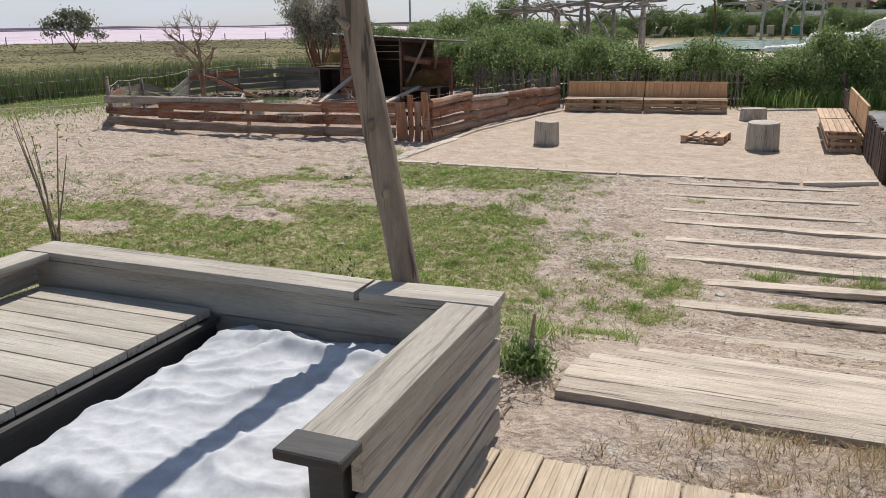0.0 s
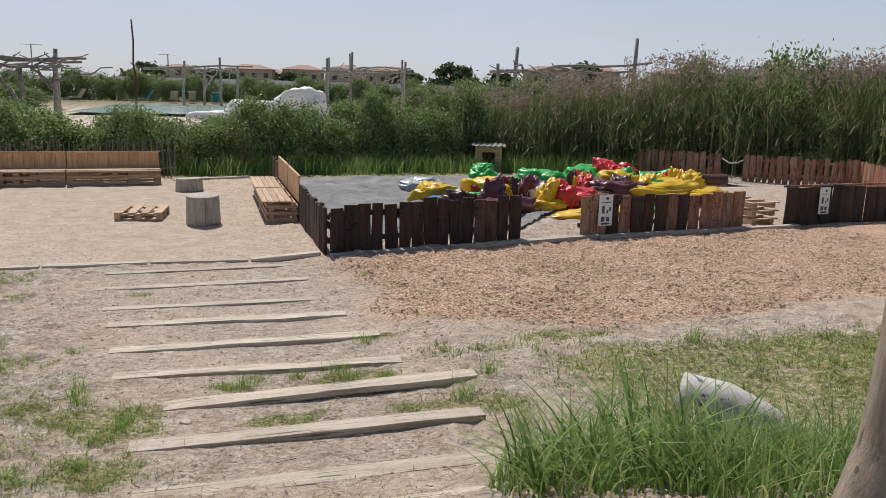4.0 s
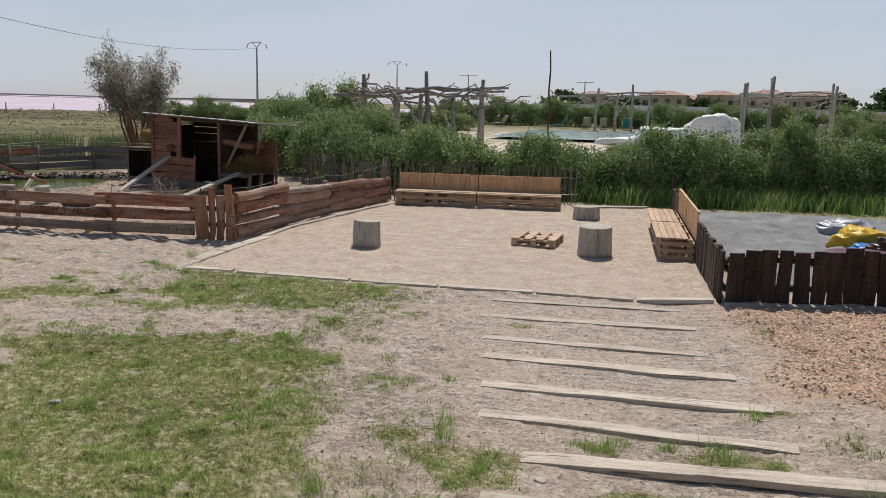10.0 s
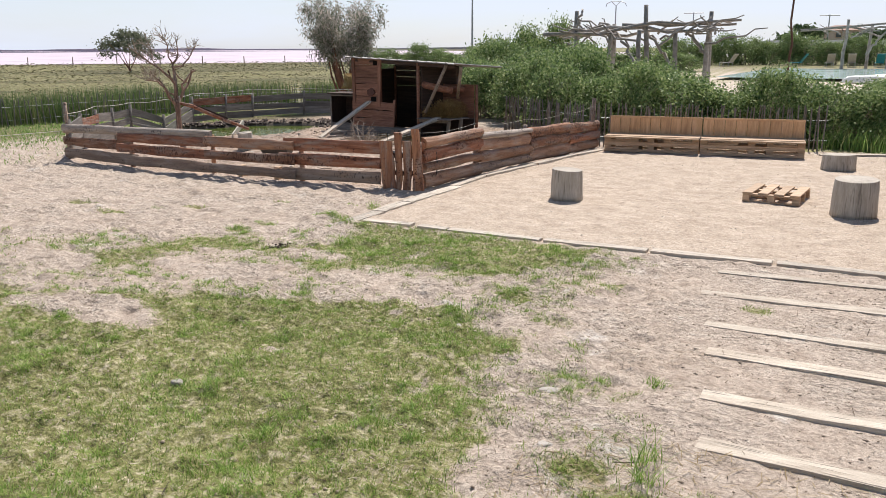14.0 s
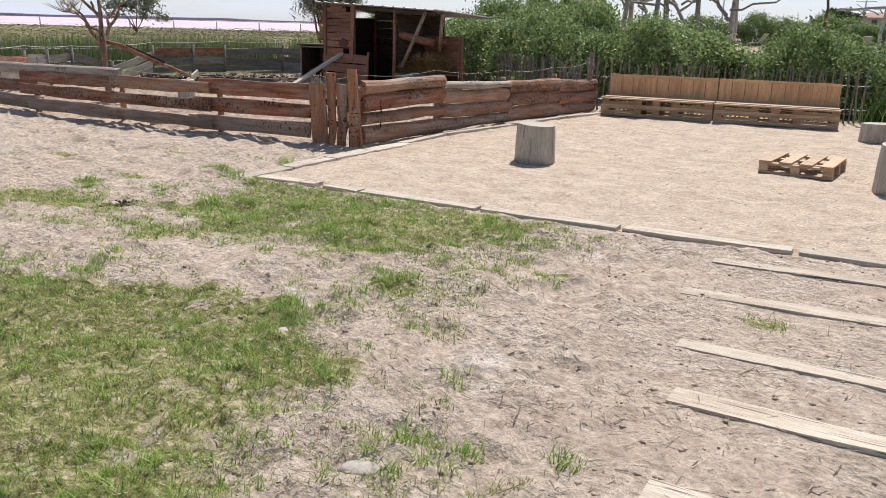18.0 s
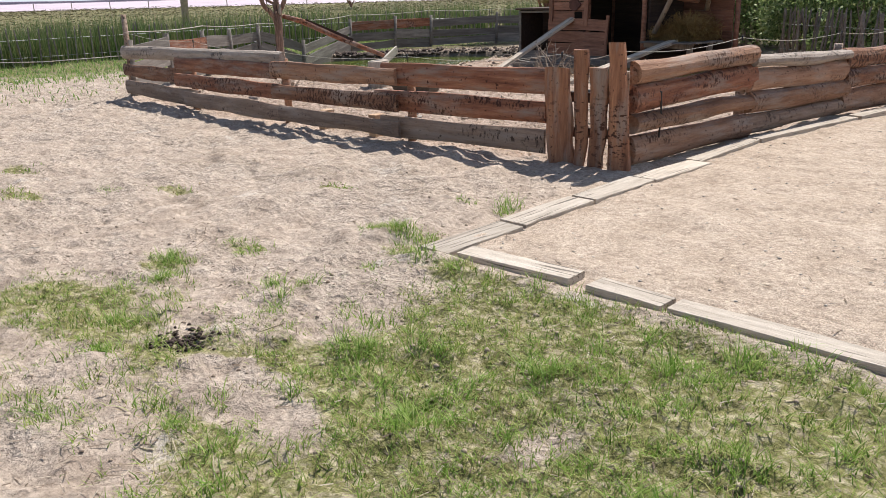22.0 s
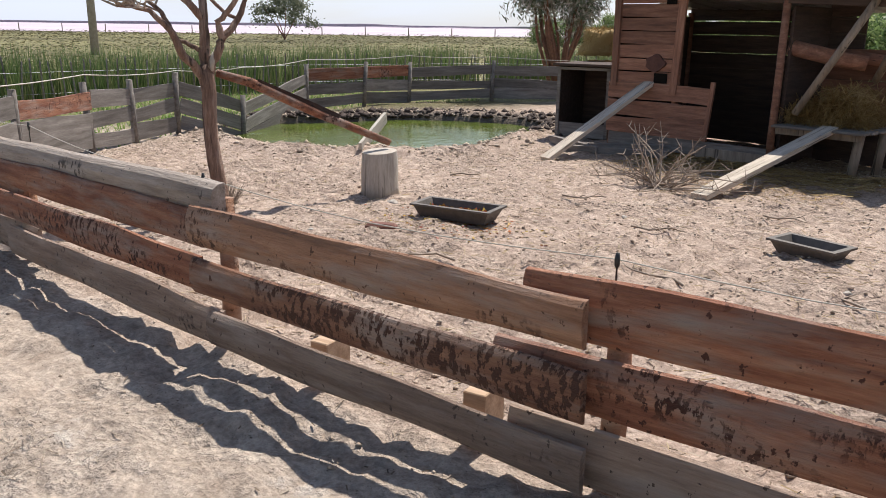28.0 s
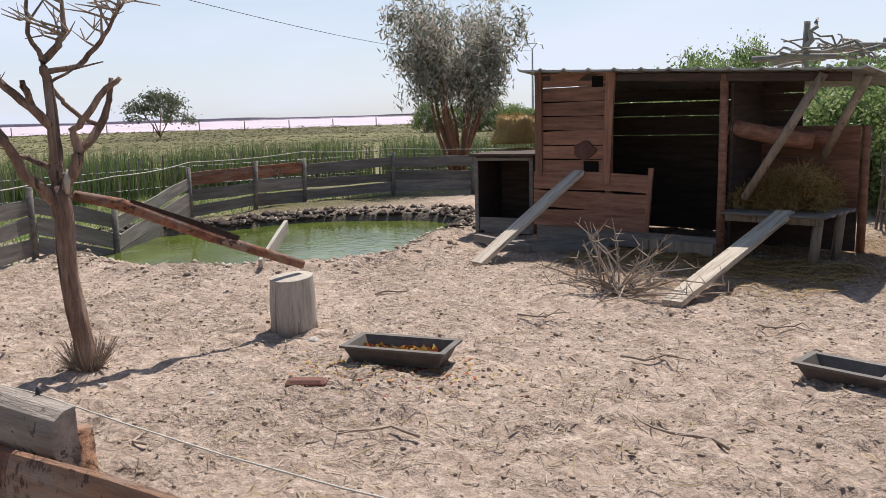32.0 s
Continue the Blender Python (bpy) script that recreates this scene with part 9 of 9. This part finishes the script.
def wobbly(a, b, r0, r1, n=7, amp=0.2):
    a, b = Vector(a), Vector(b)
    pts_ = []
    for i in range(n + 1):
        u = i / n
        w = math.sin(math.pi * u) * amp
        pts_.append(a.lerp(b, u) + Vector((w * rd.uniform(-1, 1), w * rd.uniform(-1, 1), w * rd.uniform(-1, 1))))
    return Geo().tube(pts_, [r0 + (r1 - r0) * i / n for i in range(n + 1)], 7, squash=0.15)


def pergola(name_label, posts, beams, extra, cx, cy, z, span, scale=1.0):
    """A shade roof of driftwood: posts, beams and crossed branches."""
    t = thing("driftwood_pergola", None, name_label, "pergola", "driftwood pergolas")
    for x, y, h in posts:
        put_part("post", wobbly((x, y, 0), (x + rd.uniform(-0.2, 0.2), y, h), 0.12 * scale, 0.09 * scale, 5, 0.05).mesh("post", M["drift"], True), t)
    for a, b in beams:
        put_part("beam", wobbly(a, b, 0.09 * scale, 0.05 * scale).mesh("beam", M["drift"], True), t)
    for _ in range(extra):
        a = rd.uniform(0, 6.28)
        px2, py2 = cx + rd.uniform(-0.5, 0.5) * span, cy + rd.uniform(-1.2, 1.2)
        ln = rd.uniform(0.8, 2.4) * scale
        put_part("branch", wobbly((px2, py2, z + rd.uniform(-0.7, 0.1)), (px2 + ln * math.cos(a), py2 + 0.4 * ln * math.sin(a), z + rd.uniform(-0.1, 0.5)), 0.05 * scale, 0.02 * scale, 5, 0.18).mesh("branch", M["drift"], True), t)
    return t


pergola("silvery driftwood shade pergola on crooked posts", [(-5.0, 25.0, 3.7), (-3.8, 25.6, 2.9), (-2.1, 25.8, 3.9), (-2.4, 25.2, 2.9), (0.1, 26.2, 3.6), (-0.9, 26.0, 2.8), (-4.0, 27.2, 3.2), (0.0, 28.0, 3.1)],
        [((-6.3, 24.6, 2.75), (1.4, 26.4, 3.25)), ((-5.4, 25.2, 2.9), (0.4, 26.2, 2.85)), ((-3.2, 25.6, 3.1), (1.2, 26.6, 3.1)), ((-6.0, 25.8, 2.7), (-1.0, 27.4, 3.0)), ((-2.3, 25.2, 1.2), (-3.4, 25.6, 2.8)),
         ((-0.8, 26.0, 1.0), (-2.3, 25.9, 2.9)), ((0.1, 26.2, 2.0), (-0.9, 26.1, 2.9)), ((-5.0, 25.0, 2.9), (-4.75, 25.0, 3.75)), ((-4.2, 25.4, 1.9), (-5.6, 25.3, 2.4))], 36, -2.4, 25.8, 2.95, 6.8)
pergola("far driftwood pergola beside the pool", [(4.3, 66, 4.3), (7.6, 66, 4.7), (6.1, 68, 4.0), (9.0, 67, 4.0)], [((1.0, 66, 3.5), (10.5, 66.5, 4.0)), ((3, 67, 3.7), (9.5, 67.5, 3.6)), ((6.0, 66, 1.5), (7.4, 66, 3.6))], 14, 6, 66.5, 3.5, 7, 1.2)
pergola("far driftwood pergola behind the pool cover", [(14.6, 48.4, 4.4), (16.3, 48.2, 4.9), (20.1, 47.4, 4.3), (18.4, 49, 3.5)], [((14.0, 48.4, 3.4), (21.2, 47.5, 3.5)), ((15.5, 49, 3.2), (20.5, 48.5, 3.6)), ((19.2, 47.6, 2.2), (20.0, 47.4, 3.2))], 10, 17.5, 48, 3.3, 5.5, 1.1)
pergola("driftwood pergola rising out of the reeds", [(19.9, 26.6, 3.7), (20.5, 26.3, 4.5), (25.7, 23.9, 5.0), (23.0, 25.5, 3.3)], [((19.5, 26.8, 3.3), (26.5, 23.6, 3.9)), ((20.4, 26.4, 1.8), (23.2, 25.0, 3.5)), ((21.0, 26.4, 3.4), (25.8, 24.0, 3.5))], 12, 22.5, 25.3, 3.4, 5.0, 1.0)
pergola("far driftwood pergola beyond the lounger terrace", [(17.0, 63.9, 5.0), (19.1, 63.6, 5.4), (23.7, 62.6, 5.0)], [((16.5, 64, 4.0), (24.5, 62.5, 4.2)), ((18, 64.6, 3.9), (23, 63.3, 4.3))], 8, 20, 63.3, 4.0, 6, 1.2)
single("mast", wobbly((3.72, 21.6, 0), (3.6, 21.6, 4.6), 0.05, 0.03, 6, 0.05).mesh("mast", M["darkwood"], True), None, "thin dark wooden mast behind the hedge", "mast")

# far hedge, huts and houses
for q in range(34):
    x = -12 + 1.9 * q
    h = 2.4 + 0.9 * float(vnoise(x, 0, 7, 4))
    copy_thing(base_shrub[q % 3], pose(x, 80 - 0.18 * abs(x - 8) + rd.uniform(-1, 1), 0.3, 0, 0, rd.uniform(0, 360)) @ Matrix.Diagonal((1.9, 1.9, h / 1.95, 1)))
for q in range(22):
    x = 24 + 2.2 * q
    copy_thing(base_shrub[q % 3], pose(x, 58 - 0.75 * (x - 24) + rd.uniform(-1.5, 1.5), 0, 0, 0, rd.uniform(0, 360)) @ Matrix.Diagonal((2.0, 2.0, 1.25, 1)))
for q in range(18):
    x = -34 + 1.8 * q
    copy_thing(base_shrub[q % 3], pose(x - 4, 62 + rd.uniform(-2, 2), 0, 0, 0, rd.uniform(0, 360)) @ Matrix.Diagonal((1.8, 1.8, 1.1 + 0.3 * rd.random(), 1)))


def hut_row(x, y, w, h, ang, label):
    t = thing("holiday_hut", pose(x, y, 0, 0, 0, ang), label, "hut", "dark huts before the houses")
    put_part("wall", Geo().box(0, w, 0, 5, 0, h, ch=0.05).mesh("wall", M["darkhut"]), t)
    g = Geo().add([(-0.5, -0.6, h), (w + 0.5, -0.6, h), (w + 0.5, 2.5, h + 0.8), (-0.5, 2.5, h + 0.8), (w + 0.5, 5.6, h), (-0.5, 5.6, h)], [(0, 1, 2, 3), (3, 2, 4, 5)])
    r_ = put_part("roof", g.mesh("roof", M["darkhut"]), t)
    s_ = r_.modifiers.new("thick", "SOLIDIFY")
    s_.thickness = 0.15
    for q2 in range(int(w // 3)):
        put_part("window", Geo().box(1 + 3 * q2, 2.2 + 3 * q2, -0.06, -0.01, 1.0, 2.4).mesh("window", M["glass"]), t)


for x, y, w, h in ((-6, 112, 11, 3.4), (8, 113, 13, 3.5), (24, 112, 12, 3.5), (39, 109, 12, 3.4), (53, 104, 12, 3.6), (67, 96, 12, 3.6), (80, 88, 12, 3.8)):
    hut_row(x, y, w, h * 0.66, -6 - 0.25 * max(0, x), "low dark holiday hut beyond the far hedge")
hut_row(58, 62, 15, 4.6, -45, "long dark hut roof behind the reed bed")


def house(x, y, w, h, ang, label, dep=9):
    t = thing("house", pose(x, y, 0, 0, 0, ang), label, "house", "far houses")
    put_part("wall", Geo().box(-w / 2, w / 2, 0, dep, 0, h, ch=0.05).mesh("wall", M["render_wall"]), t)
    o, r = 0.6, 1.35
    g = Geo().add([(-w / 2 - o, -o, h), (w / 2 + o, -o, h), (w / 2 + o, dep + o, h), (-w / 2 - o, dep + o, h), (-w / 2 + dep * 0.45, dep / 2, h + r), (w / 2 - dep * 0.45, dep / 2, h + r)],
                  [(0, 1, 5, 4), (1, 2, 5), (2, 3, 4, 5), (3, 0, 4), (3, 2, 1, 0)])
    put_part("roof", g.mesh("roof", M["rooftile"]), t)
    nw = max(2, int(w // 3.2))
    for fl in (1.2, 4.3):
        for q2 in range(nw):
            wx = -w / 2 + (q2 + 0.5) * w / nw
            wd = put_part("window", Geo().box(wx - 0.75, wx + 0.75, -0.08, -0.02, fl, fl + 1.5).mesh("window", M["pallet"]), t)
            put_part("pane", Geo().box(wx - 0.6, wx + 0.6, -0.12, -0.085, fl + 0.15, fl + 1.35).mesh("pane", M["glass"]), wd)


for x, y, w, h in ((-0.6, 229, 12, 6.0), (18.5, 229, 13, 6.6), (33.3, 227.5, 11, 6.9), (46, 226, 10, 7.4), (58, 223.5, 13, 7.2), (77.6, 218, 11, 5.6), (101, 209.6, 12, 8.6), (115, 203, 12, 8.8), (132, 190, 13, 8.4), (26, 236, 9, 5.6)):
    house(x, y, w, h + 0.2, -8 - 0.2 * x, "distant two-storey house with a clay tile roof")


# poles, pylons and the overhead wire
def pylon(x, y, h, arm, label, y_shape=True):
    t = thing("power_pylon", pose(x, y, 0), label, "pylon", "power poles")
    put_part("mast", Geo().tube([(0, 0, 0), (0, 0, h)], [0.22, 0.12], 8).mesh("mast", M["metal"]), t)
    if y_shape:
        put_part("crossarm", Geo().tube([(-arm, 0, h - 0.2), (-arm * 0.9, 0, h + 0.5), (-arm * 0.45, 0, h + 0.9), (0, 0, h - 0.1), (arm * 0.45, 0, h + 0.9), (arm * 0.9, 0, h + 0.5), (arm, 0, h - 0.2)], 0.09, 6).mesh("crossarm", M["metal"]), t)
        put_part("crossarm", Geo().tube([(-arm * 0.5, 0, h + 0.85), (arm * 0.5, 0, h + 0.85)], 0.07, 6).mesh("crossarm", M["metal"]), t)
    else:
        put_part("crossarm", Geo().tube([(-arm, 0, h - 0.15), (arm, 0, h - 0.15)], 0.1, 6).mesh("crossarm", M["metal"]), t)


pylon(-56.6, 125, 11.6, 1.9, "slim steel power pylon with curved arms")
pylon(-46.4, 181.6, 11.6, 2.4, "slim steel power pylon with curved arms")
pylon(-29.5, 185.4, 9.8, 2.2, "far power pole with a straight crossarm", False)
pylon(-1.6, 188.5, 8.8, 2.0, "far power pole with a straight crossarm", False)
single("utility_pole", Geo().tube([(-38, 20.2, 0), (-38, 20.2, 10)], [0.19, 0.13], 12).mesh("utility_pole", M["stone"], True), None, "tall pale grey utility pole standing in the marsh", "pole")
wire = []
for i in range(25):
    u = i / 24
    a, b = Vector((-38, 20.2, 9.6)), Vector((-56.6, 125, 11.4))
    q = a.lerp(b, u)
    wire.append((q.x, q.y, q.z - 2.2 * math.sin(math.pi * u)))
single("power_line", Geo().tube(wire, 0.02, 5).mesh("power_line", M["black"]), None, "sagging overhead power line across the marsh", "cable")

# ---------------------------------------------------------------- climbing frame on the play ground
cf = thing("climbing_frame", None, "weathered timber climbing frame with a slatted roof", "climbing frame")
for x, y, h, r in ((21.3, 2.0, 3.9, 0.075), (21.75, 1.55, 3.4, 0.065), (22.6, 2.8, 3.3, 0.06), (23.2, 1.9, 3.3, 0.06)):
    put_part("post", Geo().tube([(x, y, -0.05), (x + 0.01, y, h / 2), (x, y, h)], [r, r, r * 0.9], 10, squash=0.05).mesh("post", M["weathered"], True), cf)
for q in range(7):
    put_part("roof_slat", plank(1.5, 0.13, 0.025, 1400 + q, 0.003, 4).mesh("roof_slat", M["weathered"]), cf, along((21.4 + 0.14 * q, 1.7 + 0.1 * q, 3.42 - 0.06 * q), (22.6 + 0.14 * q, 1.0 + 0.1 * q, 3.42 - 0.06 * q)))
for z in (0.75, 1.05, 1.7, 2.2):
    put_part("rail", Geo().tube([(21.3, 2.0, z), (22.6, 2.8, z)], 0.04, 8).mesh("rail", M["weathered"], True), cf)
    put_part("rail", Geo().tube([(21.75, 1.55, z + 0.05), (23.2, 1.9, z + 0.05)], 0.04, 8).mesh("rail", M["weathered"], True), cf)
put_part("slide_board", plank(2.2, 0.35, 0.03, 1420, 0.003, 6).mesh("slide_board", M["paper"]), cf, along((20.4, 3.0, 0.9), (22.0, 2.2, 1.9)))
fl = thing("floodlight", None, "black floodlight bolted to the frame's tall post", "lamp")
put_part("housing", Geo().box(20.95, 21.28, 2.0, 2.12, 3.5, 3.78).mesh("housing", M["black"]), fl)
put_part("glass", Geo().box(20.99, 21.24, 1.985, 1.998, 3.54, 3.74).mesh("lamp_glass", M["tarp"]), fl)
put_part("bracket", Geo().tube([(21.1, 2.06, 3.5), (21.25, 2.03, 3.4)], 0.015, 6).mesh("bracket", M["metal"]), fl)
